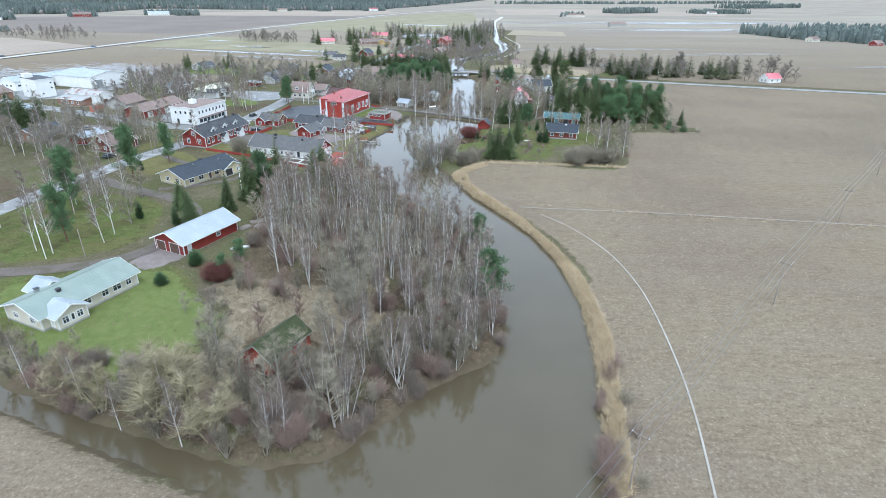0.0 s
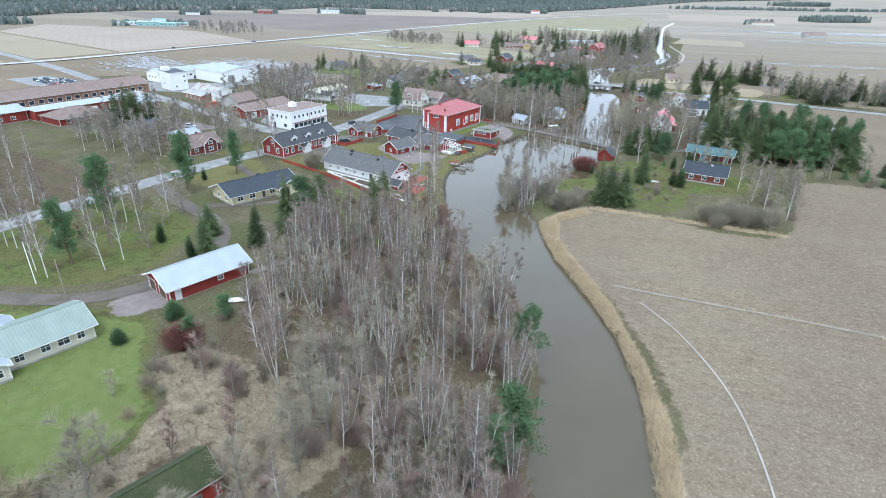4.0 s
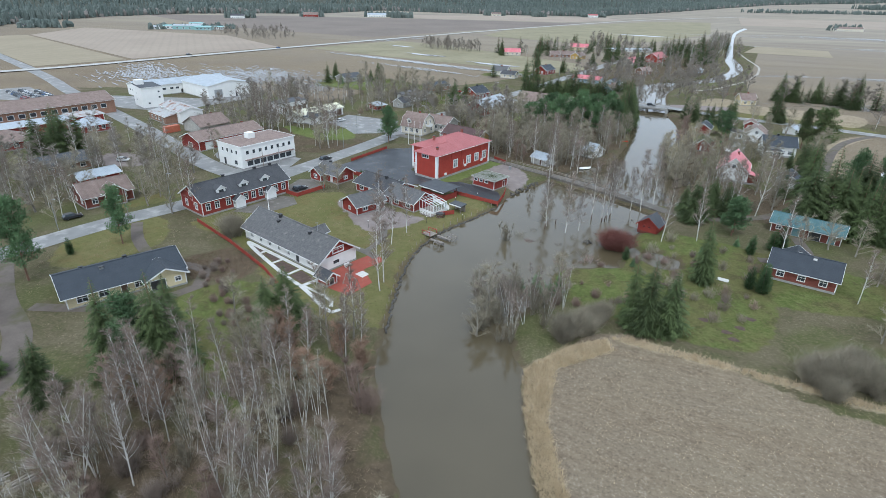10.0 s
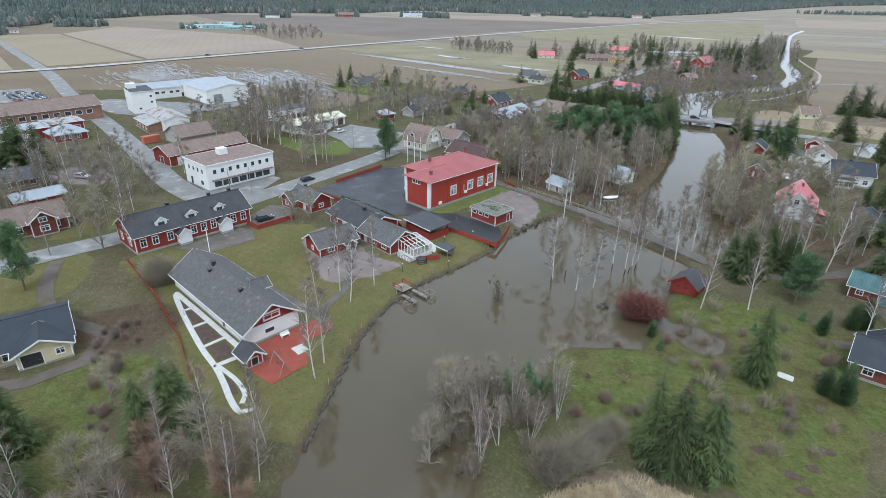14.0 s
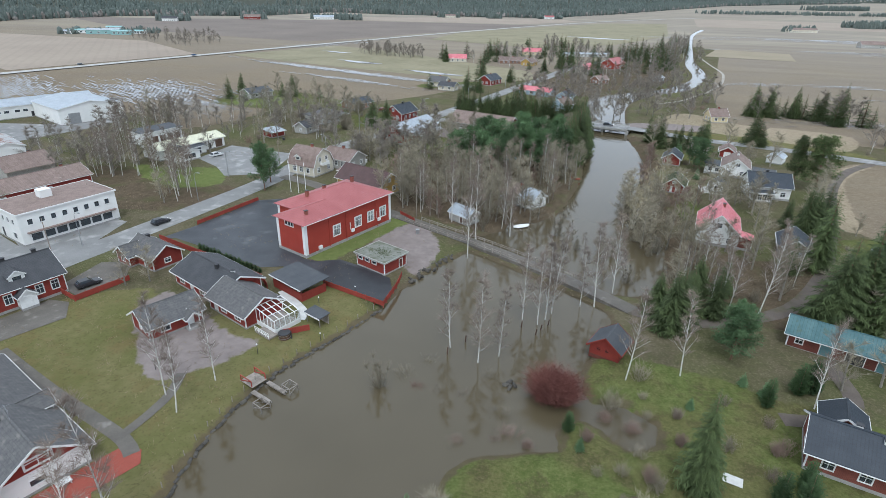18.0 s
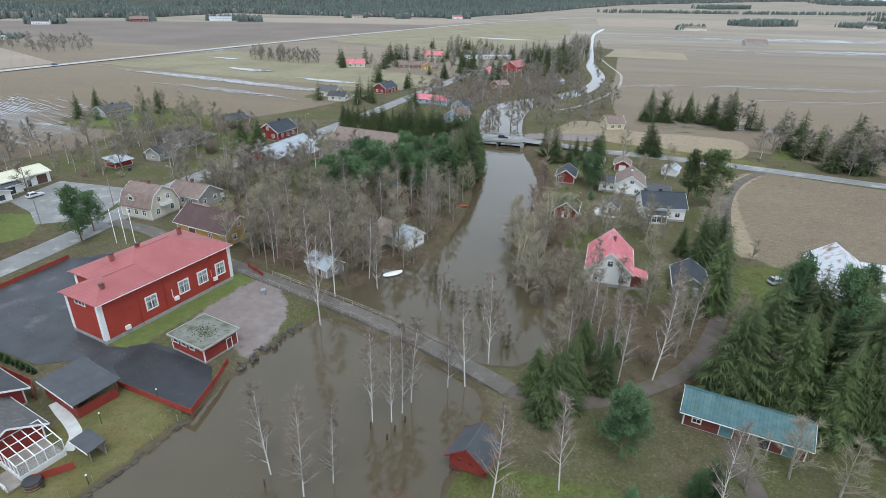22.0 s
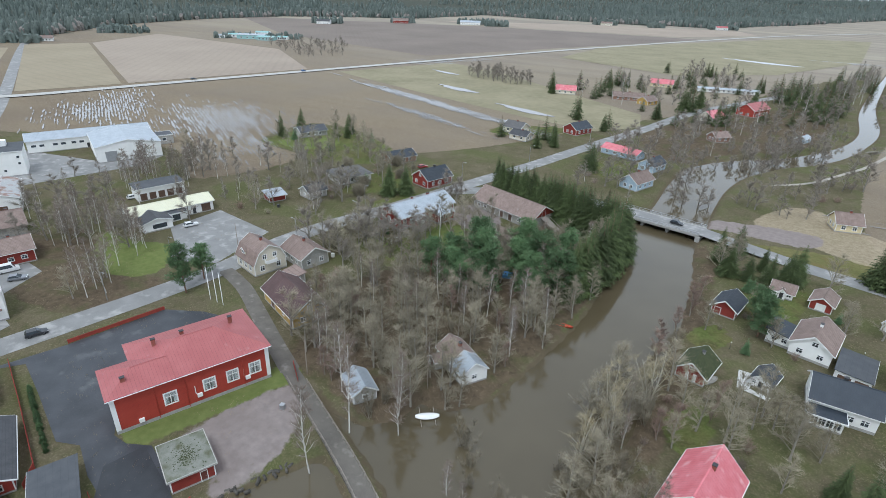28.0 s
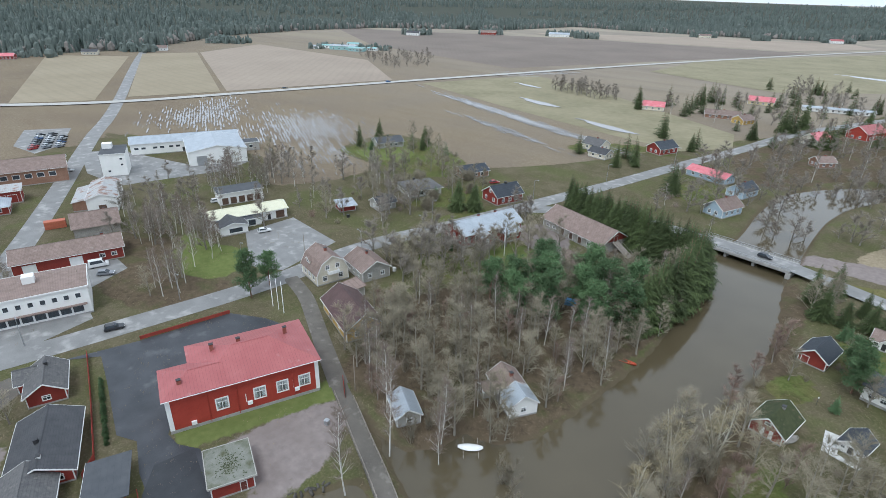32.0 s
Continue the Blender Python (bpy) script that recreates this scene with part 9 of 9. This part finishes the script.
def boat(name, label, x, y, z, ang, length, width, hull_mat, flip=False):
    s, n = Shape(), 9
    rings = []
    for i in range(n):
        t = i / (n - 1)
        w = width / 2 * math.sin(math.pi * min(1, 0.12 + 0.88 * (1 - abs(2 * t - 1)) ** 0.7) / 2) ** 1.2
        u = (t - 0.5) * length
        rings.append([(u, -w, 0.45), (u, -w * 0.75, 0.1), (u, 0, 0.0), (u, w * 0.75, 0.1), (u, w, 0.45)])
    for ring in rings:
        s.v += ring
    for i in range(n - 1):
        s.f += [(5 * i + k, 5 * i + k + 1, 5 * i + 6 + k, 5 * i + 5 + k) for k in range(4)]
    ob = thing(name, label, "boat", pose(x, y, z, 180 if flip else 0, 0, ang))
    part("hull", s, hull_mat, ob, smooth=True)
    for u in (-length * 0.2, length * 0.15):
        part("thwart", Shape().box(u - 0.12, u + 0.12, -width * 0.38, width * 0.38, 0.3, 0.34), hull_mat, ob)
    for sg in (-1, 1):
        part("gunwale", Shape().tube([(r_[0][0], sg * abs(r_[0][1]), 0.46) for r_ in rings], [0.035] * n, 5), hull_mat, ob)
    return ob


b_ = boat("rowing_boat", "white upturned boat on two poles in the shallow flood", -5.6, 294.2, 0.75, 40, 4.6, 1.6, WHITE, True)
part("pole", Shape().beam((-1.4, -2.6, 0.55), (-1.2, 2.6, 0.55), 0.1), GREYWOOD, b_)
part("pole", Shape().beam((1.3, -2.6, 0.55), (1.5, 2.4, 0.55), 0.1), GREYWOOD, b_)
boat("rowing_boat", "pale open boat lying by the red shed", -46, 117.5, LAND, 20, 4.2, 1.5, WHITE)
boat("canoe", "orange-red canoe on the river bank", 2.4, 338, 0.5, 15, 5, 1.1, surf("orange_red_plastic", (0.5, 0.07, 0.03), (0.6, 0.1, 0.05), 0.5, 1, 6, 0.0))
boat("rowing_boat", "grey boat at the red sauna", 36, 337, LAND, 70, 4, 1.4, GREYWALL)

# ---- garden of the white house ----
wm = pose(-55, 199, 0, 0, 0, -18.3)


patch("red_paving", [(-33.6, 184.8), (-32.0, 191.3), (-36.4, 195.6), (-34.5, 200.8), (-36.1, 202.6), (-38.5, 202.9), (-40.2, 198.6), (-43.0, 190.0), (-39.6, 186.0)], REDPAVE, "red rubber play surface by the gable", "paving", z=LAND + 0.06)
for pts, w in (([(-67.6, 197.4), (-67.0, 196.4), (-60.2, 192.3), (-49.9, 186.8), (-43.9, 184.1), (-40.1, 182.0), (-36.2, 179.6), (-33.3, 178.4), (-32.3, 179.8)], 1.0), ([(-67, 196.9), (-66.2, 196.6), (-54.7, 192.9), (-42.0, 188.7)], 1.1),
               ([(-44.2, 184.0), (-43.2, 186.5), (-42, 189.2)], 1.1), ([(-43.5, 184.4), (-38.7, 183.2), (-35.3, 181.4), (-34.4, 179.8)], 0.8), ([(-55.8, 189.9), (-54.8, 192.6)], 0.8), ([(-61.4, 192.8), (-60.8, 194.4)], 0.8), ([(-49.6, 187.0), (-48.6, 190.4)], 0.8)):
    ribbon("stone_path", pts, w * 0.9, CHIPS, "white stone chippings between the garden beds", "path", z=LAND + 0.07, step=1.0)
for pts in ([(-65.4, 195.6), (-61.4, 193.2), (-60.6, 194.4), (-64.6, 195.9)], [(-60.4, 193.2), (-56.2, 191.0), (-55.2, 192.4), (-59.4, 194)], [(-55.0, 189.9), (-50.2, 187.7), (-49.4, 190.3), (-54.4, 192.0)],
            [(-48.8, 187.1), (-44.6, 185.3), (-43.6, 187.8), (-48.0, 189.9)], [(-41.6, 183.4), (-38.6, 182.6), (-36.4, 181.2), (-36.8, 180.6), (-40, 182.6)]):
    patch("planting_bed", pts, BED, "dark bare planting bed in white chippings", "flower bed", z=LAND + 0.055)
ribbon("garden_path", [(-73.1, 211.7), (-62, 208.6), (-53.9, 206.5), (-46.1, 204.8), (-39.6, 203.2), (-36.6, 201.6)], 1.9, LANEMAT, "grey asphalt path along the white house", "path", z=LAND + 0.06, step=1.5)
ribbon("garden_path", [(-40.4, 203.8), (-40.2, 208), (-40.6, 212.4), (-42.4, 216.6)], 1.5, LANEMAT, "grey gravel path to the courtyard", "path", z=LAND + 0.066, step=1.0)
ribbon("garden_path", [(-42.6, 243.4), (-40, 241.8), (-37.2, 240.2), (-34.6, 238.2), (-33.6, 235.6)], 1.6, CHIPS, "white chippings path round the glass veranda", "path", z=LAND + 0.066, step=1.0)
patch("forecourt", [(-84.4, 210.6), (-76, 212.4), (-72.2, 222.4), (-76.4, 226.6), (-80.4, 226)], LANEMAT, "grey-brown paved forecourt of the row house", "yard", z=LAND + 0.055)
patch("car_place", [(-83.4, 230.2), (-75.2, 228.4), (-73.4, 236.4), (-79.4, 243.6), (-84.6, 241)], LANEMAT, "grey-brown gravel parking place behind the red fence", "yard", z=LAND + 0.055)
patch("sand_box", [(-37.0, 193.1), (-36.3, 195.0), (-34.3, 194.2), (-34.8, 192.3)], CHIPS, "pale square sand pit with timber edge", "sand pit", z=LAND + 0.07)
pw = house("play_hut", "small open red play hut with dark roof", -40.2, 187.6, -18.3, "playhouse")
block(pw, I4, 3.0, 2.6, 1.9, 2.9, RED, DARKTILE, over=0.5, right=[(0, 0.2, 1.0, 1.4, BLACK)])
swing = thing("swing_frame", "wooden swing frame on red paving", "swing", pose(-34.9, 188.2, LAND + 0.06, 0, 0, -25))
part("beam", Shape().beam((-1.8, 0, 2.3), (1.8, 0, 2.3), 0.14), GREYWOOD, swing)
for x in (-1.8, 1.8):
    for y in (-0.9, 0.9):
        part("leg", Shape().beam((x, 0, 2.3), (x, y, 0.06), 0.1), GREYWOOD, swing)
for x in (-0.8, 0.8):
    part("rope", Shape().beam((x - 0.2, 0, 2.25), (x - 0.2, 0, 0.7), 0.02).beam((x + 0.2, 0, 2.25), (x + 0.2, 0, 0.7), 0.02), BLACK, swing)
    part("seat", Shape().box(x - 0.24, x + 0.24, -0.1, 0.1, 0.6, 0.66), BLACK, swing)
bench = thing("bench", "pale wooden bench by the gable wall", "bench", wm @ pose(15.4, 1.2, LAND + 0.06))
part("seat", Shape().box(-0.25, 0.25, -0.8, 0.8, 0.42, 0.48), WHITE, bench)
part("back", Shape().box(-0.3, -0.24, -0.8, 0.8, 0.5, 0.95), WHITE, bench)
for y in (-0.7, 0.62):
    part("leg", Shape().box(-0.22, 0.22, y, y + 0.08, 0, 0.42), WHITE, bench)

# ---- poles, lamps, wires ----
WOODPOLE = surf("tarred_pole_wood", (0.16, 0.13, 0.10), (0.27, 0.23, 0.19), 0.9, 1, 6, 0.3)


def pole(name, label, x, y, h, mat, rad=0.09, ang=0.0, arms=0, category="pole", z=None):
    ob = thing(name, label, category, pose(x, y, level(x, y) if z is None else z, 0, 0, ang))
    part("shaft", Shape().tube([(0, 0, -0.6), (0, 0, h)], [rad, rad * 0.65], 7), mat, ob, smooth=True)
    for k in range(arms):
        part("crossarm", Shape().beam((-1.1, 0, h - 0.3 - k * 0.8), (1.1, 0, h - 0.3 - k * 0.8), 0.12, 0.14), mat, ob)
        for u in (-1.0, 0, 1.0):
            part("insulator", Shape().tube([(u, 0, h - 0.25 - k * 0.8), (u, 0, h - 0.02 - k * 0.8)], [0.06, 0.05], 6), WHITE, ob)
    return ob


def wire(a, b, sag, name="power_line"):
    a, b = Vector(a), Vector(b)
    pts = [a.lerp(b, t) - Vector((0, 0, sag * 4 * t * (1 - t))) for t in np.linspace(0, 1, 9)]
    solid(name, Shape().tube(pts, [0.022] * 9, 3), STEEL, "thin overhead wire between field poles", "wire")


field_poles = [(-18, 5.6), (23.6, 50.6), (65, 95.2), (105.2, 138), (146, 181)]
for x, y in field_poles:
    pole("power_pole", "weathered timber power pole with crossarm", x, y, 9.2, WOODPOLE, 0.13, -43, 1, "power pole")
for (x0, y0), (x1, y1) in zip(field_poles, field_poles[1:]):
    for k in (-1.0, 0.0, 1.0):
        o = Vector((0.73 * k, -0.68 * k, 0))
        wire(Vector((x0, y0, level(x0, y0) + 9.2)) + o, Vector((x1, y1, level(x1, y1) + 9.2)) + o, 0.7)
for x, y, h, lab in ((-86.7, 111.2, 9, "white flagpole on the lawn"), (-72.7, 294.4, 9, "white flagpole in front of the hall"), (-70.3, 294.6, 9, "white flagpole in front of the hall"), (-67.9, 294.6, 9, "white flagpole in front of the hall"),
                     (-50, 361.3, 8.5, "white flagpole on the school lawn"), (-69.5, 207.6, 9, "white flagpole by the row house"), (-59.5, 158.6, 8, "white flagpole by the drive")):
    f_ = pole("flagpole", lab, x, y, h, WHITE, 0.09, 0, 0, "flagpole")
    part("finial", Shape().tube([(0, 0, h), (0, 0, h + 0.16)], [0.1, 0.04], 7), STEEL, f_)
for x, y in ((-75.7, 108.2), (-53.1, 160.9), (-48.2, 313.6), (-9.8, 300), (-104, 196), (-97, 240), (-110, 262), (-90.6, 316), (-32, 288.8)):
    pole("utility_pole", "grey wooden utility pole", x, y, 8.6, WOODPOLE, 0.12, 20, 0, "pole")


def street_lamp(x, y, ang):
    ob = thing("street_lamp", "tall grey street lamp with curved arm", "street lamp", pose(x, y, LAND, 0, 0, ang), "lamps along the street")
    part("shaft", Shape().tube([(0, 0, -0.4), (0, 0, 7.4), (0.4, 0, 7.9), (1.3, 0, 8.0)], [0.09, 0.06, 0.05, 0.04], 7), STEEL, ob, smooth=True)
    part("head", Shape().box(1.2, 1.9, -0.12, 0.12, 7.93, 8.07), STEEL, ob)


for x, y, a in ((-95.5, 246, 0), (-92, 279, 0), (-81, 330, 180), (-76.6, 352, 180), (-74.6, 412, 0), (-65.6, 455, 0), (-57, 508, 0), (-104.6, 210, 0), (-113, 184, 0), (-98.4, 300, 0), (-86, 366, 0)):
    street_lamp(x, y, a)
for x, y in ((-46.6, 216), (-34.6, 224.6), (-27.6, 232), (-33, 241), (-28.6, 247), (-53, 160), (37, 352), (62, 366)):
    g_ = thing("garden_lamp", "low black garden lamp post", "lamp", pose(x, y, level(x, y)), "garden lamps")
    part("shaft", Shape().tube([(0, 0, -0.2), (0, 0, 1.7)], [0.05, 0.035], 6), BLACK, g_)
    part("head", Shape().tube([(0, 0, 1.7), (0, 0, 1.85), (0, 0, 2.0)], [0.05, 0.14, 0.05], 8), WHITE, g_)


# ---- vehicles ----
TYRE = surf("black_rubber", (0.02, 0.02, 0.02), (0.035, 0.035, 0.035), 0.8, 4, 20, 0.0)
PAINTS = {}


def car(x, y, ang, colour, label, van=False, z=LAND + 0.1, plain=False):
    if colour not in PAINTS:
        PAINTS[colour] = surf("car_paint", colour, tuple(c * 0.85 for c in colour), 0.3, 1, 4, 0.0, spec=0.6)
        PAINTS[colour, 1] = {}
    L, W, H1, H2 = (5.2, 1.95, 1.1, 2.2) if van else (4.4, 1.78, 0.82, 1.45)
    key = (colour, van)
    if key not in SHARED:
        b, c, g = Shape(), Shape(), Shape()
        lo = [(-L / 2, 0.35), (-L / 2 + 0.08, 0.72), (-L / 2 + 0.1, H1), (L / 2 - (0.9 if van else 1.2), H1), (L / 2 - 0.12, H1 - 0.2), (L / 2, 0.55), (L / 2 - 0.05, 0.3)]
        b.prism([(u, -W / 2, z_) for u, z_ in lo], (0, 0, 0), (0, W, 0))
        top = [(-L / 2 + 0.12, H1), (-L / 2 + (0.2 if van else 0.55), H2), (L / 2 - (1.5 if van else 2.1), H2), (L / 2 - (0.85 if van else 1.25), H1)]
        n = len(c.v)
        c.v += [(u, s * (W / 2 - (0.03 if z_ < H2 else 0.16)), z_) for s in (-1, 1) for u, z_ in top]
        c.f += [(n, n + 3, n + 2, n + 1), (n + 4, n + 5, n + 6, n + 7), (n + 1, n + 2, n + 6, n + 5)]
        g.v += list(c.v)
        g.f += [(2, 3, 7, 6), (0, 1, 5, 4)]
        for s, o in ((-1, 0), (1, 4)):
            a = [Vector(c.v[o + k]) for k in range(4)]
            mid = sum(a, Vector()) / 4
            q = [mid + (p - mid) * 0.78 + Vector((0, s * 0.02, 0.03)) for p in a]
            g.face(*(q if s > 0 else q[::-1]))
        SHARED[key] = [b.mesh("body", PAINTS[colour]), c.mesh("cabin", PAINTS[colour]), g.mesh("glazing", GLASS)]
    if "wheel" not in SHARED:
        SHARED["wheel"] = Shape().tube([(0, -0.11, 0), (0, 0.11, 0)], [0.32, 0.32], 12).mesh("wheel", TYRE)
        SHARED["rim"] = Shape().tube([(0, -0.12, 0), (0, 0.12, 0)], [0.18, 0.18], 10).mesh("rim", STEEL)
    ob = thing("van" if van else "car", label, "van" if van else "car", pose(x, y, z, 0, 0, ang))
    for nm, me in zip(("body", "cabin", "glazing"), SHARED[key]):
        part(nm, me, None, ob)
    for u in (-L * 0.3, L * 0.31):
        for v in (-W / 2 + 0.08, W / 2 - 0.08):
            w_ = part("wheel", SHARED["wheel"], None, ob, m=pose(u, v, 0.32))
            if not plain:
                part("rim", SHARED["rim"], None, w_)
    for v in () if plain else (-0.6, 0.6):
        part("headlight", Shape().box(L / 2 - 0.16, L / 2 - 0.02, v - 0.18, v + 0.18, 0.56, 0.68), WHITE, ob)
    return ob


WH, GR, DK, BL, RD, SI = (0.75, 0.75, 0.74), (0.22, 0.23, 0.25), (0.03, 0.032, 0.036), (0.04, 0.10, 0.24), (0.35, 0.03, 0.03), (0.5, 0.51, 0.52)
car(-126.4, 270.6, 76, WH, "white delivery van outside the red storehouse", True)
for x, y, a, c_, lab in ((-119.7, 270.3, 60, GR, "grey car on the office yard"), (-117, 317.7, 75, WH, "white car outside the workshop"), (-154.4, 319.4, 75, WH, "white car by the garage row"), (76.2, 305.6, 20, SI, "silver car on the grass by the barn"),
                         (-78.4, 232.6, 70, DK, "black car by the red fence"), (-148, 232, 20, SI, "silver car in the gravel yard"), (-160, 226, 20, BL, "blue car by the grey house"), (-97.6, 416, 70, RD, "red car by the dark house"),
                         (-89, 262.4, 74, DK, "dark estate car on the village street"), (-73.4, 384, 76, DK, "dark car on the road by the school"), (9, 417.6, -5, DK, "dark car crossing the bridge"), (-116.6, 190.4, 70, DK, "dark car by the brown cottage"),
                         (-213, 338.6, 20, SI, "silver car in the factory yard"), (-232, 291, 60, SI, "silver car beside the brick factory"), (-365, 480, 82, DK, "dark car on the highway"), (-342, 570, 79, BL, "blue car on the highway")):
    car(x, y, a, c_, lab, z=LAND + (2.3 - LAND + 0.06 if "bridge" in lab else 0.55 if "highway" in lab else 0.1))
lot = patch("car_lot", [(-330, 296), (-320, 316), (-282, 301), (-273, 288), (-295, 284)], ASPHALT, "gravelled lot full of parked cars", "yard")
for i in range(22):
    u, v = i % 8, i // 8
    car(-282 - u * 4.0 + v * 1.6 + rng.uniform(-0.3, 0.3), 289.4 + u * 1.4 + v * 5.2, 110 + rng.uniform(-6, 6), (WH, SI, GR, DK, RD, BL)[rng.randrange(6)], "used car parked in a crowded lot", plain=True)
cont = thing("container", "orange-red shipping container by the shed", "container", pose(-166.4, 270, LAND, 0, 0, 76))
part("body", Shape().box(-3, 3, -1.2, 1.2, 0.1, 2.6), surf("orange_container_paint", (0.42, 0.11, 0.06), (0.5, 0.16, 0.09), 0.6, 1, 5, 0.3, lines=(("x", 0.28, 0.3, 0.3),)), cont)
part("door", Shape().box(3.004, 3.05, -1.1, 1.1, 0.2, 2.5), REDOLD, cont)

# ---- small things in yards ----
for x, y, a in ((-47.2, 133.6, 30), (-45.6, 131, 70), (-44.8, 135, 10), (-49, 129.6, 62)):
    pile = thing("log_pile", "untidy pile of grey logs and boards", "wood pile", pose(x, y, LAND, 0, 0, a))
    for k in range(9):
        part("log", Shape().beam((-1.6 + rng.uniform(-0.4, 0.4), -0.7 + 0.18 * k, 0.12 + 0.1 * (k % 3)), (1.6 + rng.uniform(-0.4, 0.4), -0.7 + 0.18 * k + rng.uniform(-0.4, 0.4), 0.12 + 0.1 * (k % 3)), 0.16), GREYWOOD, pile)
goal = thing("football_goal", "small white football goal on the school lawn", "goal", pose(-57.5, 348.4, LAND, 0, 0, 66))
part("frame", Shape().beam((-1.5, 0, 0), (-1.5, 0, 2), 0.1).beam((1.5, 0, 0), (1.5, 0, 2), 0.1).beam((-1.55, 0, 2), (1.55, 0, 2), 0.1).beam((-1.5, 0, 2), (-1.5, 1, 0), 0.06).beam((1.5, 0, 2), (1.5, 1, 0), 0.06).beam((-1.5, 1, 0.04), (1.5, 1, 0.04), 0.06), WHITE, goal)
for x, y, c_, lab in ((-44.4, 105.2, DOORGREEN, "green wheelie bin on the lawn"), (-108.6, 346, BLACK, "dark waste bin by the car park"), (-28, 279, STEEL, "grey cabinet beside the lane"), (-66, 330, WHITE, "white box behind the grey house")):
    bn = thing("bin", lab, "bin", pose(x, y, LAND, 0, 0, 20))
    part("body", Shape().box(-0.4, 0.4, -0.4, 0.4, 0, 1.0), c_, bn)
    part("lid", Shape().box(-0.44, 0.44, -0.44, 0.44, 1.0, 1.08), c_, bn)
solid("tarpaulin", Shape().prism([(-1.6, -1.2, 0), (1.4, -1.4, 0), (1.7, 1.1, 0), (-1.2, 1.4, 0)], (0, 0, 0), (0.1, 0, 0.9)), surf("blue_tarpaulin", (0.08, 0.25, 0.5), (0.14, 0.34, 0.6), 0.5, 1, 5, 0.3), "blue tarpaulin over a garden heap", "tarpaulin", pose(-20, 351, LAND, 0, 0, 30))
patch("roof_slab", [(33.2, 223.1), (35.3, 222.6), (35.0, 221.1), (32.8, 221.6)], CHIPS, "pale stone slab terrace on the lawn", "slab", z=LAND + 0.07)
for x, y in ((36, 203), (33.5, 200.6), (38, 207), (30, 203.4), (26, 209), (34.6, 198.6), (23, 215)):
    patch("flower_bed", [(x + 0.9 * math.cos(a) * (1 + 0.3 * math.sin(3 * a + x)), y + 0.7 * math.sin(a)) for a in np.linspace(0, 5.9, 10)], BED, "round brown flower bed on the lawn", "flower bed", z=LAND + 0.06)


# ---- grass, reeds and litter: blades as real geometry ----
def blades(name, label, spots, lo, hi, width, lean, material, seed, per=5, radius=0.35):
    r, s = random.Random(seed), Shape()
    for x, y in spots:
        z = level(x, y)
        if z < -0.25:
            continue
        for _ in range(per):
            sliver(s, Vector((x + r.uniform(-radius, radius), y + r.uniform(-radius, radius), z - 0.05)), around(r, r.uniform(0.1, lean)), r.uniform(lo, hi), width, r)
    return solid(name, s, material, label, "grass", kind="stuff")


def dots(poly, count, seed, keep=None):
    r, out = random.Random(seed), []
    xs, ys = [p[0] for p in poly], [p[1] for p in poly]
    tries = 0
    while len(out) < count and tries < count * 12:
        tries += 1
        x, y = r.uniform(min(xs), max(xs)), r.uniform(min(ys), max(ys))
        if within(poly, x, y) and (keep is None or noise.noise((x * 0.12, y * 0.12, seed)) > keep):
            out.append((x, y))
    return out


REEDMAT = surf("dry_straw_reeds", (0.43, 0.335, 0.205), (0.62, 0.505, 0.335), 0.9, 0.3, 2, 0.0)
DRYMAT = surf("dry_brown_grass", (0.21, 0.16, 0.10), (0.33, 0.265, 0.175), 0.9, 0.3, 2, 0.0)
GREENMAT = surf("green_grass_tufts", (0.085, 0.11, 0.03), (0.16, 0.17, 0.06), 0.9, 0.3, 2, 0.0)
LEAFMAT = surf("brown_leaf_litter", (0.13, 0.09, 0.06), (0.22, 0.155, 0.105), 0.9, 0.4, 2, 0.0)
blades("reeds", "dry straw-coloured reeds along the river bank", dots(REEDS[0], 8500, 3) + dots(HEADLAND, 700, 4, 0.0) + dots(REEDS[1], 700, 5), 0.5, 1.3, 0.07, 1.1, REEDMAT, 60)
blades("dry_grass", "flattened dry grass in the thicket clearing", dots(CLEARING, 2600, 6) + dots(WOODS[0], 3600, 7, -0.1) + dots([(-120, 90), (-64, 72), (-40, 66), (-20, 66), (-40, 100), (-100, 110)], 300, 8), 0.4, 1.0, 0.06, 1.3, DRYMAT, 61)
blades("rough_grass", "tufts of rough brown grass about the village", [p for p in dots([(-120, 66), (10, 60), (-16, 170), (-22, 240), (30, 262), (60, 290), (80, 400), (-90, 440), (-130, 330), (-110, 180)], 9000, 9, 0.0) if free(*p)], 0.25, 0.7, 0.06, 1.2, DRYMAT, 62, 4)
blades("grass", "green tufts in the lawns", [p for i, poly in enumerate(LAWNS[:8]) for p in dots(poly, 900, 20 + i) if free(*p)], 0.12, 0.3, 0.05, 1.1, GREENMAT, 63, 4)
blades("leaf_litter", "brown leaf litter and twigs under the trees", [p for poly in WOODS[:5] for p in dots(poly, 1500, 30)], 0.15, 0.6, 0.09, 1.5, LEAFMAT, 64, 4, 0.6)
blades("straw", "loose straw scattered over the ploughed field", dots([(32, 60), (110, 60), (110, 134), (34, 143), (24, 142)], 5200, 41, -0.35) + dots([(20, 153), (64, 145), (66, 186), (16, 188), (10, 178)], 4200, 42, -0.35), 0.12, 0.4, 0.07, 1.55, REEDMAT, 65, 2, 0.7)
